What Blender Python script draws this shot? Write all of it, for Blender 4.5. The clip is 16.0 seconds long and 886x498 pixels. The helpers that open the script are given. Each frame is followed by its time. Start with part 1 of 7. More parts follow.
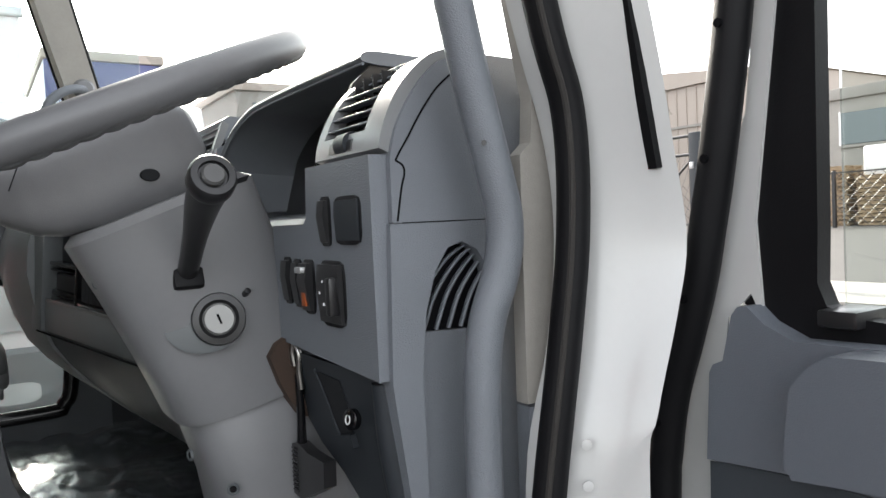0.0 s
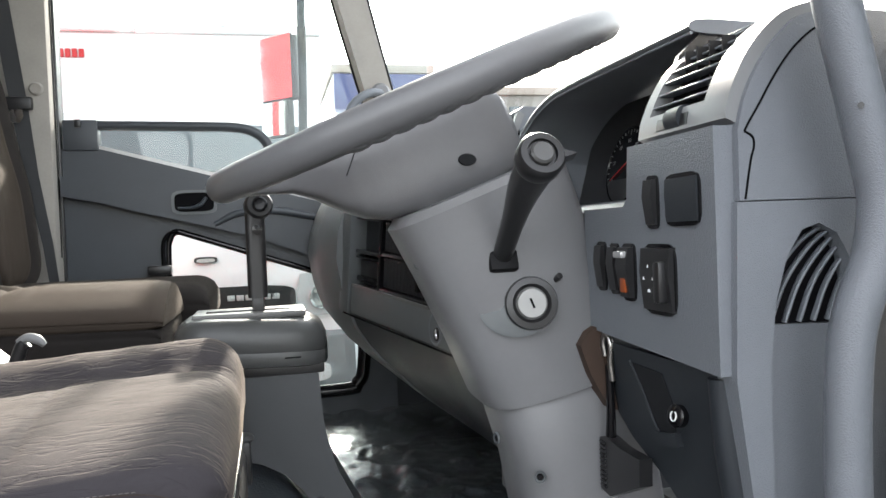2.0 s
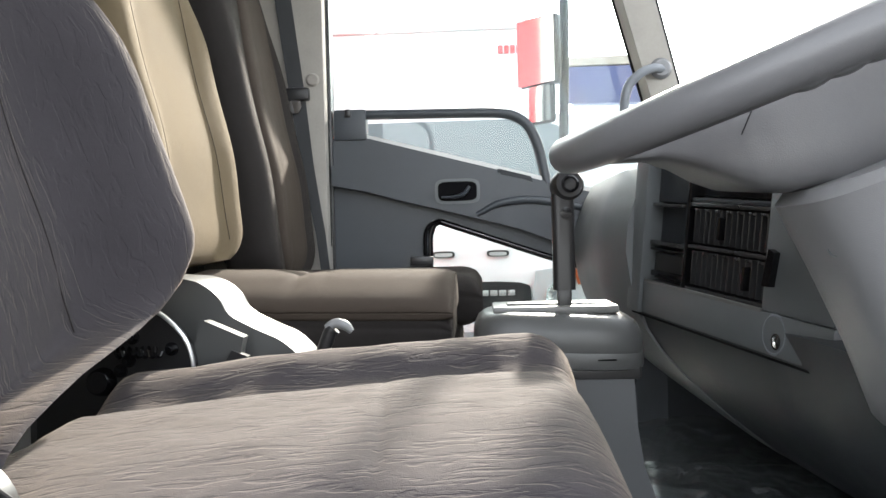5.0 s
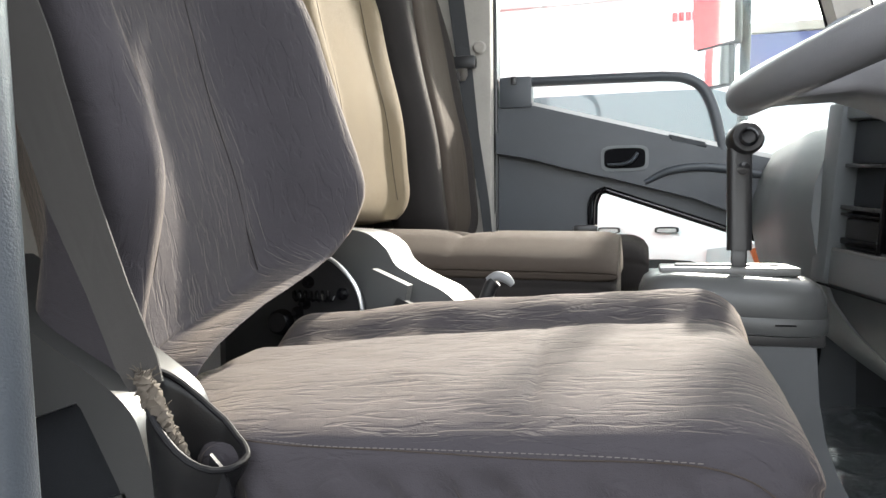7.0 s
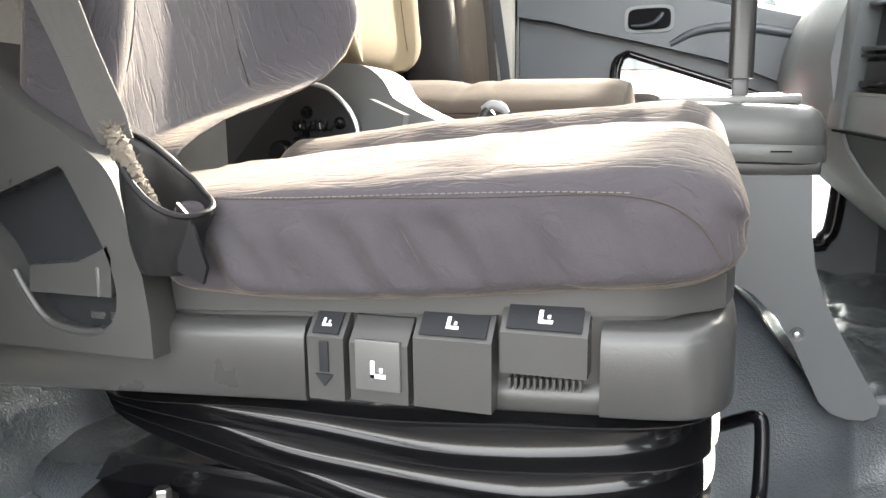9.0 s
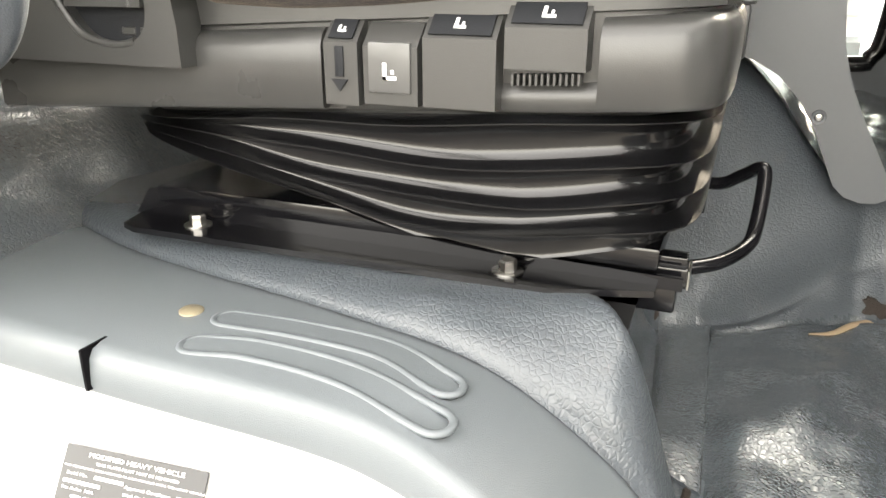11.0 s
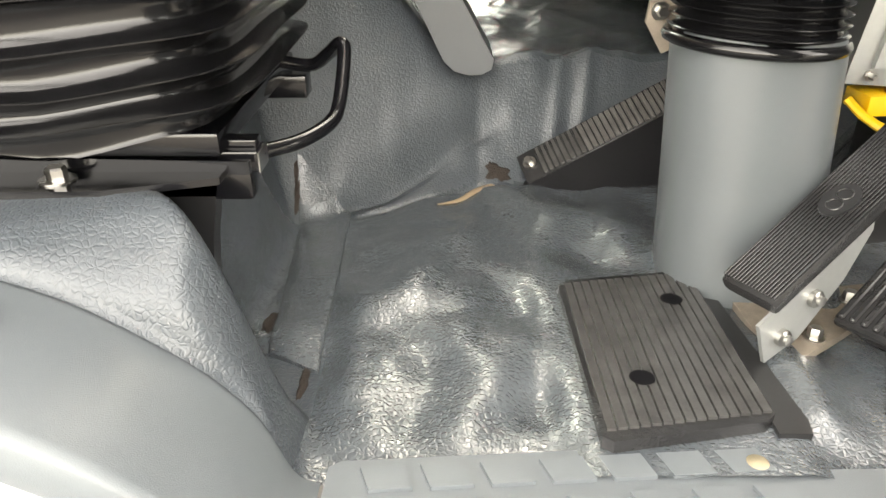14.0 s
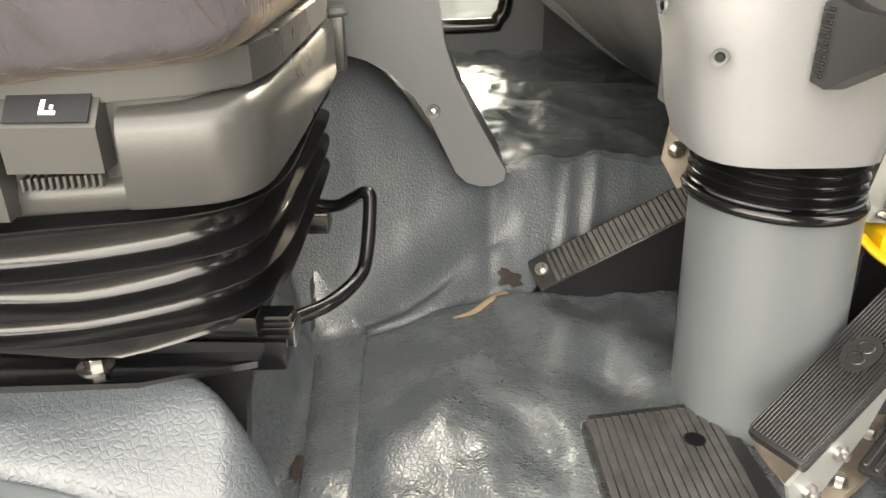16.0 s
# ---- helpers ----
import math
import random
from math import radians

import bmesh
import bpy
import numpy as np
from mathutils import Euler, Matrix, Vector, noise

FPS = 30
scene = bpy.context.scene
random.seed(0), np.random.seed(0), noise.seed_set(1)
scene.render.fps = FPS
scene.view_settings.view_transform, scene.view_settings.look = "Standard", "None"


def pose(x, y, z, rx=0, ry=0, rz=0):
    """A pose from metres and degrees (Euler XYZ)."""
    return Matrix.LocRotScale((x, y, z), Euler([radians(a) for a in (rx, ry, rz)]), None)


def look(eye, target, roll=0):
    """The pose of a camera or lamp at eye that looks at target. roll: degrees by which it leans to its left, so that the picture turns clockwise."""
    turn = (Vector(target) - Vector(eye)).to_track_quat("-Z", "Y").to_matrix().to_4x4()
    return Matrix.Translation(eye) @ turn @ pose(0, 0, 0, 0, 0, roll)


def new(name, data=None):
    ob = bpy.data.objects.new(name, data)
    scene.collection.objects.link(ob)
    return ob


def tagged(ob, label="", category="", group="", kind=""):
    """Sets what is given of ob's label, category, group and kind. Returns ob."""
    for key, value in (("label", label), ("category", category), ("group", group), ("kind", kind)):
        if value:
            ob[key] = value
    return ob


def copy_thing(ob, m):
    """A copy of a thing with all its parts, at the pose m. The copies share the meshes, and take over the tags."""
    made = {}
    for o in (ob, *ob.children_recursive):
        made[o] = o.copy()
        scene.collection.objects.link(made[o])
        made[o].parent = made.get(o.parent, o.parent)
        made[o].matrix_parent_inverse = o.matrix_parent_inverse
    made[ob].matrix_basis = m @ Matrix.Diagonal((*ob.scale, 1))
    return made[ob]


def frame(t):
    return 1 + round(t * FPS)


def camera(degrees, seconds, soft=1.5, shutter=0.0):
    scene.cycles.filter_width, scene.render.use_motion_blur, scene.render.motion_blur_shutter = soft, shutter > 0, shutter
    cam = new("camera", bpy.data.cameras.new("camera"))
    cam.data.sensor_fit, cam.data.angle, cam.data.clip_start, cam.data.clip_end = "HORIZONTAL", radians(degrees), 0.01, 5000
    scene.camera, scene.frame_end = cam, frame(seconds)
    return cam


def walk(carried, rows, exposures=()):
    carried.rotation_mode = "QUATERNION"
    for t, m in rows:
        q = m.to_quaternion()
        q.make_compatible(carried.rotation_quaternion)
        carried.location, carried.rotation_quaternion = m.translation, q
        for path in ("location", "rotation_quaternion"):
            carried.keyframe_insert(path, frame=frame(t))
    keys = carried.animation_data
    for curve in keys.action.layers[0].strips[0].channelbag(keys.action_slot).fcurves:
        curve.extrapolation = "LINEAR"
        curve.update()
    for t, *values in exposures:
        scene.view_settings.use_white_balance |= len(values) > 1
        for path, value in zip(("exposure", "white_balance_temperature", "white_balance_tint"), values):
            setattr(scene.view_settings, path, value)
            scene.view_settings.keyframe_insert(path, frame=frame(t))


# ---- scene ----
cam = camera(61.9, 16.0)
PATH = [
    (0, (0.26, 0.095, 0.867), (1.331, 1.782, 0.789), -2.7),
    (0.5, (0.245, 0.089, 0.855), (1.126, 1.884, 0.8), -2.5),
    (1, (0.246, 0.087, 0.849), (0.959, 1.955, 0.799), -2.4),
    (1.5, (0.24, 0.095, 0.846), (0.815, 2.01, 0.801), -2.3),
    (2, (0.198, 0.164, 0.847), (0.652, 2.112, 0.803), -2.3),
    (2.5, (0.163, 0.236, 0.855), (0.519, 2.203, 0.817), -2.1),
    (3, (0.125, 0.282, 0.848), (0.402, 2.262, 0.815), -2.1),
    (3.5, (0.083, 0.313, 0.835), (0.299, 2.301, 0.804), -2.0),
    (4, (0.055, 0.332, 0.828), (0.219, 2.325, 0.798), -1.9),
    (4.5, (0.026, 0.348, 0.837), (0.089, 2.347, 0.805), -1.8),
    (5, (0.024, 0.369, 0.826), (-0.074, 2.367, 0.802), -1.5),
    (5.2, (0.016, 0.371, 0.83), (-0.145, 2.364, 0.806), -1.3),
    (7.3, (0.025, 0.369, 0.766), (-0.532, 2.288, 0.677), -0.5),
    (7.5, (0.021, 0.369, 0.756), (-0.548, 2.283, 0.641), -0.5),
    (8, (0.049, 0.375, 0.747), (-0.562, 2.27, 0.56), -0.6),
    (8.5, (0.095, 0.375, 0.71), (-0.535, 2.257, 0.463), -0.5),
    (9, (0.107, 0.359, 0.659), (-0.53, 2.228, 0.341), -0.6),
    (9.5, (0.095, 0.334, 0.617), (-0.556, 2.181, 0.211), -0.3),
    (10, (0.11, 0.313, 0.574), (-0.577, 2.124, 0.077), -0.1),
    (10.2, (0.117, 0.303, 0.558), (-0.58, 2.099, 0.022), 0.0),
    (12.3, (0.227, 0.304, 0.529), (-0.432, 1.986, -0.331), 0.6),
    (12.5, (0.236, 0.305, 0.527), (-0.417, 1.984, -0.342), 0.5),
    (13, (0.278, 0.308, 0.518), (-0.271, 2.017, -0.364), -0.2),
    (13.5, (0.3, 0.335, 0.506), (0.06, 2.112, -0.38), -0.6),
    (14, (0.316, 0.351, 0.495), (0.303, 2.143, -0.394), -0.4),
    (14.5, (0.308, 0.362, 0.52), (0.341, 2.153, -0.371), -0.1),
    (15, (0.323, 0.397, 0.56), (0.36, 2.191, -0.325), -0.2),
    (15.5, (0.305, 0.415, 0.571), (0.343, 2.215, -0.301), -0.2),
    (16, (0.27, 0.408, 0.635), (0.294, 2.226, -0.199), -0.5),
]
# the clip's camera brightens as it dips into the shaded footwell
EXPOSURES = [(0, 2.15, 6700, 10), (1.5, 2.5, 6650, 10), (3.5, 2.75, 6600, 10), (5.2, 2.8, 6600, 10), (8.0, 3.2, 6700, 10), (9.5, 4.3, 7300, 10), (10.2, 4.3, 7800, 10), (12.3, 4.05, 7850, 10), (14.5, 4.35, 8200, 10), (16.0, 4.4, 8400, 10)]
walk(cam, [(t, look(eye, target, roll)) for t, eye, target, roll in PATH], exposures=EXPOSURES)

# ---------------------------------------------------------------- light
SUN_DIR = Vector((0.215, 1.0, 0.615)).normalized()      # towards the sun
world = bpy.data.worlds.new("sky")
scene.world = world
world.use_nodes = True
wn = world.node_tree
bg = wn.nodes["Background"]
sky = wn.nodes.new("ShaderNodeTexSky")
sky.sky_type = "NISHITA"
sky.sun_disc = False
sky.sun_elevation = math.asin(SUN_DIR.z)
sky.sun_rotation = math.atan2(SUN_DIR.x, SUN_DIR.y)
sky.air_density, sky.dust_density, sky.ozone_density = 1.0, 2.5, 1.0
haze = wn.nodes.new("ShaderNodeHueSaturation")               # thin bright cloud
haze.inputs["Saturation"].default_value = 0.28
wn.links.new(sky.outputs["Color"], haze.inputs["Color"])
veil = wn.nodes.new("ShaderNodeMix")                         # even high cloud over the whole sky
veil.data_type = "RGBA"
veil.inputs["Factor"].default_value = 0.10
veil.inputs["B"].default_value = (9.2, 9.4, 9.8, 1)
wn.links.new(haze.outputs["Color"], veil.inputs["A"])
wn.links.new(veil.outputs["Result"], bg.inputs["Color"])
bg.inputs["Strength"].default_value = 0.15
sun = bpy.data.lights.new("sun", "SUN")
sun.energy, sun.angle, sun.color = 2.4, radians(1.8), (1.0, 0.94, 0.84)
sun_ob = new("sun", sun)
sun_ob.matrix_world = look(SUN_DIR * 20, (0, 0, 0))


# ---------------------------------------------------------------- materials
def material(name, color, rough=0.5, metal=0.0, var=0.12, var_scale=9.0, bump=0.0, bump_scale=300.0, spec=0.5, coat=0.0, kind="noise", dirt=0.0):
    """Painted, moulded or woven surface: two scales of colour change, a fine relief, a changing gloss."""
    m = bpy.data.materials.new(name)
    m.use_nodes = True
    nt = m.node_tree
    b = nt.nodes["Principled BSDF"]
    tc = nt.nodes.new("ShaderNodeTexCoord")
    n1 = nt.nodes.new("ShaderNodeTexNoise")
    n1.inputs["Scale"].default_value = var_scale
    n1.inputs["Detail"].default_value = 6
    nt.links.new(tc.outputs["Object"], n1.inputs["Vector"])
    n2 = nt.nodes.new("ShaderNodeTexNoise")
    n2.inputs["Scale"].default_value = var_scale * 14
    n2.inputs["Detail"].default_value = 3
    nt.links.new(tc.outputs["Object"], n2.inputs["Vector"])
    add = nt.nodes.new("ShaderNodeMath")
    add.operation = "MULTIPLY_ADD"
    nt.links.new(n2.outputs["Fac"], add.inputs[0])
    add.inputs[1].default_value = 0.35
    nt.links.new(n1.outputs["Fac"], add.inputs[2])
    ramp = nt.nodes.new("ShaderNodeMapRange")
    ramp.inputs["From Min"].default_value, ramp.inputs["From Max"].default_value = 0.35, 1.0
    ramp.inputs["To Min"].default_value, ramp.inputs["To Max"].default_value = 1.0 - var, 1.0 + var
    nt.links.new(add.outputs[0], ramp.inputs["Value"])
    mul = nt.nodes.new("ShaderNodeVectorMath")
    mul.operation = "SCALE"
    mul.inputs[0].default_value = color[:3]
    nt.links.new(ramp.outputs[0], mul.inputs["Scale"])
    col = mul.outputs[0]
    if dirt:
        n3 = nt.nodes.new("ShaderNodeTexNoise")
        n3.inputs["Scale"].default_value = 22
        n3.inputs["Detail"].default_value = 8
        n3.inputs["Roughness"].default_value = 0.7
        nt.links.new(tc.outputs["Object"], n3.inputs["Vector"])
        r3 = nt.nodes.new("ShaderNodeMapRange")
        r3.inputs["From Min"].default_value, r3.inputs["From Max"].default_value = 0.55, 0.75
        r3.inputs["To Max"].default_value = dirt
        nt.links.new(n3.outputs["Fac"], r3.inputs["Value"])
        mix = nt.nodes.new("ShaderNodeMix")
        mix.data_type = "RGBA"
        nt.links.new(r3.outputs[0], mix.inputs["Factor"])
        nt.links.new(col, mix.inputs["A"])
        mix.inputs["B"].default_value = (0.22, 0.20, 0.17, 1)
        col = mix.outputs["Result"]
    nt.links.new(col, b.inputs["Base Color"])
    rr = nt.nodes.new("ShaderNodeMapRange")
    rr.inputs["To Min"].default_value, rr.inputs["To Max"].default_value = max(rough - 0.09, 0.03), min(rough + 0.09, 1)
    nt.links.new(n1.outputs["Fac"], rr.inputs["Value"])
    nt.links.new(rr.outputs[0], b.inputs["Roughness"])
    b.inputs["Metallic"].default_value = metal
    b.inputs["Specular IOR Level"].default_value = spec
    b.inputs["Coat Weight"].default_value = coat
    if name.endswith("velour"):                             # the pile catches the light at its edges
        b.inputs["Sheen Weight"].default_value = 0.20 if kind == "velour" else 0.06
        b.inputs["Sheen Roughness"].default_value = 0.35
        b.inputs["Sheen Tint"].default_value = (1.0, 0.82, 0.64, 1)
    b.inputs["Coat Roughness"].default_value = 0.13 if kind == "leather" else 0.08
    if bump:
        if kind == "leather":
            t = nt.nodes.new("ShaderNodeTexVoronoi")
            t.feature = "DISTANCE_TO_EDGE"
            t.inputs["Scale"].default_value = bump_scale
            warp = nt.nodes.new("ShaderNodeVectorMath")
            warp.operation = "MULTIPLY_ADD"
            nt.links.new(n2.outputs["Color"], warp.inputs[0])
            warp.inputs[1].default_value = (0.012, 0.012, 0.012)
            nt.links.new(tc.outputs["Object"], warp.inputs[2])
            nt.links.new(warp.outputs[0], t.inputs["Vector"])
            plateau = nt.nodes.new("ShaderNodeMapRange")        # raised grains between fine creases
            plateau.interpolation_type = "SMOOTHSTEP"
            plateau.inputs["From Max"].default_value = 0.24
            nt.links.new(t.outputs["Distance"], plateau.inputs["Value"])
            soft_ = nt.nodes.new("ShaderNodeMath")
            soft_.operation = "MULTIPLY_ADD"
            nt.links.new(n2.outputs["Fac"], soft_.inputs[0])
            soft_.inputs[1].default_value = 0.45
            nt.links.new(plateau.outputs[0], soft_.inputs[2])
            h = soft_.outputs[0]
        elif kind == "velour":
            mp = nt.nodes.new("ShaderNodeMapping")
            mp.inputs["Scale"].default_value = (19, 100, 19)
            nt.links.new(tc.outputs["Object"], mp.inputs["Vector"])
            cr = nt.nodes.new("ShaderNodeTexNoise")
            cr.inputs["Scale"].default_value = 1.0
            cr.inputs["Detail"].default_value = 3.0
            cr.inputs["Distortion"].default_value = 0.8
            nt.links.new(mp.outputs[0], cr.inputs["Vector"])
            fold = nt.nodes.new("ShaderNodeMapRange")
            fold.interpolation_type = "SMOOTHSTEP"
            fold.inputs["From Min"].default_value, fold.inputs["From Max"].default_value = 0.36, 0.50
            nt.links.new(cr.outputs["Fac"], fold.inputs["Value"])
            big = nt.nodes.new("ShaderNodeTexNoise")
            big.inputs["Scale"].default_value = 26
            big.inputs["Detail"].default_value = 4
            nt.links.new(tc.outputs["Object"], big.inputs["Vector"])
            fine = nt.nodes.new("ShaderNodeTexNoise")
            fine.inputs["Scale"].default_value = bump_scale
            nt.links.new(tc.outputs["Object"], fine.inputs["Vector"])
            h1 = nt.nodes.new("ShaderNodeMath")
            h1.operation = "MULTIPLY_ADD"
            nt.links.new(fold.outputs[0], h1.inputs[0])
            h1.inputs[1].default_value = 0.42
            nt.links.new(big.outputs["Fac"], h1.inputs[2])
            h2 = nt.nodes.new("ShaderNodeMath")
            h2.operation = "MULTIPLY_ADD"
            nt.links.new(fine.outputs["Fac"], h2.inputs[0])
            h2.inputs[1].default_value = 0.30
            nt.links.new(h1.outputs[0], h2.inputs[2])
            h = h2.outputs[0]
        elif kind == "weave":
            t = nt.nodes.new("ShaderNodeTexWave")
            t.inputs["Scale"].default_value = bump_scale
            t.inputs["Distortion"].default_value = 6.0
            t.inputs["Detail"].default_value = 3.0
            nt.links.new(tc.outputs["Object"], t.inputs["Vector"])
            h = t.outputs["Fac"]
        else:
            t = nt.nodes.new("ShaderNodeTexNoise")
            t.inputs["Scale"].default_value = bump_scale
            t.inputs["Detail"].default_value = 2
            nt.links.new(tc.outputs["Object"], t.inputs["Vector"])
            h = t.outputs["Fac"]
        bp = nt.nodes.new("ShaderNodeBump")
        bp.inputs["Strength"].default_value = bump
        bp.inputs["Distance"].default_value = 0.0011 if kind == "leather" else 0.002
        nt.links.new(h, bp.inputs["Height"])
        nt.links.new(bp.outputs[0], b.inputs["Normal"])
        if kind == "leather":
            bc = nt.nodes.new("ShaderNodeBump")                 # the gloss fills the creases
            bc.inputs["Strength"].default_value = bump * 0.5
            bc.inputs["Distance"].default_value = 0.0011
            nt.links.new(h, bc.inputs["Height"])
            nt.links.new(bc.outputs[0], b.inputs["Coat Normal"])
    return m


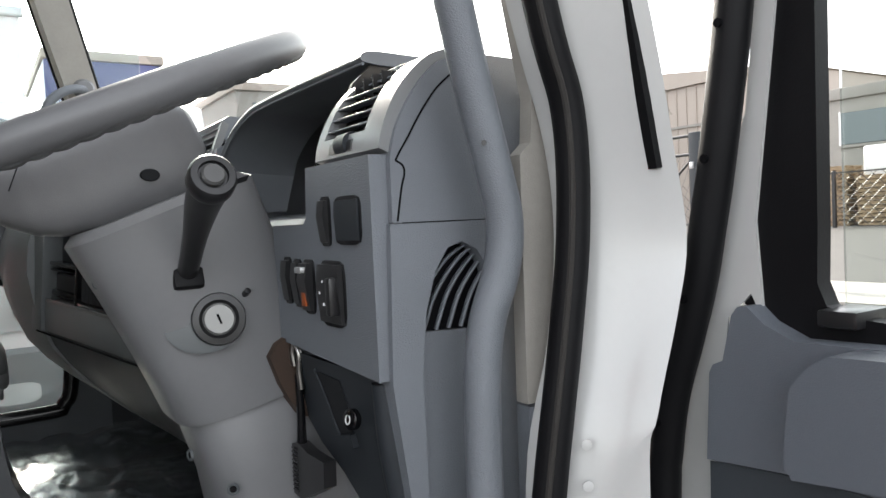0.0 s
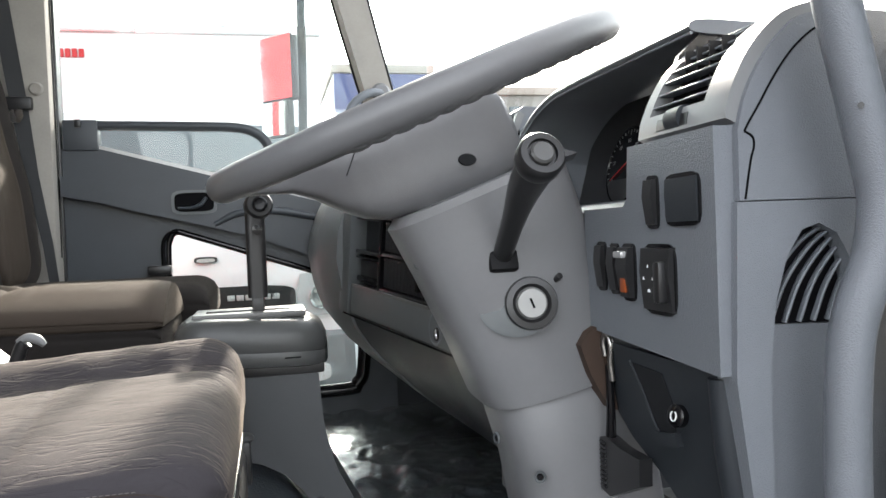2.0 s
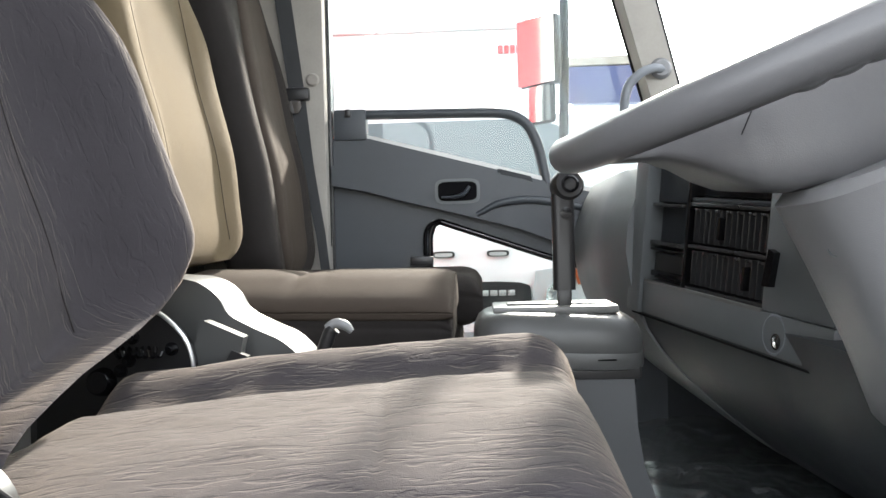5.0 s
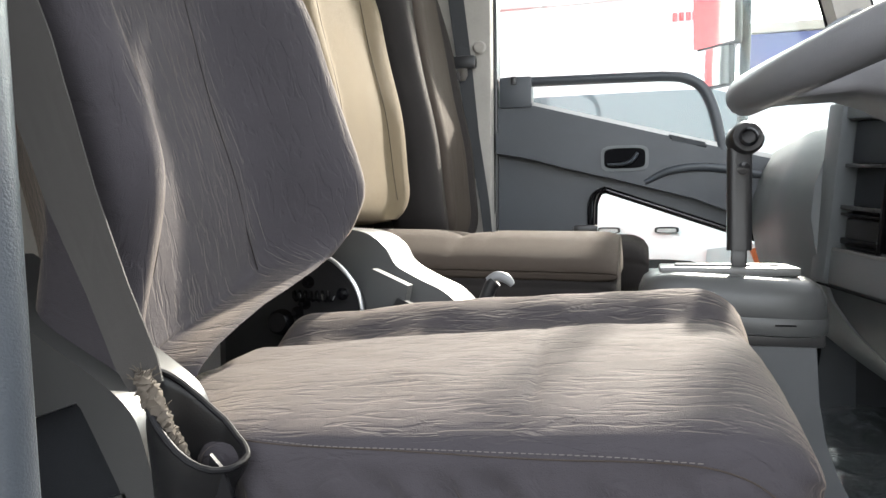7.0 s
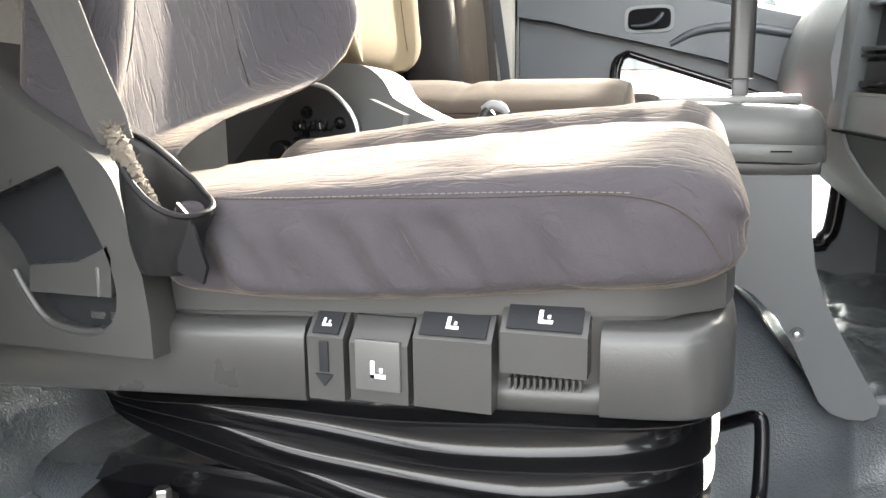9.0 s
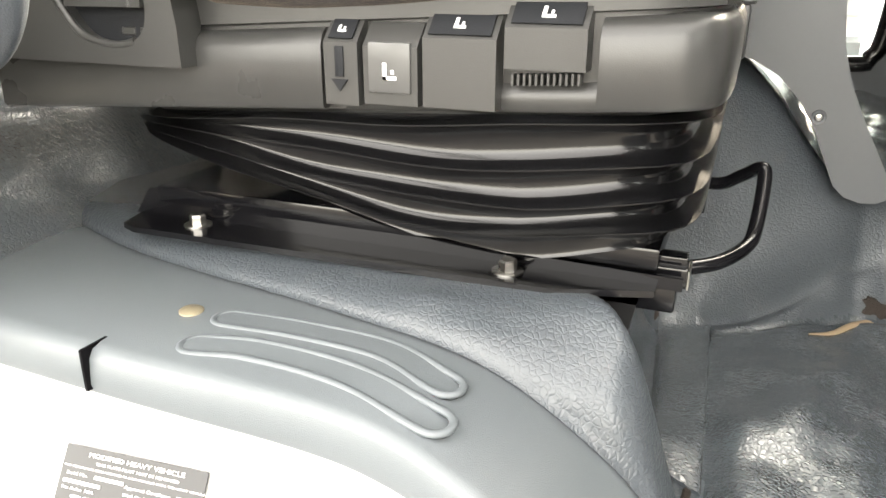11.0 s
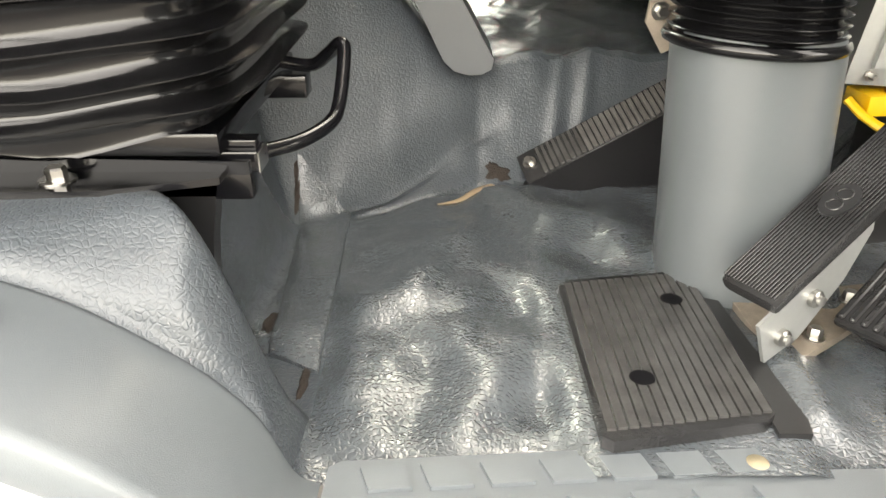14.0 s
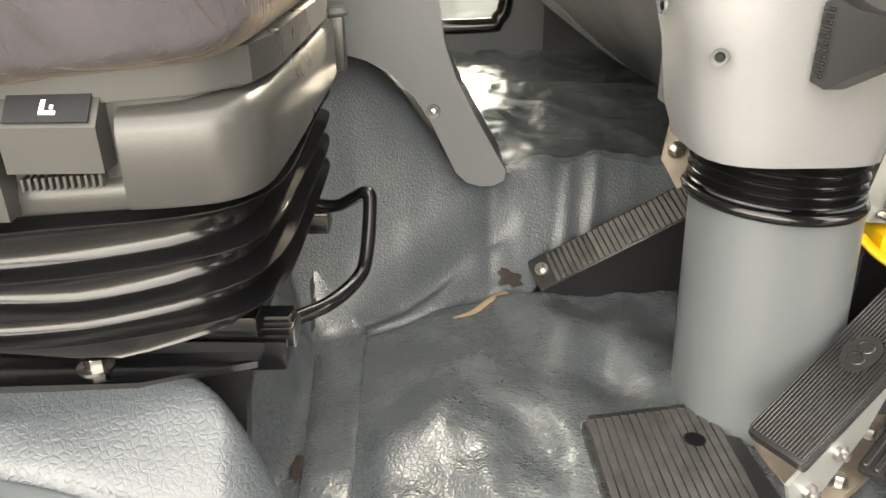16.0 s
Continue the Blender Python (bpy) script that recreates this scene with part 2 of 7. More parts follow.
M = {
    "dash": material("grey_dash_plastic", (0.158, 0.171, 0.191), 0.36, bump=0.55, bump_scale=620, var=0.06),
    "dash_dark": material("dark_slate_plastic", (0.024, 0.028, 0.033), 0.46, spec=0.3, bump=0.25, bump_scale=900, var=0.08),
    "door_grey": material("slate_door_plastic", (0.046, 0.053, 0.062), 0.36, bump=0.25, bump_scale=800, var=0.08),
    "door_light": material("blue_grey_door_plastic", (0.120, 0.133, 0.153), 0.45, bump=0.3, bump_scale=700, var=0.06),
    "column": material("warm_grey_plastic", (0.178, 0.179, 0.186), 0.34, bump=0.2, bump_scale=900, var=0.06),
    "wheel": material("grey_wheel_foam", (0.135, 0.136, 0.141), 0.34, bump=0.15, bump_scale=700, var=0.08),
    "black": material("black_plastic", (0.017, 0.017, 0.018), 0.31, spec=0.52, bump=0.1, bump_scale=700),
    "black_gloss": material("gloss_black_paint", (0.005, 0.005, 0.006), 0.14, coat=0.0, spec=0.45),
    "rubber": material("black_rubber", (0.006, 0.006, 0.007), 0.5, spec=0.18, bump=0.1, bump_scale=300, var=0.2),
    "bellows": material("black_bellows_rubber", (0.005, 0.005, 0.0055), 0.17, spec=0.42, bump=0.03, bump_scale=500, var=0.15),
    # near-black for shade inside vents, recesses and holes; also for joints
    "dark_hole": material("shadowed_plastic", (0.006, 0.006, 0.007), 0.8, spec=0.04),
    "white": material("white_body_paint", (0.53, 0.53, 0.52), 0.22, coat=0.4, var=0.03, dirt=0.05),
    "mat": material("grey_vinyl_mat", (0.066, 0.077, 0.086), 0.22, spec=1.0, coat=1.0, bump=0.40, bump_scale=150, kind="leather", var=0.15, var_scale=5, dirt=0.1),
    # dusty platform vinyl; on the hump its darker, duller tone stands for shade
    "mat_dull": material("dusty_shaded_vinyl_mat", (0.056, 0.065, 0.074), 0.38, spec=0.5, coat=0.20, bump=0.40, bump_scale=150, kind="leather", var=0.12, var_scale=5, dirt=0.1),
    "fray": material("frayed_tan_thread", (0.075, 0.062, 0.048), 0.9, var=0.3, var_scale=60),
    "sill": material("slate_sill_plastic", (0.125, 0.140, 0.150), 0.36, bump=0.2, bump_scale=900, var=0.06),
    "fabric": material("mauve_grey_velour", (0.041, 0.0375, 0.042), 0.9, bump=0.9, bump_scale=900, kind="velour", var=0.12, var_scale=14, spec=0.2),
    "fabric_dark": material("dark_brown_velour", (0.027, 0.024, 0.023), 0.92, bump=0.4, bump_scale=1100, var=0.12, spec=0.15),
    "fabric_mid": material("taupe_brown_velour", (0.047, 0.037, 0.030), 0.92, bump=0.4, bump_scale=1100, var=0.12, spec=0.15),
    # taupe paled and warmed to hold the sun on the middle backrest
    "fabric_sunlit": material("sunlit_taupe_velour", (0.125, 0.096, 0.058), 0.92, bump=0.4, bump_scale=1100, var=0.1, spec=0.2),
    "stitch": material("grey_mauve_thread", (0.12, 0.105, 0.10), 0.8),
    "trim": material("dark_taupe_seat_plastic", (0.036, 0.036, 0.035), 0.30, spec=0.45, bump=0.10, bump_scale=900, var=0.06),
    "headlining": material("beige_grey_lining", (0.34, 0.32, 0.29), 0.85, bump=0.3, bump_scale=500),
    "steel": material("zinc_steel", (0.42, 0.41, 0.39), 0.30, metal=1.0, var=0.1),
    "chrome": material("chrome_steel", (0.80, 0.80, 0.80), 0.12, metal=1.0, var=0.03),
    "silver": material("silver_plastic", (0.55, 0.55, 0.55), 0.3, metal=0.6),
    "webbing": material("grey_belt_webbing", (0.034, 0.031, 0.028), 0.75, bump=0.5, bump_scale=700, kind="weave"),
    "console": material("light_grey_console_plastic", (0.068, 0.070, 0.070), 0.32, bump=0.2, bump_scale=900, var=0.05),
    "console_leg": material("grey_console_plastic", (0.074, 0.079, 0.086), 0.36, bump=0.2, bump_scale=900, var=0.05),
    "red": material("red_reflector_plastic", (0.48, 0.011, 0.014), 0.3),
    "orange": material("amber_plastic", (0.30, 0.065, 0.015), 0.3),
    "yellow": material("yellow_plastic", (0.85, 0.52, 0.02), 0.4),
    "icon": material("white_ink", (0.80, 0.80, 0.80), 0.6, var=0.02),
    "carton": material("felt_underlay", (0.026, 0.019, 0.015), 0.95, bump=1.0, bump_scale=400),
    "pedal": material("worn_black_rubber", (0.020, 0.020, 0.021), 0.24, bump=0.2, bump_scale=300, var=0.4, var_scale=12),
    "asphalt": material("grey_asphalt", (0.068, 0.066, 0.063), 0.85, bump=0.6, bump_scale=90, var=0.2, var_scale=0.6),
    "concrete": material("pale_concrete", (0.30, 0.285, 0.26), 0.85, bump=0.4, bump_scale=60, var=0.12, var_scale=1.2),
    "cladding": material("cream_cladding", (0.40, 0.345, 0.30), 0.6, var=0.06, var_scale=0.7),
    "van_white": material("white_vehicle_paint", (0.80, 0.80, 0.80), 0.2, coat=0.6, var=0.02),
    # navy lightened, with the haze over it put into the colour
    "navy": material("navy_paint", (0.06, 0.068, 0.18), 0.35, coat=0.3),
    "wood": material("pallet_wood", (0.33, 0.24, 0.15), 0.85, var=0.3, var_scale=2),
    "brass": material("dull_brass", (0.42, 0.36, 0.25), 0.5, metal=0.7, var=0.2, var_scale=60),
    "bezel": material("satin_grey_plastic", (0.20, 0.205, 0.21), 0.38, metal=0.0, var=0.05),
    "leather_brown": material("brown_cardboard", (0.045, 0.026, 0.017), 0.75, var=0.3, var_scale=30),
    "webbing_dark": material("dark_belt_webbing", (0.045, 0.047, 0.050), 0.75, bump=0.4, bump_scale=700, kind="weave"),
    "zinc": material("pale_zinc", (0.36, 0.37, 0.36), 0.4, metal=0.6, var=0.1),
    "rusty": material("rust_stained_steel", (0.25, 0.21, 0.17), 0.55, metal=0.3, var=0.35, var_scale=40, dirt=0.6),
    "mirror": material("mirror_glass", (0.85, 0.86, 0.86), 0.03, metal=1.0, var=0.0),
    "dark_glass": material("dark_window_glass", (0.13, 0.16, 0.17), 0.16, spec=0.6, var=0.03),
    "pale_glass": material("pale_green_glass", (0.42, 0.50, 0.48), 0.15),
    "lamp_glass": material("clear_lamp_plastic", (0.62, 0.64, 0.64), 0.1, metal=0.3, coat=0.8),
    "bumper": material("grey_bumper_plastic", (0.16, 0.17, 0.175), 0.5),
    "box_grey": material("grey_box_plastic", (0.072, 0.074, 0.074), 0.40, bump=0.15, bump_scale=700, var=0.05),
    "tube_grey": material("grey_column_plastic", (0.092, 0.102, 0.107), 0.33, bump=0.1, bump_scale=700, var=0.05),
    # darker slate that shades recess floors; also key tops and small marks
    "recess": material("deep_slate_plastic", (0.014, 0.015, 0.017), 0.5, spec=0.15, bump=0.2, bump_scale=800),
    "console_pale": material("pale_selector_plate", (0.13, 0.13, 0.126), 0.34, bump=0.1, bump_scale=700, var=0.05),
    "dash_mid": material("mid_slate_plastic", (0.105, 0.115, 0.120), 0.42, bump=0.25, bump_scale=900, var=0.08),
    "pedal_rib": material("black_rubber_rib", (0.052, 0.051, 0.050), 0.22, var=0.45, var_scale=30),
    "roof_lining": material("pale_grey_roof_lining", (0.58, 0.57, 0.54), 0.85, bump=0.3, bump_scale=500),
    # black rubber greyed, so the sheen sits in the colour
    "rib_sheen": material("sheen_grey_rubber_rib", (0.075, 0.072, 0.070), 0.32, var=0.4, var_scale=40),
    "key_grey": material("satin_key_plastic", (0.07, 0.07, 0.069), 0.28, var=0.05),
    "lock_silver": material("satin_lock_metal", (0.22, 0.22, 0.215), 0.4, metal=0.7, var=0.05),
    "vane": material("glossy_black_vane", (0.030, 0.031, 0.033), 0.20, spec=0.8),
    "badge": material("black_plate", (0.012, 0.012, 0.013), 0.35),
}


def glass_material(name, tint, rough=0.0, mixfac=0.08):
    m = bpy.data.materials.new(name)
    m.use_nodes = True
    nt = m.node_tree
    nt.nodes.remove(nt.nodes["Principled BSDF"])
    tr = nt.nodes.new("ShaderNodeBsdfTransparent")
    tr.inputs["Color"].default_value = (*tint, 1)
    gl = nt.nodes.new("ShaderNodeBsdfGlossy")
    gl.inputs["Roughness"].default_value = rough
    lw = nt.nodes.new("ShaderNodeFresnel")
    lw.inputs["IOR"].default_value = 1.45
    mix = nt.nodes.new("ShaderNodeMixShader")
    nt.links.new(lw.outputs[0], mix.inputs["Fac"])
    nt.links.new(tr.outputs[0], mix.inputs[1])
    nt.links.new(gl.outputs[0], mix.inputs[2])
    nt.links.new(mix.outputs[0], nt.nodes["Material Output"].inputs["Surface"])
    return m


M["glass"] = glass_material("clear_glass", (0.93, 0.96, 0.95))
M["glass_tint"] = glass_material("green_tinted_glass", (0.82, 0.88, 0.87))


# ---------------------------------------------------------------- mesh helpers
def finish(name, bm, mat, smooth=38.0):
    bmesh.ops.recalc_face_normals(bm, faces=bm.faces)
    lim = radians(smooth)
    for f in bm.faces:
        f.smooth = True
    for e in bm.edges:
        if len(e.link_faces) == 2:
            e.smooth = e.calc_face_angle(0.0) < lim
    me = bpy.data.meshes.new(name)
    bm.to_mesh(me)
    bm.free()
    me.materials.append(M[mat])
    return me


def part(name, bm, mat, parent=None, label="", smooth=38.0):
    ob = new(name, finish(name, bm, mat, smooth))
    if parent is not None:
        ob.parent = parent
        ob.matrix_parent_inverse = parent.matrix_world.inverted()
    if label:
        ob["label"] = label
    return ob


def thing(name, label, category, at=(0, 0, 0), group="", kind=""):
    e = new(name)
    e.empty_display_size = 0.05
    e.location = at
    bpy.context.view_layer.update()
    return tagged(e, label, category, group, kind)


def single(name, bm, mat, label, category, group="", kind="", smooth=38.0):
    return tagged(part(name, bm, mat, smooth=smooth), label, category, group, kind)


def joined(*bms):
    out = bmesh.new()
    for b in bms:
        me = bpy.data.meshes.new("tmp")
        b.to_mesh(me)
        out.from_mesh(me)
        bpy.data.meshes.remove(me)
        b.free()
    return out


def box(x0, x1, y0, y1, z0, z1, bevel=0.004, seg=2, m=None):
    bm = bmesh.new()
    bmesh.ops.create_cube(bm, size=1.0)
    for v in bm.verts:
        v.co = Vector((x0 + (v.co.x + 0.5) * (x1 - x0), y0 + (v.co.y + 0.5) * (y1 - y0), z0 + (v.co.z + 0.5) * (z1 - z0)))
    if bevel:
        bmesh.ops.bevel(bm, geom=bm.edges[:], offset=bevel, segments=seg, affect="EDGES", profile=0.6)
    if m is not None:
        bm.transform(m)
    return bm


def prism(pts, axis, a, b, bevel=0.004, seg=2, m=None):
    """A polygon of two coordinates, drawn out along axis from a to b, with rounded edges."""
    bm = bmesh.new()

    def at(p, w):
        return {"x": (w, p[0], p[1]), "y": (p[0], w, p[1]), "z": (p[0], p[1], w)}[axis]
    lo = [bm.verts.new(at(p, a)) for p in pts]
    hi = [bm.verts.new(at(p, b)) for p in pts]
    n = len(pts)
    for i in range(n):
        bm.faces.new((lo[i], lo[(i + 1) % n], hi[(i + 1) % n], hi[i]))
    bm.faces.new(lo[::-1])
    bm.faces.new(hi)
    if bevel:
        es = [e for e in bm.edges if e.calc_face_angle(0.0) > 0.35]
        bmesh.ops.bevel(bm, geom=es, offset=bevel, segments=seg, affect="EDGES", profile=0.6, clamp_overlap=True)
    if m is not None:
        bm.transform(m)
    return bm


def curve(pts, n=8, closed=False):
    """A smooth line through the points."""
    P = [Vector(p) for p in pts]
    out = []
    k = len(P)
    for i in range(k if closed else k - 1):
        p0 = P[(i - 1) % k] if closed or i > 0 else P[i] * 2 - P[i + 1]
        p1, p2 = P[i], P[(i + 1) % k]
        p3 = P[(i + 2) % k] if closed or i + 2 < k else P[i + 1] * 2 - P[i]
        for s in range(n):
            t = s / n
            out.append(0.5 * ((2 * p1) + (p2 - p0) * t + (2 * p0 - 5 * p1 + 4 * p2 - p3) * t * t + (3 * p1 - p0 - 3 * p2 + p3) * t ** 3))
    if not closed:
        out.append(P[-1])
    return out


def loft(rings, close=True, caps=True):
    """Skin over rings of equally many points."""
    bm = bmesh.new()
    V = [[bm.verts.new(p) for p in r] for r in rings]
    n = len(V[0])
    for a, b in zip(V, V[1:]):
        for i in range(n if close else n - 1):
            bm.faces.new((a[i], a[(i + 1) % n], b[(i + 1) % n], b[i]))
    if caps and close:
        bm.faces.new(V[0][::-1])
        bm.faces.new(V[-1])
    return bm


def tube(pts, r, n=10, smooth_n=0, closed=False, flat=1.0, up=(0, 0, 1)):
    """A round or flattened bar along the points; r may be a list."""
    if smooth_n:
        if isinstance(r, (list, tuple)):
            rr = [q.x for q in curve([(a, 0, 0) for a in r], smooth_n, closed)]
        pts = curve(pts, smooth_n, closed)
    P = [Vector(p) for p in pts]
    R = rr if smooth_n and isinstance(r, (list, tuple)) else (r if isinstance(r, (list, tuple)) else [r] * len(P))
    rings = []
    side = None
    k = len(P)
    for i, p in enumerate(P):
        if closed:
            d = P[(i + 1) % k] - P[(i - 1) % k]
        else:
            d = P[min(i + 1, k - 1)] - P[max(i - 1, 0)]
        d.normalize()
        if side is None:
            u = Vector(up)
            if abs(u.dot(d)) > 0.95:
                u = Vector((1, 0, 0))
            side = d.cross(u).normalized()
        side = (side - d * side.dot(d)).normalized()
        u = side.cross(d)
        rings.append([p + (side * math.cos(a) + u * math.sin(a) * flat) * R[i] for a in (2 * math.pi * j / n for j in range(n))])
    if closed:
        rings.append(rings[0])
        bm = loft(rings, caps=False)
        bmesh.ops.remove_doubles(bm, verts=bm.verts, dist=1e-6)
        return bm
    return loft(rings)


def lathe(profile, n=24, m=None):
    """Turn (radius, height) round z."""
    bm = loft([[(r * math.cos(2 * math.pi * j / n), r * math.sin(2 * math.pi * j / n), h) for j in range(n)] for r, h in profile])
    if m is not None:
        bm.transform(m)
    return bm


def rounded(cx, cy, hx, hy, p=4.0, n=28):
    """Points of a rounded rectangle."""
    out = []
    for j in range(n):
        a = 2 * math.pi * (j + 0.5) / n
        c, s = math.cos(a), math.sin(a)
        k = (abs(c) ** p + abs(s) ** p) ** (-1 / p)
        out.append((cx + hx * c * k, cy + hy * s * k))
    return out


def facing(at, normal, up=(0, 0, 1)):
    """A pose whose z looks along normal and whose y is up."""
    z = Vector(normal).normalized()
    x = Vector(up).cross(z).normalized()
    y = z.cross(x)
    return Matrix(((x.x, y.x, z.x, at[0]), (x.y, y.y, z.y, at[1]), (x.z, y.z, z.z, at[2]), (0, 0, 0, 1)))


def sm(a, b, x):
    t = min(max((x - a) / (b - a), 0.0), 1.0)
    return t * t * (3 - 2 * t)


def grid(nx, ny, fn):
    bm = bmesh.new()
    V = [[bm.verts.new(fn(i / nx, j / ny)) for j in range(ny + 1)] for i in range(nx + 1)]
    for i in range(nx):
        for j in range(ny):
            bm.faces.new((V[i][j], V[i + 1][j], V[i + 1][j + 1], V[i][j + 1]))
    return bm


def thick(bm, d):
    geom = bmesh.ops.solidify(bm, geom=bm.faces[:], thickness=d)
    return bm


# ---------------------------------------------------------------- the cab's floor and shell
SILL_IN = curve([(-0.86, 1.10, 0.212), (-0.55, 0.982, 0.205), (-0.225, 0.922, 0.203), (-0.043, 0.894, 0.190), (0.078, 0.887, 0.125), (0.139, 0.889, 0.060), (0.176, 0.866, 0.012), (0.20, 0.86, 0.004)], 8)
SILL_OUT = curve([(-0.86, 0.78, 0.20), (-0.39, 0.760, 0.200), (-0.168, 0.757, 0.199), (-0.079, 0.750, 0.193), (-0.011, 0.738, 0.176), (0.07, 0.738, 0.128), (0.14, 0.745, 0.060), (0.20, 0.75, 0.006)], 8)


def along(line, x):
    for a, b in zip(line, line[1:]):
        if a.x <= x <= b.x:
            return a.lerp(b, (x - a.x) / max(b.x - a.x, 1e-6))
    return line[-1] if x > line[-1].x else line[0]


def floor_z(x, y):
    """Height of the vinyl floor: footwell, raised seat platform, engine hump, passenger side."""
    foot = 0.165 - 0.105 * sm(0.93, 1.07, y)                 # where the front of the platform meets the footwell
    plat = 0.238 * (1 - sm(foot - 0.085, foot + 0.020, x))
    crease = 1.455 + 0.527 * (min(max(x, 0.02), 0.37) - 0.135) + 0.045 * sm(0.36, 0.60, x)      # the foot of the engine hump
    d = (y - crease) * 0.89
    rise = sm(-0.12, 0.0, x) * (1 - sm(0.12, 0.36, x))                               # sweeps up to the gear console
    hump = (0.205 + 0.21 * rise) * sm(-0.012, 0.120 + 0.13 * rise, d) + 0.02 * sm(0.12, 0.5, d)
    hump -= 0.030 * sm(2.28, 2.42, y) * (1 - sm(2.52, 2.76, y))                      # a dip before the far door
    hump -= 0.21 * rise * sm(2.0, 2.15, y)
    fold = 0.010 + 0.17 * (x - 0.124)                                                # long crease over its foot
    near = sm(0.11, 0.16, x) * (1 - sm(0.38, 0.44, x))
    hump += near * (0.016 * math.exp(-((d - fold - 0.030) / 0.020) ** 2) - 0.022 * math.exp(-((d - fold) / 0.012) ** 2))
    z = max(plat, hump)
    z -= 0.010 * math.exp(-((d + 0.012) / 0.012) ** 2) * sm(0.1, 0.2, x)
    calm = sm(0.16, 0.21, x) * (1 - sm(-0.03, 0.03, d))                              # trodden flat in the footwell
    w = (0.011 + 0.007 * calm) * noise.noise((x * 9, y * 7, 0.3)) + 0.005 * noise.noise((x * 20, y * 14, 2.0)) + 0.012 * calm * noise.noise((x * 12, y * 8, 21.0)) + 0.0009 * noise.noise((x * 45, y * 32, 8.0))
    w += 0.002 * noise.noise((x * 26, y * 9, 5.0)) * sm(0.02, 0.08, d) * (1 - sm(0.12, 0.2, d))
    far = sm(1.55, 1.75, y) * sm(0.25, 0.35, x)
    w += far * (0.010 * noise.noise((x * 14, y * 9, 11.0)) + 0.004 * noise.noise((x * 34, y * 22, 12.0)))     # loose folds on the far side
    for fx, fy, lean in ((0.515, 1.675, 0.20), (0.568, 1.690, 0.30)):                                        # two standing folds by the foot rest
        g = (x - fx) - lean * (y - fy)
        w += 0.016 * math.exp(-(g / 0.014) ** 2) * math.exp(-((y - fy) / 0.05) ** 2)
    w += 0.0022 * math.sin(x * 57 + 1.9 * noise.noise((x * 4, y * 5, 7))) * calm + 0.012 * calm
    w *= 1 - 0.85 * sm(0.16, 0.2, x) * (1 - sm(0.875, 0.94, y))              # tucked flat along the step plate
    e = along(SILL_IN, x)
    if y < e.y + 0.085 and x < 0.2:                         # rolls down to the sill trim
        k = max((y - e.y) / 0.085, 0.0) ** 0.42
        z = e.z * (1 - k) + z * k
        w *= k
    w *= 1 - 0.9 * sm(-0.62, -0.56, x) * (1 - sm(0.10, 0.16, x)) * sm(0.93, 0.96, y) * (1 - sm(1.05, 1.10, y))     # pressed flat by the seat rail
    pad = sm(0.41, 0.46, x) * (1 - sm(0.64, 0.70, x)) * (1 - sm(1.21, 1.28, y))
    w = w * (1 - 0.92 * pad) + 0.0118 * pad                   # and by the foot plate
    front = 0.32 * sm(0.92, 1.25, x)
    return z + w + front + 0.004


def floor_point(u, v):
    x = -0.86 + 2.11 * u
    y0 = along(SILL_IN, x).y - 0.004 if x < 0.2 else 0.856
    y = y0 + (2.80 - y0) * v ** 1.15
    return (x, y, floor_z(x, y))


def dusty(x, y):
    """On the dusty seat platform or the near flank of the engine hump, darkened for shade."""
    foot = 1.455 + 0.527 * (min(max(x, 0.02), 0.37) - 0.135) + 0.045 * sm(0.36, 0.60, x)
    return (x < 0.172 and y < 1.06) or foot < y < foot + 0.115 + 0.19 * (1 - sm(0.20, 0.38, x))


def floor_piece(low):
    """The dull mat, dusty or darkened for shade, or the glossy rest of the floor."""
    piece = grid(300, 340, floor_point)
    gone = [f for f in piece.faces if dusty(*f.calc_center_median()[:2]) != low]
    bmesh.ops.delete(piece, geom=gone, context="FACES")
    return piece


single("floor", floor_piece(False), "mat", "grey grained vinyl mat over the cab floor, wrinkled and torn", "floor", kind="structure", smooth=180)
single("floor_platform", floor_piece(True), "mat_dull", "grey grained vinyl, dusty on the seat platform, darkened for shade on the hump", "floor", kind="structure", smooth=180)

single("wall_rear", box(-0.92, -0.86, 0.66, 2.86, -0.05, 2.15, 0.01), "headlining", "beige-grey lined rear wall of the cab", "wall", kind="structure")
single("ceiling", box(-0.92, 0.28, 0.62, 2.90, 2.15, 2.2, 0.01), "roof_lining", "pale grey cab roof lining", "ceiling", kind="structure")
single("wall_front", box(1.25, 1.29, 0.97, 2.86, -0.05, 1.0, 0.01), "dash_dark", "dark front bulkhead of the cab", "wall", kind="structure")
# rear corner by the driver's door, wrapped in the same vinyl
single("wall_rear_corner", grid(24, 24, lambda u, v: (-0.86 + 0.20 * (1 - v) ** 2 + 0.012 * noise.noise((u * 6, v * 6, 1)), 0.80 + 0.65 * u, 0.20 + 0.35 * v)), "mat", "grey vinyl lining swept up at the rear of the floor", "wall", kind="structure", smooth=180)


def strip(path_a, path_b, offs):
    """Skin between two lines of equally many points; offs: rows of (share, lift)."""
    return loft([[a.lerp(b, k) + Vector((0, 0, h)) for k, h in offs] for a, b in zip(path_a, path_b)], close=False)


sill = thing("sill_trim", "slate plastic door sill trim with two pressed grooves", "sill", (0, 0.82, 0.17), kind="structure")
offs = [(0.0, 0.002), (0.1, 0.005), (0.5, 0.004), (0.92, 0.003), (0.975, 0.0), (1.0, -0.008), (1.015, -0.034), (1.0, -0.045)]
part("tread", strip(SILL_IN, SILL_OUT, offs), "sill", sill, smooth=60)


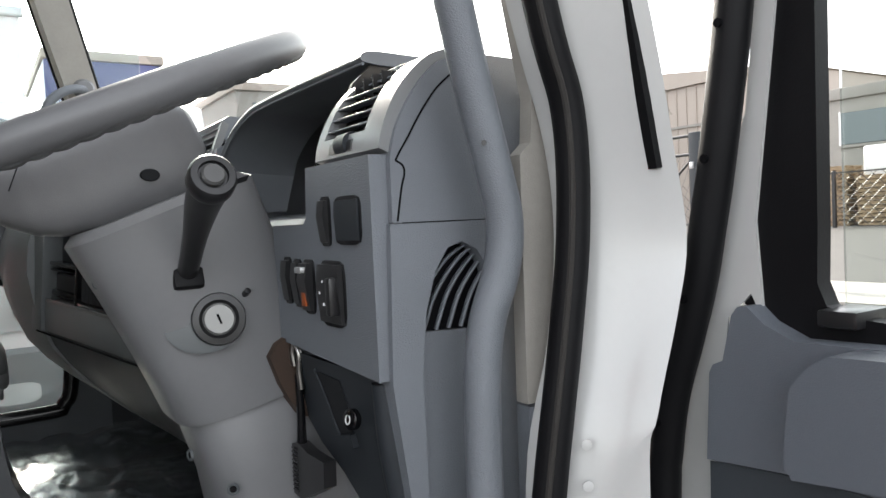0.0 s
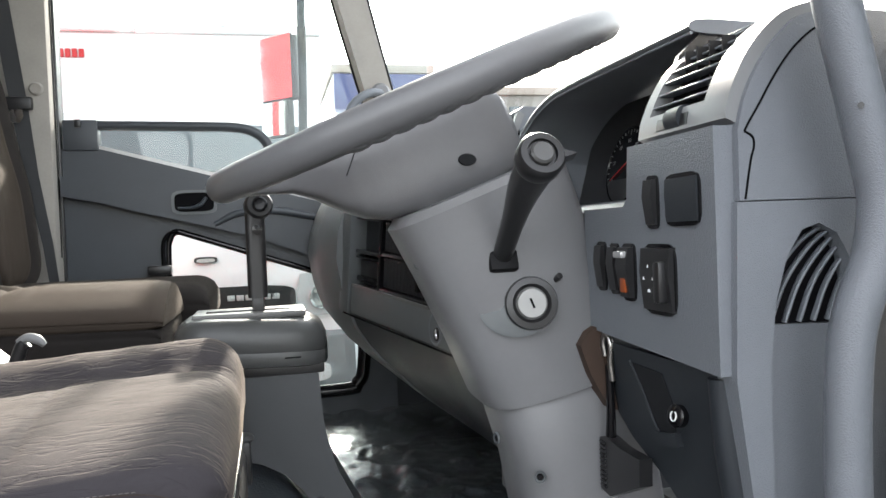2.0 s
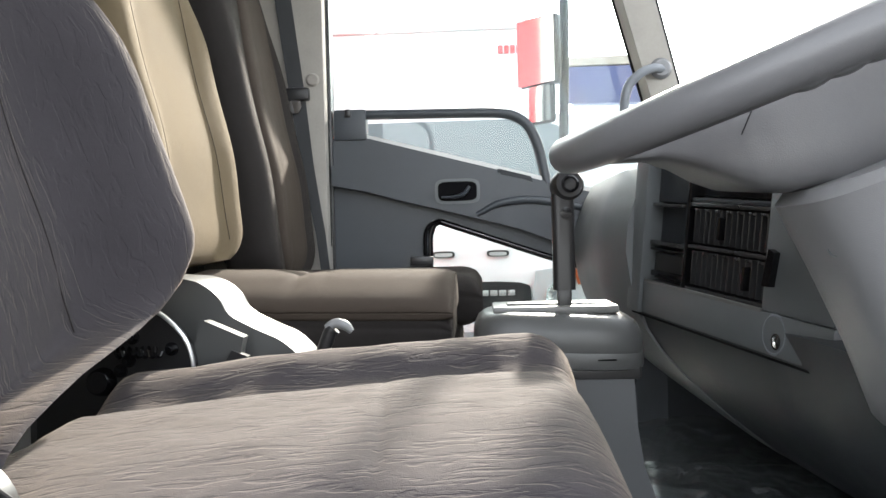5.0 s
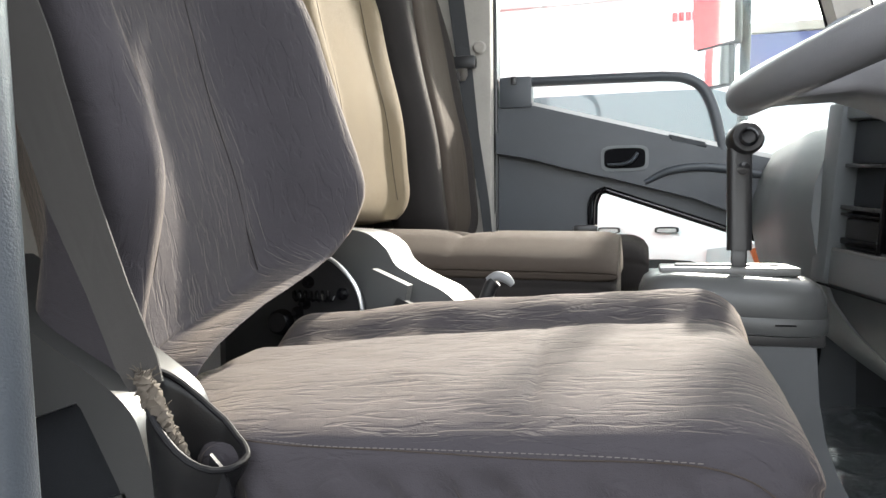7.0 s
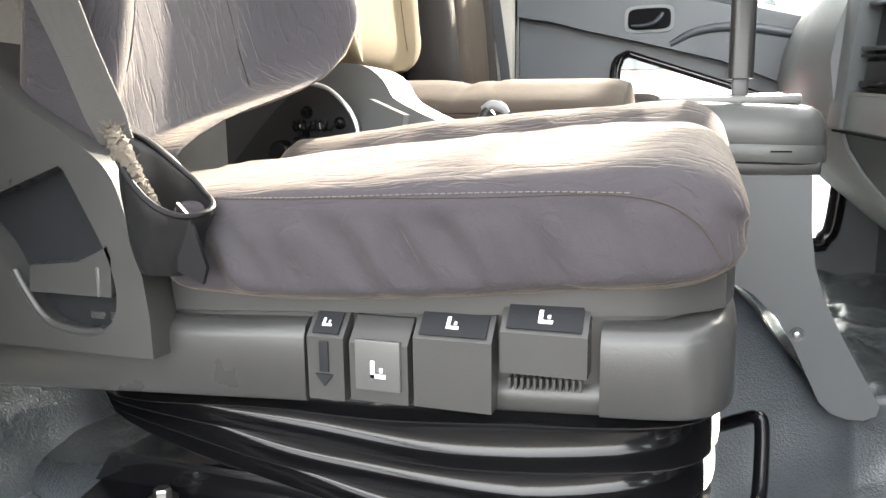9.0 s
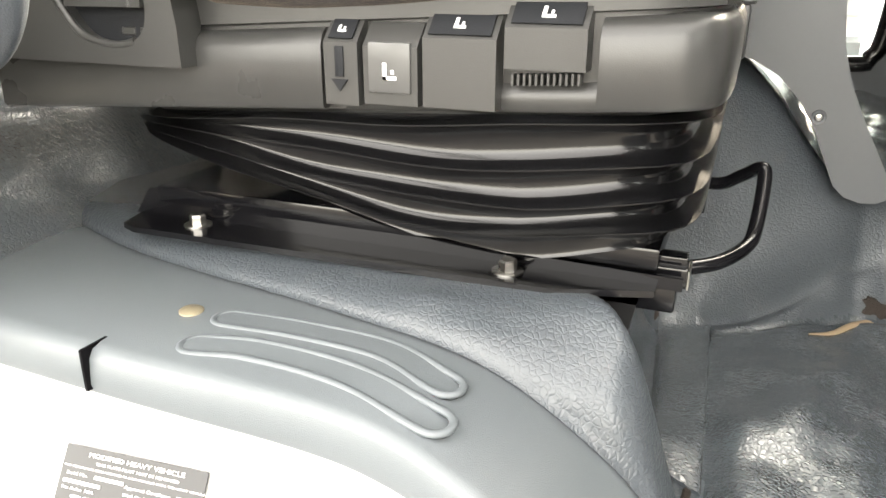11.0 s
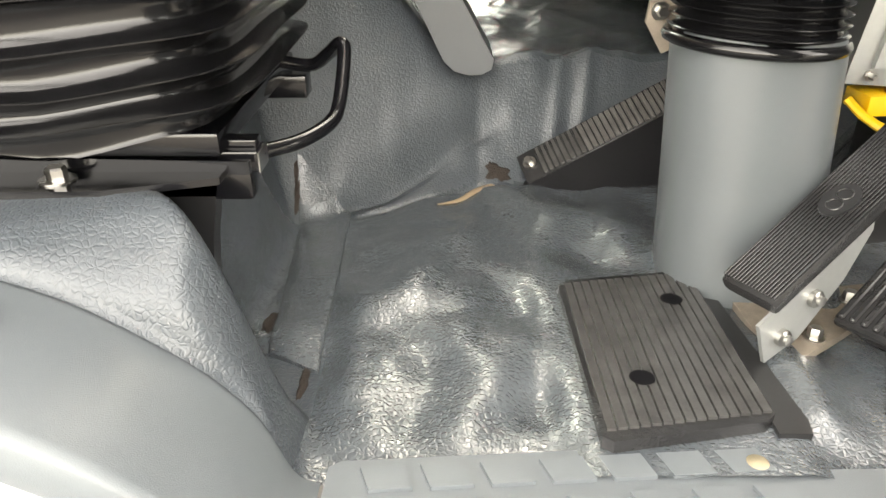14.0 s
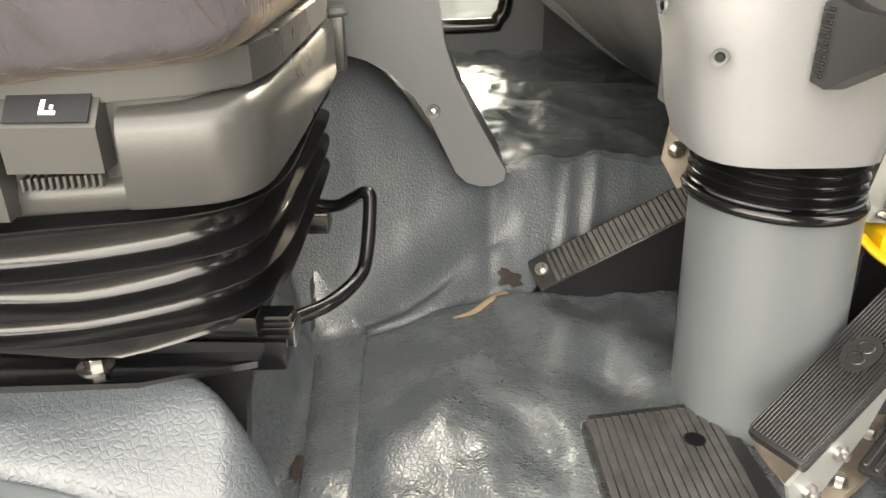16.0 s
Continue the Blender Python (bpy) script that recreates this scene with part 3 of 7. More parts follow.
def groove(pts, half):
    """A pressed oval outline round a bent middle line."""
    c = curve(pts, 8)
    left, right = [], []
    for i, p in enumerate(c):
        d = c[min(i + 1, len(c) - 1)] - c[max(i - 1, 0)]
        nrm = Vector((-d.y, d.x, 0)).normalized()
        k = half
        left.append(p + nrm * k)
        right.append(p - nrm * k)
    d1 = (c[-1] - c[-2]).normalized()
    d0 = (c[0] - c[1]).normalized()
    n1, n0 = Vector((-d1.y, d1.x, 0)).normalized(), Vector((d0.y, -d0.x, 0)).normalized()
    arc = [radians(k) for k in (70, 50, 30, 10, -10, -30, -50, -70)]
    end1 = [c[-1] + (d1 * math.cos(a) + n1 * math.sin(a)) * half for a in arc]
    end0 = [c[0] + (d0 * math.cos(a) - n0 * math.sin(a)) * half for a in arc]
    loop = left + end1 + right[::-1] + end0
    return tube(loop, 0.0042, 8, closed=True, flat=0.75)


part("groove_rim", groove([(-0.305, 0.862, 0.205), (-0.226, 0.868, 0.205), (-0.13, 0.866, 0.203), (-0.055, 0.838, 0.197)], 0.016), "sill", sill, smooth=70)
part("groove_rim", groove([(-0.300, 0.806, 0.203), (-0.239, 0.817, 0.204), (-0.14, 0.812, 0.202), (-0.045, 0.785, 0.194)], 0.017), "sill", sill, smooth=70)
part("screw", lathe([(0.0005, 0.004), (0.004, 0.001), (0.013, 0.0), (0.013, 0.002), (0.010, 0.004), (0.0005, 0.005)], 20, Matrix.Translation((-0.352, 0.86, 0.206))), "brass", sill, "dull brass screw cap")
part("panel_gap", box(-0.3955, -0.3925, 0.752, 0.785, 0.160, 0.2042, 0.0), "dark_hole", sill)

# white painted body under the sill
lo_out = [p + Vector((0, 0.004, -0.040)) for p in SILL_OUT]
rows = []
for p in lo_out:
    rows.append([p, p + Vector((0, -0.012, -0.03)), p + Vector((0, -0.075, -0.125)), p + Vector((0, -0.115, -0.20)), p + Vector((0, -0.13, -0.30)), p + Vector((0, -0.13, -0.55))])
body = loft(rows, close=False)
single("body_sill", body, "white", "white painted body sill and wheel arch edge", "sill", kind="structure", smooth=70)
single("sill_seal", tube([(-0.80, 0.632, 0.045), (-0.30, 0.628, 0.040), (-0.17, 0.625, 0.037), (-0.08, 0.618, 0.030), (0.0, 0.606, 0.012), (0.09, 0.605, -0.04), (0.16, 0.61, -0.11)], 0.008, 10, 6), "rubber", "dark rubber seal along the white body sill", "seal", kind="structure", smooth=70)

# ribbed step plate along the footwell edge
step = thing("step_plate", "slate plastic step plate with raised tread blocks", "step", (0.5, 0.8, 0.0), kind="structure")
part("base", prism([(0.20, 0.735), (0.205, 0.872), (0.215, 0.880), (0.60, 0.905), (0.635, 0.895), (0.66, 0.868), (0.90, 0.872), (0.90, 0.735)], "z", -0.02, 0.012, 0.006), "sill", step)
for r in range(2):
    for i in range(7):
        x = 0.235 + i * 0.055 + r * 0.02
        y0 = 0.842 - r * 0.045 + i * 0.0035
        part("tread_block", prism([(x, y0 + 0.026), (x + 0.040, y0 + 0.029), (x + 0.049, y0), (x + 0.010, y0 - 0.003)], "z", 0.010, 0.0165, 0.003), "sill", step)
part("screw", lathe([(0.0005, 0.004), (0.004, 0.001), (0.011, 0.0), (0.011, 0.002), (0.008, 0.004), (0.0005, 0.005)], 20, Matrix.Translation((0.60, 0.873, 0.014))), "brass", step)
single("body_step", box(0.19, 1.0, 0.60, 0.735, -0.35, -0.012, 0.01), "white", "white painted body below the step plate", "sill", kind="structure")

# plate riveted to the white sill
plate = thing("information_plate", "small black printed metal plate on the white body sill", "plate", (-0.27, 0.69, 0.1))
PM = facing((-0.3235, 0.7175, 0.0845), (0.0, -0.8334, 0.5527), (-0.06, 0.55, 0.83)) @ Matrix.Translation((0, 0, 0.0008)) @ Matrix.Diagonal((1.06, 0.68, 1, 1))
part("plate", box(-0.078, 0.078, -0.052, 0.052, 0.0, 0.0015, 0.0005, 1, PM), "badge", plate)


def lettering(text, size, x, y, parent, mat="icon", m=None, lift=0.0022):
    cu = bpy.data.curves.new("lettering", "FONT")
    cu.body, cu.size, cu.extrude, cu.resolution_u = text, size, 0.0002, 2
    tmp = bpy.data.objects.new("lettering", cu)
    dg = bpy.context.evaluated_depsgraph_get()
    scene.collection.objects.link(tmp)
    dg.update()
    me = bpy.data.meshes.new_from_object(tmp.evaluated_get(dg))
    bpy.data.objects.remove(tmp)
    me.materials.clear()
    me.materials.append(M[mat])
    me.transform(m @ Matrix.Translation((x, y, lift)))
    ob = new("lettering", me)
    ob.parent = parent
    ob.matrix_parent_inverse = parent.matrix_world.inverted()
    return ob


lettering("MODIFIED HEAVY VEHICLE", 0.0088, -0.050, 0.039, plate, m=PM)
lettering("THIS PLATE MUST NOT BE REMOVED", 0.0055, -0.040, 0.030, plate, m=PM)
lettering("THIS VEHICLE HAS BEEN MODIFIED IN ACCORDANCE WITH THE HEAVY VEHICLE NATIONAL LAW", 0.0042, -0.075, 0.022, plate, m=PM)
lettering("Serial No.", 0.006, -0.070, 0.012, plate, m=PM)
lettering("Approval Certificate", 0.006, -0.004, 0.009, plate, m=PM)
lettering("Mod Codes   J1 R1", 0.006, -0.004, -0.001, plate, m=PM)
lettering("No Axles  N/A", 0.006, -0.072, -0.008, plate, m=PM)
lettering("Mod Seating Capacity  N/A", 0.006, -0.004, -0.011, plate, m=PM)
lettering("Tyre Sizes", 0.006, -0.004, -0.020, plate, m=PM)
lettering("OEM KG", 0.006, -0.060, -0.018, plate, m=PM)
lettering("Mod GCM  OEM KG", 0.006, -0.014, -0.028, plate, m=PM)
lettering("State  VIC", 0.006, 0.030, -0.037, plate, m=PM)
for x0, x1, y in ((-0.038, -0.006, 0.014), (0.052, 0.074, 0.011), (-0.072, -0.03, 0.003), (0.030, 0.074, -0.018), (-0.072, 0.022, -0.035), (-0.072, 0.005, -0.047), (0.018, 0.06, -0.047)):
    part("print_bar", box(x0, x1, y - 0.0022, y + 0.0022, 0.001, 0.0024, 0, m=PM), "icon", plate)
part("rivet", lathe([(0.0005, 0.004), (0.003, 0.0035), (0.008, 0.0012), (0.008, 0.001), (0.0005, 0.001)], 20, PM @ Matrix.Translation((0.066, -0.012, 0))), "silver", plate)

from mathutils import bvhtree


# ---------------------------------------------------------------- driver's seat
SY = 1.19                                                     # middle of the driver's seat


def cushion(x0, x1, y0, y1, zb, zt, tilt=0.055, bolster=0.022, crown=0.012, nose=0.05, wrinkle=0.0, seam=True, tuft=0.0):
    """An upholstered seat cushion: rounded nose, side bolsters, welted grooves, small creases."""
    rings = []
    n = 72
    yc, hy = (y0 + y1) / 2, (y1 - y0) / 2
    L = x1 - x0
    for i in range(49):
        u = i / 48
        x = x0 + L * u
        e = 1.0
        if u > 0.90:
            e = math.sqrt(max(1 - ((u - 0.90) / 0.10) ** 2, 0.02))
        if u < 0.06:
            e = math.sqrt(max(1 - ((0.06 - u) / 0.06) ** 2, 0.05))
        zc, hz = (zb + zt) / 2, (zt - zb) / 2 * (0.35 + 0.65 * e)
        w = hy * (0.93 + 0.07 * e)
        ring = []
        for (py, pz) in rounded(0, 0, 1, 1, 5.5, n):
            v = abs(py)
            y, z = yc + py * w, zc + pz * hz
            if pz > 0.3:
                z += bolster * sm(0.55, 0.85, v) * (1 - sm(0.93, 1.05, v)) * e + crown * (1 - v * v)
                z -= 0.007 * math.exp(-((v - 0.60) / 0.025) ** 2)
                z -= 0.004 * math.exp(-((u - 0.52) / 0.012) ** 2) * (v < 0.6)
                if tuft:                                         # a pulled button with creases running out of it
                    r2 = ((u - 0.42) * L) ** 2 + (py * hy) ** 2
                    z -= tuft * (math.exp(-r2 / 0.0016) + 0.45 * math.exp(-((u - 0.42) * L / 0.012) ** 2) * math.exp(-r2 / 0.02) + 0.45 * math.exp(-(py * hy / 0.012) ** 2) * math.exp(-r2 / 0.02))
                if wrinkle:
                    z += wrinkle * noise.noise((x * 7, y * 45, 1.7)) * (0.4 + v)
            if abs(pz) <= 0.75 and v > 0.8 and seam:
                s = math.exp(-((pz - 0.28) / 0.07) ** 2)
                y -= math.copysign(0.004 * s, py)
                if wrinkle:
                    y += math.copysign(wrinkle * 0.8 * noise.noise((x * 38, z * 9, 4.2)), py)
            ring.append((x, y, z + tilt * (x - x0 - L * 0.6)))
        rings.append(ring)
    return loft(rings)


def backrest(base, y0, y1, height, lean, depth, bolster=0.03, wrinkle=0.0, foot=0.55, edge=None, wing=0.0):
    """An upholstered backrest, base is (x, z) of its lower front, lean degrees to the rear."""
    rings = []
    n = 72
    yc, hy = (y0 + y1) / 2, (y1 - y0) / 2
    c, s = math.cos(radians(lean)), math.sin(radians(lean))
    for i in range(57):
        u = i / 56
        e = 1.0
        if u > 0.86:
            e = math.sqrt(max(1 - ((u - 0.86) / 0.14) ** 2, 0.03))
        if u < 0.10:
            e = math.sqrt(max(1 - ((0.10 - u) / 0.10) ** 2, 0.06))
        w = hy * (0.90 + 0.10 * math.sin(min(u * 1.5, 1.0) * math.pi / 2)) * (1 - 0.22 * sm(0.62, 1.0, u)) * (foot + (1 - foot) * e)
        ring = []
        near = yc - w
        hi = min(yc + w, edge(base[1] + u * height * c)) if edge else yc + w
        for (py, pz) in rounded(0, 0, 1, 1, 4.5, n):
            v = abs(py)
            d = pz * depth / 2 * (0.5 + 0.5 * e)                # + is to the front
            y = near + (hi - near) * (py + 1) / 2
            if pz > 0.3:
                d += bolster * sm(0.45, 0.85, v) * (1 - sm(0.9, 1.05, v)) * (1 - sm(0.6, 0.9, u)) + 0.012 * math.exp(-((u - 0.3) / 0.15) ** 2)
                d -= 0.006 * math.exp(-((v - 0.55) / 0.03) ** 2)
                if wrinkle:
                    d += wrinkle * noise.noise((y * 40, u * 6, 2.2)) * (0.5 + v)
            h = u * height
            if wing:                                             # side wings stand forward, less towards the top and the foot
                d += wing * sm(0.42, 0.95, v) * (1 - sm(0.55, 1.0, u)) * (0.55 + 0.45 * sm(0.12, 0.30, u))
            ring.append((base[0] - depth / 2 + d * c - h * s, y, base[1] + h * c + d * s))
        rings.append(ring)
    return loft(rings)


def far_edge(z):
    """The far lower corner of the driver's backrest, rounded away in a wide sweep."""
    rows = ((0.50, 0.95), (0.60, 1.0), (0.617, 1.04), (0.645, 1.13), (0.66, 1.21), (0.68, 1.31), (0.70, 1.375), (0.725, 1.425), (0.77, 1.452), (0.9, 1.462), (1.2, 1.462), (1.6, 1.44))
    for a, b in zip(rows, rows[1:]):
        if z <= b[0]:
            return a[1] + (b[1] - a[1]) * max((z - a[0]) / (b[0] - a[0]), 0)
    return rows[-1][1]


def driver_cushion():
    """Near edge low, middle rising, far bolster higher; sewn edges and creases in the velour."""
    rings = []
    n = 96
    y0, y1, x0, x1 = 0.922, 1.462, -0.50, 0.146
    for i in range(91):
        u = i / 90
        e = 1.0
        if u > 0.905:
            e = math.sqrt(max(1 - ((u - 0.905) / 0.095) ** 2, 0.015))
        if u < 0.05:
            e = math.sqrt(max(1 - ((0.05 - u) / 0.05) ** 2, 0.05))
        ring = []
        for py, pz in rounded(0, 0, 1, 1, 6.5, n):
            v = py * 0.5 + 0.5
            x = x0 + (x1 - x0) * u
            y = y0 + (y1 - y0) * v
            if py < 0:
                y += 0.045 * (1 - sm(-0.40, -0.33, x)) * -py         # drawn in beside the belt recess
            if e < 1:
                y = 1.19 + (y - 1.19) * (0.90 + 0.10 * e)
            top = 0.638 + 0.014 * sm(0.03, 0.32, v) + 0.007 * sm(0.3, 0.6, v) - 0.006 * sm(0.60, 0.70, v) + 0.036 * sm(0.715, 0.87, v) - 0.024 * sm(0.93, 1.0, v)
            top -= 0.009 * math.exp(-((v - 0.712) / 0.018) ** 2)
            top -= 0.012 * (1 - sm(0.0, 0.45, u)) + 0.005 * (1 - sm(0.35, 0.75, u))
            bot = 0.510 + 0.020 * (1 - sm(0.05, 0.45, u)) + 0.013 * sm(0.5, 1.0, u)
            mid = bot + (top - bot) * 0.42
            z = mid + (pz * (top - mid) if pz > 0 else pz * (mid - bot)) * (0.30 + 0.70 * e)
            if pz > 0.2:
                z -= 0.0035 * math.exp(-((u - 0.655 + 0.08 * (v - 0.3)) / 0.005) ** 2) * (0.06 < v < 0.72)
                z += 0.0022 * noise.noise((x * 8, y * 60 + x * 20, 1.7)) * (1 - abs(2 * v - 1) * 0.3)
                z += 0.0025 * noise.noise((x * 14, y * 14, 6.7))
            side = sm(0.6, 0.95, abs(py)) * (1 - sm(0.6, 0.97, abs(pz)))
            if side > 0:
                sgn = math.copysign(1, py)
                y += sgn * 0.011 * side
                y -= sgn * 0.0015 * math.exp(-((pz - 0.60) / 0.04) ** 2) * side
                y += sgn * side * (0.0125 * noise.noise((x * 42 + z * 22, z * 9, 4.2)) * (1 - sm(0.2, 0.5, pz)) * sm(-1, -0.2, pz) + 0.003 * noise.noise((x * 9, z * 22, 1.2)))
            ring.append((x, y, z + 0.055 * (x + 0.06)))
        rings.append(ring)
    return loft(rings)


seat = thing("driver_seat", "mauve-grey velour suspension driver's seat on a black rubber bellows", "seat", (-0.2, SY, 0.24))
cbm = driver_cushion()
hull = bvhtree.BVHTree.FromBMesh(cbm)
cush = part("cushion", cbm, "fabric", seat, "mauve-grey velour cushion, creased", smooth=60)


def on_side(x, z, lift_=0.0004):
    """The cushion's near side at a height."""
    hit_ = hull.ray_cast(Vector((x, 0.80, z)), Vector((0, 1, 0)))[0]
    return Vector((x, (hit_.y if hit_ else 0.915) - lift_, z))



part("seam", tube([on_side(p.x, p.y) for p in curve([(-0.345, 0.607, 0), (-0.30, 0.600, 0), (-0.2, 0.603, 0), (-0.05, 0.607, 0), (0.04, 0.611, 0), (0.085, 0.606, 0), (0.112, 0.590, 0), (0.128, 0.565, 0)], 6)], 0.0006, 6, 1), "fabric_mid", cush, "sewn seam")
for i in range(64):
    x_ = -0.30 + i * 0.0057
    z_ = 0.600 + 0.011 * sm(-0.30, 0.04, x_) + 0.0015
    part("stitch", tube([on_side(x_, z_, 0.0006), on_side(x_ + 0.0038, z_ + 0.0002, 0.0006)], 0.0004, 4, 1), "stitch", cush)
bbm = backrest((-0.452, 0.545), 0.90, 1.47, 0.90, 15, 0.13, bolster=0.012, wrinkle=0.004, foot=0.86, edge=far_edge, wing=0.125)
bhull = bvhtree.BVHTree.FromBMesh(bbm)
back = part("backrest", bbm, "fabric", seat, "mauve-grey velour backrest, creased", smooth=60)
for y0_, y1_ in ((0.975, 1.01), (1.262, 1.285)):
    line = []
    for i in range(15):
        u = i / 14
        hp = bhull.ray_cast(Vector((0.4, y0_ + (y1_ - y0_) * u, 0.62 + 0.72 * u)), Vector((-1, 0, 0)))[0]
        if hp:
            line.append(hp + Vector((0.0003, 0, 0)))
    part("seam", tube(line, 0.0009, 6, 3), "fabric_dark", back, "sewn seam")

# plastic surround under the cushion
TR = 0.055


def lift(x):
    return TR * (x + 0.05)


def core():
    pts = rounded(-0.18, SY, 0.315, 0.250, 9, 48)
    return loft([[(-0.18 + (x + 0.18) * k, SY + (y - SY) * k, z + lift(x)) for x, y in pts] for z, k in ((0.420, 0.97), (0.425, 1.0), (0.492, 1.0), (0.506, 1.0), (0.508, 1.028), (0.536, 1.028), (0.54, 0.95))])


part("seat_pan", core(), "trim", seat)


def skirt(path, z0=0.427, z1=0.502):
    """A moulded wall along a plan line (outside to the right of it), with a rolled upper edge."""
    c = curve([(a, b, 0) for a, b in path], 8)
    rings = []
    for i, p in enumerate(c):
        d = c[min(i + 1, len(c) - 1)] - c[max(i - 1, 0)]
        o = Vector((d.y, -d.x, 0)).normalized()
        sec = [(-0.012, z0), (-0.003, z0), (0.0, z0 + 0.004), (0.0, z1 - 0.016), (-0.004, z1 - 0.006), (-0.012, z1), (-0.06, z1 + 0.003), (-0.06, z1 - 0.006)]
        rings.append([(p.x + o.x * k, p.y + o.y * k, z + lift(p.x)) for k, z in sec])
    return loft(rings)


part("side_skirt", skirt([(-0.64, 0.915), (-0.50, 0.917), (-0.35, 0.920), (-0.217, 0.922)]), "trim", seat, "dark taupe plastic seat surround")
part("front_skirt", skirt([(0.043, 0.925), (0.08, 0.925), (0.112, 0.930), (0.134, 0.948), (0.144, 0.98), (0.147, 1.06), (0.147, 1.19), (0.147, 1.32), (0.144, 1.40), (0.134, 1.432), (0.11, 1.45), (0.07, 1.455), (-0.2, 1.455), (-0.5, 1.455)]), "trim", seat, "dark taupe plastic seat surround")
part("lower_ledge", skirt([(-0.2, 0.936), (-0.10, 0.936), (0.02, 0.936), (0.06, 0.938)], 0.424, 0.455), "trim", seat)


def key_block(x0, x1, z0, z1, y=0.918, slope=0.020):
    zc = lift((x0 + x1) / 2) + 0.004
    return prism([(y, z0 + zc), (y - 0.001, z1 - slope + zc), (y + 0.018, z1 + zc), (y + 0.05, z1 + 0.004 + zc), (y + 0.05, z0 + zc)], "x", x0, x1, 0.0035, 2)


def seat_icon(x, y, z, s, m=0):
    """A small seat pictogram: a back, a cushion and a dot."""
    a = box(x - 0.45 * s, x - 0.2 * s, y - 0.0006, y + 0.0006, z - 0.5 * s, z + 0.5 * s, 0)
    b = box(x - 0.45 * s, x + 0.45 * s, y - 0.0006, y + 0.0006, z - 0.5 * s, z - 0.28 * s, 0)
    c = box(x + 0.1 * s, x + 0.28 * s, y - 0.0006, y + 0.0006, z - 0.15 * s, z + 0.1 * s, 0)
    return joined(a, b, c)


def flat_icon(x, y, z, s):
    """The same pictogram lying on a key's upper face."""
    bm = seat_icon(0, 0, 0, s)
    bm.transform(Matrix.Translation((x, y, z + 0.004)) @ Matrix.Rotation(radians(-50), 4, "X"))
    return bm


def key_top(x0, x1, z1, y=0.918, slope=0.020):
    zc = z1 + lift((x0 + x1) / 2) + 0.004
    return prism([(y + 0.0012, zc - slope + 0.003), (y - 0.0004, zc - slope + 0.004), (y + 0.016, zc + 0.0008), (y + 0.017, zc - 0.0005)], "x", x0 + 0.005, x1 - 0.005, 0.0004, 1)


k1 = part("adjuster_key", key_block(-0.211, -0.176, 0.428, 0.505), "trim", seat)
part("key_top", key_top(-0.211, -0.176, 0.505), "recess", k1)
part("icon", flat_icon(-0.194, 0.9262, 0.4895, 0.010), "icon", k1)
part("arrow", joined(box(-0.199, -0.190, 0.9155, 0.918, 0.450, 0.478, 0.001), prism([(-0.203, 0.448), (-0.186, 0.448), (-0.1945, 0.437)], "y", 0.9155, 0.918, 0)), "recess", k1)
k2 = part("adjuster_key", key_block(-0.170, -0.116, 0.428, 0.500), "trim", seat)
k2b = part("key_face", box(-0.164, -0.122, 0.9145, 0.920, 0.442, 0.487, 0.002, m=Matrix.Translation((0, 0, -0.004))), "key_grey", k2, "paler key face")
part("icon", seat_icon(-0.142, 0.9140, 0.4575, 0.015), "icon", k2)
k3 = part("adjuster_key", key_block(-0.111, -0.043, 0.425, 0.505), "trim", seat)
part("key_top", key_top(-0.111, -0.043, 0.505), "recess", k3)
part("icon", flat_icon(-0.078, 0.9262, 0.4965, 0.012), "icon", k3)
k4 = part("adjuster_key", key_block(-0.036, 0.034, 0.458, 0.512), "trim", seat)
part("key_top", key_top(-0.036, 0.034, 0.512), "recess", k4)
part("icon", flat_icon(0.0, 0.9262, 0.5075, 0.013), "icon", k4)
for i in range(12):
    x = -0.030 + i * 0.0052
    part("rib", box(x, x + 0.0025, 0.920, 0.932, 0.449 + lift(x), 0.459 + lift(x), 0.0005, 1), "trim", k4)

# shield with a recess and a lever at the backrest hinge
# back of the recess, its shade put into a darker plastic
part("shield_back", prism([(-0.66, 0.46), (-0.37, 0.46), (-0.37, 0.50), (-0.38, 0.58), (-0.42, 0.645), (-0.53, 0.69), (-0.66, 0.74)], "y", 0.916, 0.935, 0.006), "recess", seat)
def smooth_outline(pts, n=6):
    return [(p.x, p.y) for p in curve([(a, b, 0) for a, b in pts], n)]


SH_OUT = smooth_outline([(-0.70, 0.800), (-0.62, 0.768), (-0.549, 0.730), (-0.495, 0.690), (-0.435, 0.655), (-0.396, 0.625), (-0.380, 0.585), (-0.368, 0.54), (-0.361, 0.492)])
SH_IN = smooth_outline([(-0.575, 0.590), (-0.537, 0.555), (-0.514, 0.515), (-0.490, 0.484), (-0.465, 0.474), (-0.43, 0.472), (-0.405, 0.484), (-0.397, 0.510), (-0.405, 0.548), (-0.430, 0.596), (-0.447, 0.626)])
part("shield", prism(SH_OUT + [(-0.360, 0.452), (-0.70, 0.452), (-0.70, 0.590)] + SH_IN + [(-0.452, 0.630), (-0.533, 0.602), (-0.575, 0.593), (-0.70, 0.592)], "y", 0.896, 0.932, 0.006, 3), "trim", seat, "moulded hinge shield with a deep recess", smooth=30)
part("shield_top", prism(SH_OUT[8:] + [(-0.40, 0.50), (-0.41, 0.57), (-0.45, 0.61), (-0.53, 0.655), (-0.60, 0.70)], "y", 0.928, 1.0, 0.010, 3), "trim", seat, smooth=30)
part("recess_lip", tube([(p[0], 0.899, p[1]) for p in SH_IN[10:34]], 0.0042, 8), "trim", seat, smooth=70)
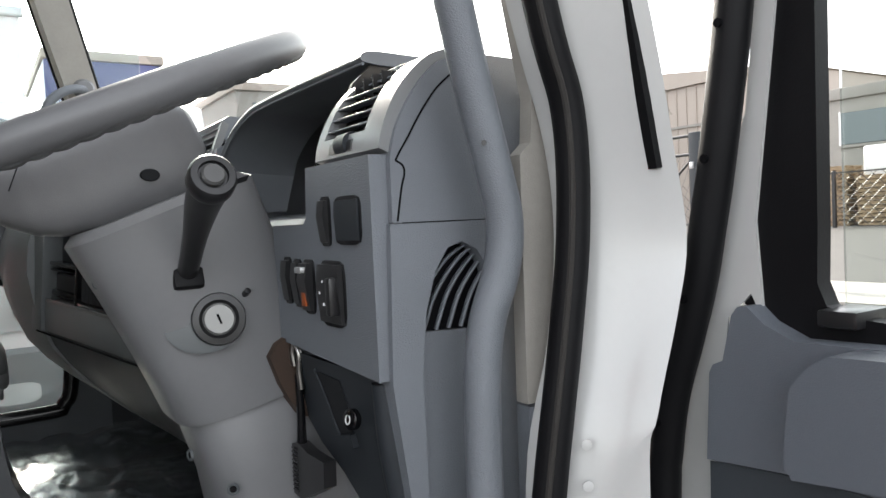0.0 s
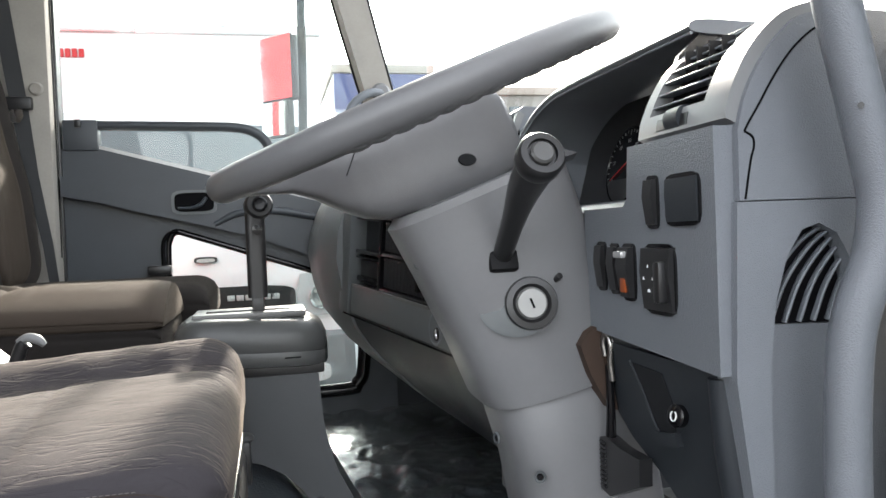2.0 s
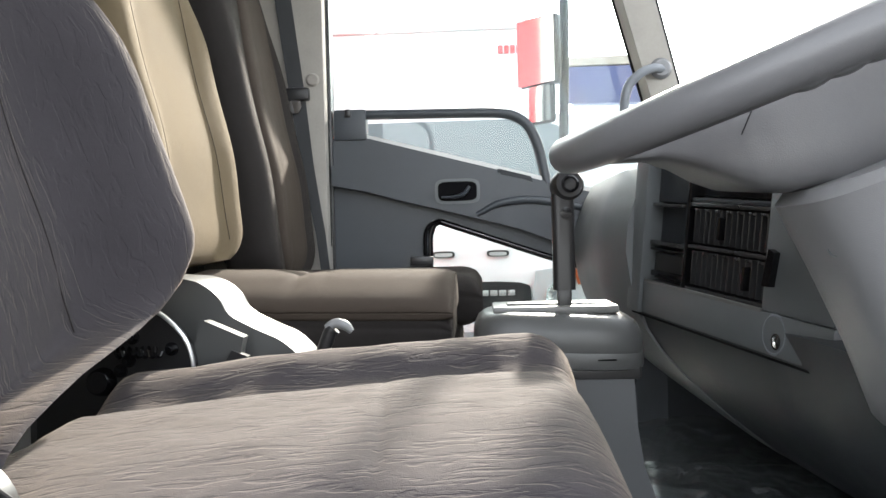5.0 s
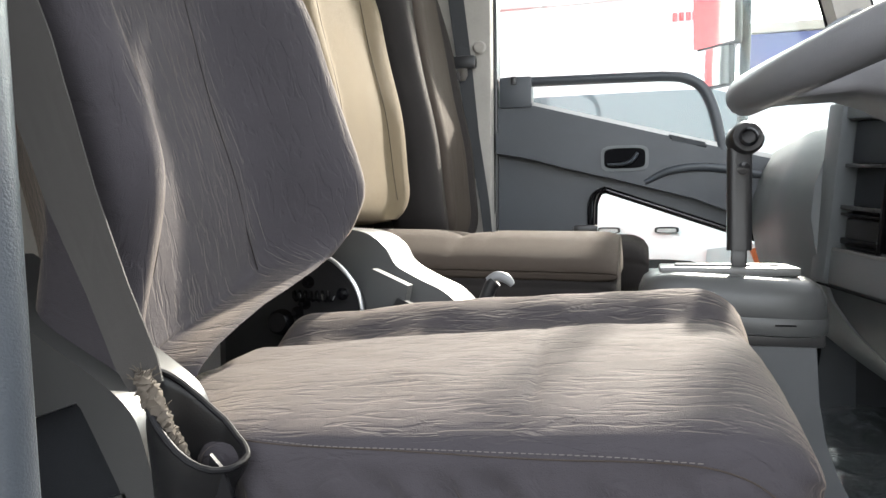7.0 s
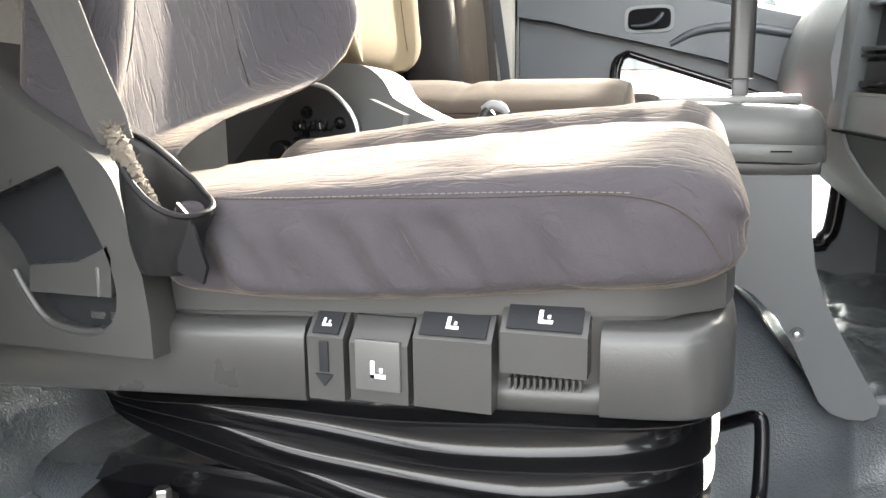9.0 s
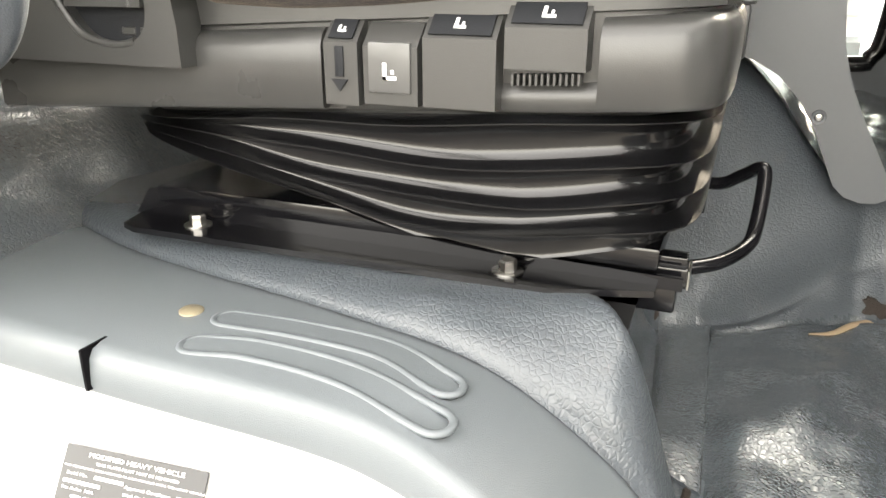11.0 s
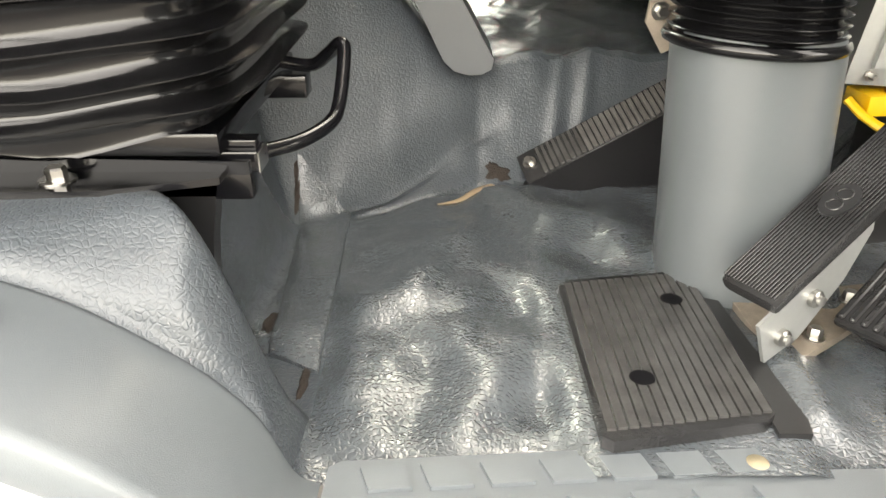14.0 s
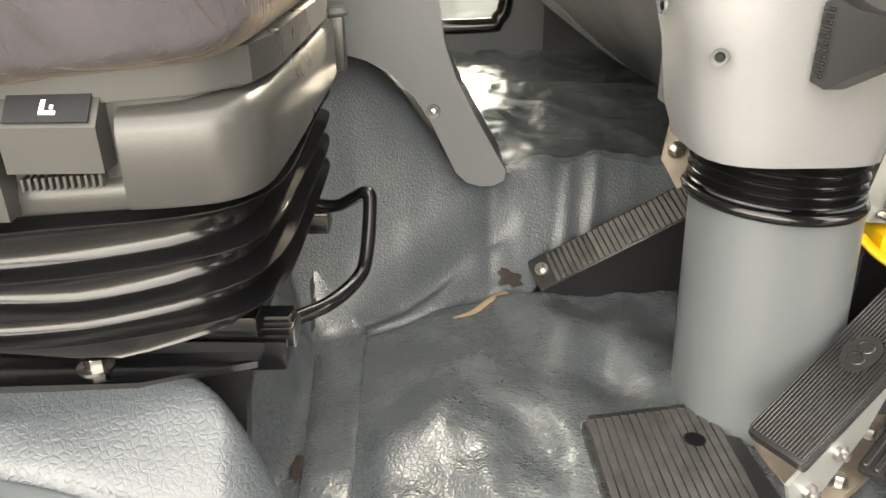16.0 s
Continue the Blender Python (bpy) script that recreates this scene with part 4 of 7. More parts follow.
lvr = part("recliner_lever", prism([(-0.502, 0.508), (-0.498, 0.534), (-0.44, 0.540), (-0.418, 0.549), (-0.404, 0.556), (-0.400, 0.545), (-0.403, 0.508)], "y", 0.896, 0.924, 0.004), "trim", seat)
part("lever_edge", box(-0.4185, -0.4145, 0.8945, 0.899, 0.508, 0.536, 0.001, 1), "key_grey", lvr, "worn pale edge")
for ex, ew in ((-0.448, 0.018), (-0.424, 0.014)):
    part("embossed_bar", box(ex, ex + ew, 0.9145, 0.917, 0.480, 0.488, 0.001, 1), "trim", seat)


def bellows():
    """Folded rubber skirt: thin ridges, wide hollows, pinched together at the rear."""
    rings = []
    base = rounded(-0.185, SY, 0.322, 0.258, 7, 96)
    for i in range(121):
        u = i / 120
        ring = []
        for x, y in base:
            f = sm(-0.52, -0.06, x)
            zt = 0.422 + lift(x)
            zb = 0.281 + 0.085 * (1 - f) + 0.018 * sm(-0.03, 0.10, x)
            q = (u * 4.0 + 0.25) % 1.0
            ridge = math.exp(-((q - 0.5) / 0.062) ** 2) + 0.30 * math.exp(-((q - 0.5) / 0.24) ** 2)
            k = 0.900 + 0.070 * ridge + 0.028 * (1 - u)
            dz = 0.006 * noise.noise((x * 6, y * 6, math.floor(u * 4.0 + 0.25) * 3.1)) - 0.008 * math.sin(math.pi * min(max((x + 0.52) / 0.66, 0), 1)) * math.sin(u * math.pi)
            dz += 0.010 * noise.noise((x * 5.5 + 3, 0.5, math.floor(u * 4.0 + 0.25) * 1.7)) * sm(0.4, 0.9, u)
            ring.append((-0.18 + (x + 0.18) * k, SY + (y - SY) * k, zt + (zb - zt) * u + dz))
        rings.append(ring)
    return loft(rings)


part("bellows", bellows(), "bellows", seat, "black rubber bellows in four folds", smooth=70)
part("base_plate", box(-0.53, 0.10, 1.02, 1.40, 0.262, 0.285, 0.004), "black_gloss", seat)
part("rail", box(-0.40, 0.128, 1.046, 1.082, 0.236, 0.258, 0.003), "black_gloss", seat, "gloss black seat rail")
part("rail_slide", box(-0.10, 0.126, 1.052, 1.076, 0.256, 0.268, 0.002), "black_gloss", seat)
part("rail_end", prism([(1.046, 0.236), (1.082, 0.236), (1.082, 0.256), (1.046, 0.256)], "x", 0.128, 0.1295, 0), "steel", seat)
part("flange", prism([(-0.57, 0.243), (-0.545, 0.278), (-0.49, 0.282), (-0.45, 0.270), (0.125, 0.256), (0.125, 0.243)], "y", 1.022, 1.030, 0.002), "black_gloss", seat)
part("foot_plate", prism([(-0.545, 0.972), (-0.52, 0.962), (0.0, 0.972), (0.10, 1.005), (0.10, 1.03), (-0.56, 1.03)], "z", 0.2395, 0.2465, 0.002), "black_gloss", seat)
part("rail", box(-0.40, 0.128, 1.33, 1.37, 0.236, 0.266, 0.003), "black_gloss", seat)
part("rail_bracket", box(0.02, 0.118, 1.05, 1.09, 0.205, 0.236, 0.004), "black_gloss", seat)
part("rail_foot", prism([(-0.02, 0.236), (0.085, 0.236), (0.070, 0.16), (0.055, 0.02), (0.0, 0.02)], "y", 1.05, 1.075, 0.003), "black", seat)
part("slide_handle", tube([(0.08, 1.31, 0.295), (0.138, 1.31, 0.285), (0.168, 1.285, 0.305), (0.186, 1.258, 0.322), (0.193, 1.248, 0.315), (0.190, 1.20, 0.266), (0.182, 1.17, 0.250), (0.155, 1.125, 0.243), (0.12, 1.09, 0.243)], 0.0085, 10, 6), "black_gloss", seat, "bent black seat slide lever")


def bolt(at, r=0.010, normal=(0, 0, 1), washer=1.7):
    m = facing(at, normal, (1, 0, 0) if abs(normal[2]) > 0.9 else (0, 0, 1))
    return joined(lathe([(0.0005, 0), (r * washer, 0), (r * washer, 0.003), (0.0005, 0.003)], 20, m),
                  lathe([(0.0005, 0.003), (r, 0.003), (r, 0.0125), (r * 0.85, 0.015), (0.0005, 0.015)], 6, m))


for bx in (-0.452, -0.05):
    part("bolt", bolt((bx, 1.0, 0.2455)), "steel", seat, "zinc hexagon bolt", smooth=25)
part("buckle_stalk", prism([(-0.40, 0.60), (-0.36, 0.60), (-0.335, 0.655), (-0.36, 0.665)], "y", 1.485, 1.50, 0.004), "black", seat)
part("buckle", prism([(-0.425, 0.640), (-0.350, 0.650), (-0.343, 0.684), (-0.404, 0.711), (-0.414, 0.700)], "y", 1.490, 1.515, 0.005), "console", seat, "grey belt buckle")
part("recliner_plate", prism(smooth_outline([(-0.66, 0.60), (-0.56, 0.70), (-0.50, 0.735), (-0.465, 0.725), (-0.430, 0.692), (-0.416, 0.66), (-0.41, 0.60)]) + [(-0.40, 0.50), (-0.66, 0.50)], "y", 1.466, 1.486, 0.003), "black", seat, "black stamped recliner plate")
part("plate_edge", tube([(-0.50, 1.466, 0.738), (-0.463, 1.466, 0.726), (-0.430, 1.466, 0.694), (-0.415, 1.466, 0.66), (-0.411, 1.466, 0.61)], 0.0035, 8, 5), "silver", seat, "bright plate edge")
part("pivot", lathe([(0.001, 0.018), (0.016, 0.018), (0.020, 0.012), (0.022, 0.0), (0.001, 0.0)], 24, facing((-0.553, 1.464, 0.624), (0, -1, 0.1))), "black_gloss", seat)
for bx, bz in ((-0.512, 0.655), (-0.505, 0.690), (-0.445, 0.672), (-0.525, 0.640)):
    part("bolt", bolt((bx, 1.466, bz), 0.006, (0, -1, 0)), "black_gloss", seat)
part("spring", tube([(-0.53 + 0.07 * i / 40 + 0.0, 1.458 + 0.008 * math.cos(i * 1.1), 0.668 + 0.008 * math.sin(i * 1.1)) for i in range(41)], 0.0022, 6), "black_gloss", seat)
part("lever_cap", joined(lathe([(0.001, 0), (0.020, 0), (0.022, 0.004), (0.018, 0.010), (0.001, 0.011)], 20, Matrix.Translation((0.135, 1.47, 0.505)))), "console", seat)
part("lever_arm", box(0.115, 0.150, 1.455, 1.485, 0.43, 0.505, 0.006), "black", seat)

# lap belt and its anchor sleeve
belt = thing("seat_belt", "dusty grey seat belt webbing with a frayed lower end", "seat belt", (-0.4, 0.88, 0.6))


def band(rows):
    """Flat webbing: rows of centre, half width vector, thickness."""
    rings = []
    for c, w in rows:
        c, w = Vector(c), Vector(w)
        nrm = Vector((0, -1, 0.1)).normalized() * 0.0009
        rings.append([c - w + nrm, c - w * 0.5 + nrm * 1.6, c + nrm * 1.2, c + w * 0.5 + nrm * 1.6, c + w + nrm, c + w - nrm, c - w - nrm])
    return loft(rings)


part("webbing", band([((-0.60, 0.875, 1.25), (0.030, 0.004, 0.012)), ((-0.535, 0.875, 1.06), (0.030, 0.004, 0.011)), ((-0.478, 0.876, 0.933), (0.026, 0.003, 0.010)), ((-0.434, 0.878, 0.806), (0.019, 0.005, 0.008)), ((-0.402, 0.880, 0.730), (0.013, 0.008, 0.005)), ((-0.378, 0.882, 0.672), (0.012, 0.010, 0.004)), ((-0.369, 0.882, 0.652), (0.009, 0.009, 0.003))]), "webbing", belt)
fr = tube([(-0.372, 0.880, 0.664), (-0.364, 0.880, 0.645), (-0.352, 0.882, 0.622), (-0.342, 0.886, 0.600), (-0.334, 0.890, 0.575)], [0.006, 0.0085, 0.0065, 0.006, 0.005], 14, 12)
for v in fr.verts:
    v.co += Vector(noise.noise_vector(v.co * 420)) * 0.0035
hairs = []
random.seed(11)
for i in range(70):
    p = Vector((-0.372, 0.879, 0.662)).lerp(Vector((-0.345, 0.884, 0.606)), random.random() ** 1.6)
    q = p + Vector((random.uniform(-0.012, 0.012), random.uniform(-0.010, 0.004), random.uniform(-0.008, 0.012)))
    hairs.append(tube([p, (p + q) / 2 + Vector((0, 0, random.uniform(-0.003, 0.003))), q], 0.00045, 4, 2))
fr = joined(fr, *hairs)
part("frayed_end", fr, "fray", belt, "frayed bunched webbing")
sl = []
for i in range(13):
    u = i / 12
    cx, cz = -0.338 + 0.004 * u, 0.535 + 0.085 * u
    ring = []
    for j in range(28):
        a = 2 * math.pi * j / 28
        r = 0.036 + 0.007 * u - 0.010 * (1 - u) ** 3 + 0.004 * noise.noise((math.cos(a) * 2, math.sin(a) * 2, u * 3))
        top = 0.034 * u * u * (-math.cos(a)) + 0.006 * u * u * math.cos(2 * a) + 0.010 * u * math.sin(a)
        ring.append((cx + r * math.cos(a), 0.897 + 0.62 * r * math.sin(a), cz + top))
    sl.append(ring)
slb = loft([[(-0.338 + 0.05 * (p[0] + 0.338), 0.897 + 0.05 * (p[1] - 0.897), p[2]) for p in sl[0]]] + sl, caps=False)
thick(slb, 0.003)
part("sleeve", slb, "black", belt, "black vinyl anchor sleeve", smooth=70)
part("sleeve_rim", tube([Vector(p) for p in sl[-1]], 0.0028, 8, closed=True), "rubber", belt, "rolled rim of the sleeve")
part("flap", prism([(-0.312, 0.600), (-0.300, 0.588), (-0.285, 0.545), (-0.290, 0.530), (-0.315, 0.540)], "y", 0.882, 0.886, 0.001), "rubber", belt)

# ---------------------------------------------------------------- middle and passenger seats
seat2 = thing("middle_seat", "taupe velour middle seat with a backrest in the sun", "seat", (-0.3, 2.0, 0.2))
# lit and shaded tones of one velour: dark sides, paler top, sunlit back
part("cushion", cushion(-0.60, -0.035, 1.80, 2.21, 0.585, 0.700, tilt=-0.02, bolster=0.0, crown=0.03), "fabric_dark", seat2, "brown velour cushion side, darkened as in shade", smooth=60)
part("top_panel", cushion(-0.605, -0.030, 1.796, 2.214, 0.668, 0.700, tilt=-0.02, bolster=0.0, crown=0.068, tuft=0.020), "fabric_mid", seat2, "velour top panel in a paler lit tone, pulled in by a button", smooth=60)
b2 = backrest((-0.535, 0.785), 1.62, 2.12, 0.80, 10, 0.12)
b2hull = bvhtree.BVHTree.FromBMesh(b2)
back2 = part("backrest", b2, "fabric_sunlit", seat2, "velour backrest, sunlight put into its tan colour", smooth=60)
for y_ in (1.735, 2.005):
    hits = [b2hull.ray_cast(Vector((0.4, y_, 0.84 + 0.042 * i)), Vector((-1, 0, 0)))[0] for i in range(16)]
    part("seam", tube([p + Vector((0.0003, 0, 0)) for p in hits if p], 0.0009, 6, 3), "fabric_mid", back2, "sewn seam")
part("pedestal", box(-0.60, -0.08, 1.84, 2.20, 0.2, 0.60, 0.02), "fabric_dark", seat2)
seat3 = thing("outer_seat", "dark brown velour passenger seat beside the far door", "seat", (-0.3, 2.45, 0.2))
part("cushion", cushion(-0.56, 0.03, 2.23, 2.70, 0.60, 0.728, tilt=0.0, bolster=0.006, crown=0.022), "fabric_dark", seat3, "dark brown velour cushion", smooth=60)
part("backrest", backrest((-0.485, 0.72), 2.16, 2.70, 0.95, 9, 0.14, bolster=0.022), "fabric_dark", seat3, "dark brown velour backrest", smooth=60)
part("centre_panel", backrest((-0.472, 0.74), 2.29, 2.58, 0.86, 9, 0.14, bolster=0.004), "fabric_mid", seat3, "paler taupe centre panel", smooth=60)
part("pedestal", box(-0.60, -0.03, 2.24, 2.66, 0.2, 0.62, 0.02), "fabric_dark", seat3)
cb = thing("centre_box", "light grey plastic storage box between the seats", "console", (-0.5, 1.6, 0.24))
part("body", prism([(-0.72, 0.24)] + smooth_outline([(-0.72, 0.772), (-0.58, 0.778), (-0.50, 0.777), (-0.44, 0.770), (-0.403, 0.746), (-0.382, 0.714), (-0.34, 0.690), (-0.29, 0.664), (-0.25, 0.61), (-0.235, 0.50)], 5) + [(-0.235, 0.24)], "y", 1.545, 1.665, 0.030, 5), "box_grey", cb)
part("lid_line", tube([(-0.66, 1.552, 0.755), (-0.50, 1.549, 0.756), (-0.455, 1.549, 0.742), (-0.43, 1.549, 0.70), (-0.428, 1.549, 0.62)], 0.002, 6, 5), "dark_hole", cb)
hl_ = thing("hand_lever", "black hand lever with a bright end beside the seat", "lever", (-0.2, 1.535, 0.4))
part("lever", tube([(-0.30, 1.535, 0.30), (-0.26, 1.535, 0.55), (-0.222, 1.535, 0.672), (-0.210, 1.535, 0.690)], 0.011, 10, 6), "black", hl_)
part("end", tube([(-0.222, 1.535, 0.690), (-0.208, 1.535, 0.698), (-0.192, 1.535, 0.694), (-0.182, 1.535, 0.684)], [0.007, 0.008, 0.008, 0.005], 10, 5), "bezel", hl_, "worn pale end")

# ---------------------------------------------------------------- gear console
con = thing("gear_console", "light grey automatic gear selector console on a moulded leg", "console", (0.16, 1.68, 0.2))


def console_head():
    rings = []
    for z, k in ((0.604, 0.90), (0.607, 0.985), (0.613, 1.0), (0.631, 1.0), (0.634, 0.99), (0.637, 1.0), (0.666, 0.985), (0.684, 0.93), (0.694, 0.83), (0.697, 0.70)):
        rings.append([(0.155 + (x - 0.155) * k, 1.70 + (y - 1.70) * k, z - 0.03 * (x - 0.15)) for x, y in rounded(0.155, 1.70, 0.146, 0.105, 5, 40)])
    return loft(rings)


part("head", console_head(), "console", con, "light grey console head")
part("selector_plate", box(0.045, 0.260, 1.640, 1.755, 0.694, 0.708, 0.005), "console_pale", con)
part("slot", box(0.07, 0.235, 1.665, 1.70, 0.704, 0.712, 0.003), "black", con)
LEG = [(0.02, 0.595), (0.278, 0.595), (0.283, 0.50), (0.292, 0.44), (0.310, 0.385), (0.340, 0.325), (0.375, 0.262), (0.396, 0.224), (0.392, 0.208), (0.375, 0.199), (0.352, 0.198), (0.328, 0.205), (0.310, 0.222), (0.292, 0.260), (0.268, 0.312), (0.240, 0.356), (0.205, 0.392), (0.165, 0.415), (0.12, 0.428), (0.02, 0.435)]
part("leg", prism(LEG, "y", 1.62, 1.78, 0.014, 3), "console_leg", con, "grey moulded leg with an arched foot")
for x_ in (0.105, 0.215):
    part("slot_mark", box(x_, x_ + 0.030, 1.5935, 1.600, 0.620, 0.6225, 0), "dark_hole", con)
part("screw_well", lathe([(0.001, 0.0015), (0.006, 0.0015), (0.007, 0.0), (0.011, 0.001), (0.0125, -0.002)], 20, facing((0.272, 1.619, 0.331), (0, -1, 0))), "console_leg", con)
part("screw", lathe([(0.001, 0.004), (0.005, 0.003), (0.006, 0.001), (0.001, 0.001)], 16, facing((0.272, 1.619, 0.331), (0, -1, 0))), "steel", con)
part("collar", box(0.015, 0.29, 1.615, 1.785, 0.585, 0.608, 0.004), "black", con)
lev = thing("gear_lever", "black gear selector lever with a round button knob", "lever", (0.17, 1.66, 0.66))
part("stem", box(0.158, 0.182, 1.652, 1.670, 0.69, 0.74, 0.004), "black", lev)
part("shaft", prism(rounded(0.17, 1.66, 0.019, 0.016, 4, 24), "z", 0.735, 0.90, 0.004), "black", lev)
part("knob", joined(lathe([(0.001, -0.024), (0.023, -0.022), (0.027, -0.016), (0.027, 0.012), (0.023, 0.018), (0.001, 0.018)], 24, facing((0.178, 1.655, 0.915), (0.15, -1, 0.1)))), "black", lev, "round black knob")
part("button", lathe([(0.001, 0), (0.015, 0), (0.015, 0.005), (0.012, 0.007), (0.010, 0.004), (0.001, 0.004)], 20, facing((0.1805, 1.637, 0.916), (0.15, -1, 0.1))), "black_gloss", lev)
part("button", lathe([(0.001, 0), (0.010, 0), (0.010, 0.004), (0.001, 0.005)], 18, facing((0.174, 1.643, 0.867), (0, -1, 0))), "black_gloss", lev)

# ---------------------------------------------------------------- steering wheel and column
wh = thing("steering_wheel", "grey moulded steering wheel with a deep padded hub", "steering wheel", (0.415, 1.26, 1.04))
E1, E2, E3 = Vector((0.92319, 0.0, 0.38435)), Vector((-0.03120, 0.99670, 0.07495)), Vector((-0.38308, -0.08118, 0.92014))
WM = Matrix(((E1.x, E2.x, E3.x, 0.415), (E1.y, E2.y, E3.y, 1.260), (E1.z, E2.z, E3.z, 1.040), (0, 0, 0, 1)))


def rim():
    pts, rad = [], []
    for j in range(120):
        a = 2 * math.pi * j / 120
        pts.append(WM @ Vector((0.303 * math.cos(a), 0.303 * math.sin(a), 0)))
        rad.append(0.0228)
    return tube(pts, rad, 14, closed=True, up=tuple(WM.to_3x3() @ Vector((0, 0, 1))))


part("rim", rim(), "wheel", wh, "grey rim with finger grips", smooth=80)
for side_ in (-1, 1):
    for j in range(19):
        a = radians(side_ * (24 + j * 5.2))
        part("finger_grip", tube([WM @ Vector((0.303 * math.cos(a + k), 0.303 * math.sin(a + k), -0.0108)) for k in (-0.052, -0.026, 0, 0.026, 0.052)], [0.0118, 0.0138, 0.0148, 0.0138, 0.0118], 10), "wheel", wh, smooth=80)
HUB = [(-0.304, -0.016, 0.004, 0.040), (-0.262, -0.030, -0.004, 0.050), (-0.218, -0.047, -0.008, 0.062), (-0.190, -0.070, -0.008, 0.078), (-0.166, -0.098, -0.004, 0.094), (-0.142, -0.120, 0.0, 0.106), (-0.112, -0.135, 0.004, 0.114), (-0.07, -0.145, 0.008, 0.120), (0.0, -0.149, 0.010, 0.122), (0.06, -0.148, 0.006, 0.120), (0.084, -0.143, -0.004, 0.115), (0.096, -0.130, -0.018, 0.110), (0.103, -0.105, -0.032, 0.102), (0.104, -0.092, -0.044, 0.086)]


def pad_rings():
    out = []
    for i in range(len(HUB) * 4 - 3):
        k, f = divmod(i, 4)
        a, b = HUB[k], HUB[min(k + 1, len(HUB) - 1)]
        x, z0, z1, hy = (p + (q - p) * f / 4 for p, q in zip(a, b))
        out.append([WM @ Vector((x, py * hy * (1.0 - 0.05 * (pz + 1)), (z0 + z1) / 2 + pz * (z1 - z0) / 2)) for py, pz in rounded(0, 0, 1, 1, 5.5, 44)])
    return out


hub = part("hub", loft(pad_rings()), "wheel", wh, "padded hub running into the lower spoke", smooth=32)
part("joint", tube([WM @ Vector((-0.118 - 0.05 * k, -0.1135 + 0.012 * k, -0.018 - 0.055 * k)) for k in (0, 0.2, 0.4, 0.6)], 0.0008, 6, 2), "recess", hub)
col = thing("steering_column", "grey plastic steering column with ignition and stalk", "steering column", (0.68, 1.22, 0.0))


def col_rings(rows, p=3.2, n=36):
    rings = []
    for cx, cy, cz, hx, hy, tilt in rows:
        R = Matrix.Translation((cx, cy, cz)) @ Matrix.Rotation(radians(tilt), 4, "Y")
        rings.append([R @ Vector((a, b, 0)) for a, b in rounded(0, 0, hx, hy, p, n)])
    return loft(rings)


part("lower_tube", col_rings([(0.705, 1.245, 0.0, 0.105, 0.10, 0), (0.70, 1.245, 0.02, 0.100, 0.095, 0), (0.672, 1.22, 0.326, 0.094, 0.09, 0), (0.67, 1.22, 0.346, 0.09, 0.088, 0)], 2.4), "tube_grey", col, "grey tube at the column's foot")
boot = []
for i in range(49):
    u = i / 48
    k = 0.0945 + 0.0050 * math.cos(u * 6 * 2 * math.pi) - 0.003 * u
    boot.append([(0.668 + k * math.cos(a), 1.22 + k * math.sin(a), 0.334 + 0.07 * u - 0.04 * (k * math.cos(a))) for a in (2 * math.pi * j / 36 for j in range(36))])
part("boot", loft(boot), "bellows", col, "black ribbed rubber boot", smooth=80)
part("boot_collar", tube([(0.668 + 0.0965 * math.cos(a), 1.22 + 0.0965 * math.sin(a), 0.333 - 0.004 * math.cos(a)) for a in (2 * math.pi * j / 40 for j in range(40))], 0.0075, 8, closed=True), "bellows", col, smooth=80)
part("shroud", col_rings([(0.655, 1.22, 0.388, 0.085, 0.085, 0), (0.655, 1.22, 0.392, 0.100, 0.098, 0), (0.650, 1.22, 0.432, 0.108, 0.104, -2), (0.635, 1.215, 0.52, 0.108, 0.100, -8), (0.605, 1.21, 0.612, 0.106, 0.096, -13), (0.600, 1.21, 0.6215, 0.100, 0.091, -13), (0.600, 1.21, 0.622, 0.114, 0.102, -13), (0.594, 1.21, 0.632, 0.116, 0.103, -14), (0.555, 1.20, 0.73, 0.118, 0.098, -18), (0.52, 1.195, 0.82, 0.125, 0.098, -20), (0.485, 1.19, 0.90, 0.13, 0.10, -21), (0.48, 1.19, 0.91, 0.115, 0.09, -21)], 3.6), "column", col, "grey column shroud")
part("ignition_ring", joined(lathe([(0.020, -0.01), (0.034, -0.01), (0.036, 0.006), (0.034, 0.012), (0.026, 0.013), (0.022, 0.008)], 28, facing((0.533, 1.098, 0.748), (-0.18, -1, 0.12)))), "black", col)
part("ignition_lock", lathe([(0.001, 0.0), (0.021, 0.0), (0.021, 0.012), (0.019, 0.014), (0.001, 0.014)], 28, facing((0.533, 1.098, 0.748), (-0.18, -1, 0.12))), "lock_silver", col)
# flush darker ellipses carry the soft shade of shallow wells
part("ignition_well_shade", lathe([(0.001, 0.0008), (0.038, 0.0008), (0.042, 0.0002)], 36, facing((0.513, 1.0985, 0.745), (-0.22, -1, 0.10)) @ Matrix.Diagonal((1.22, 0.98, 1, 1))), "tube_grey", col)
part("release_pin_well", lathe([(0.001, 0.0), (0.016, 0.0), (0.018, 0.002), (0.020, -0.004)], 24, facing((0.574, 1.106, 0.782), (-0.1, -1, 0.05)) @ Matrix.Diagonal((0.8, 1.3, 1, 1))), "tube_grey", col)
part("release_pin", lathe([(0.001, 0), (0.0045, 0), (0.0045, 0.014), (0.001, 0.015)], 12, facing((0.571, 1.104, 0.777), (0.2, -1, 0.5))), "black", col)
part("key_slot", box(-0.0015, 0.0015, -0.007, 0.007, 0.0135, 0.0148, 0, m=facing((0.533, 1.098, 0.748), (-0.18, -1, 0.12)) @ Matrix.Rotation(radians(20), 4, "Z")), "dark_hole", col)
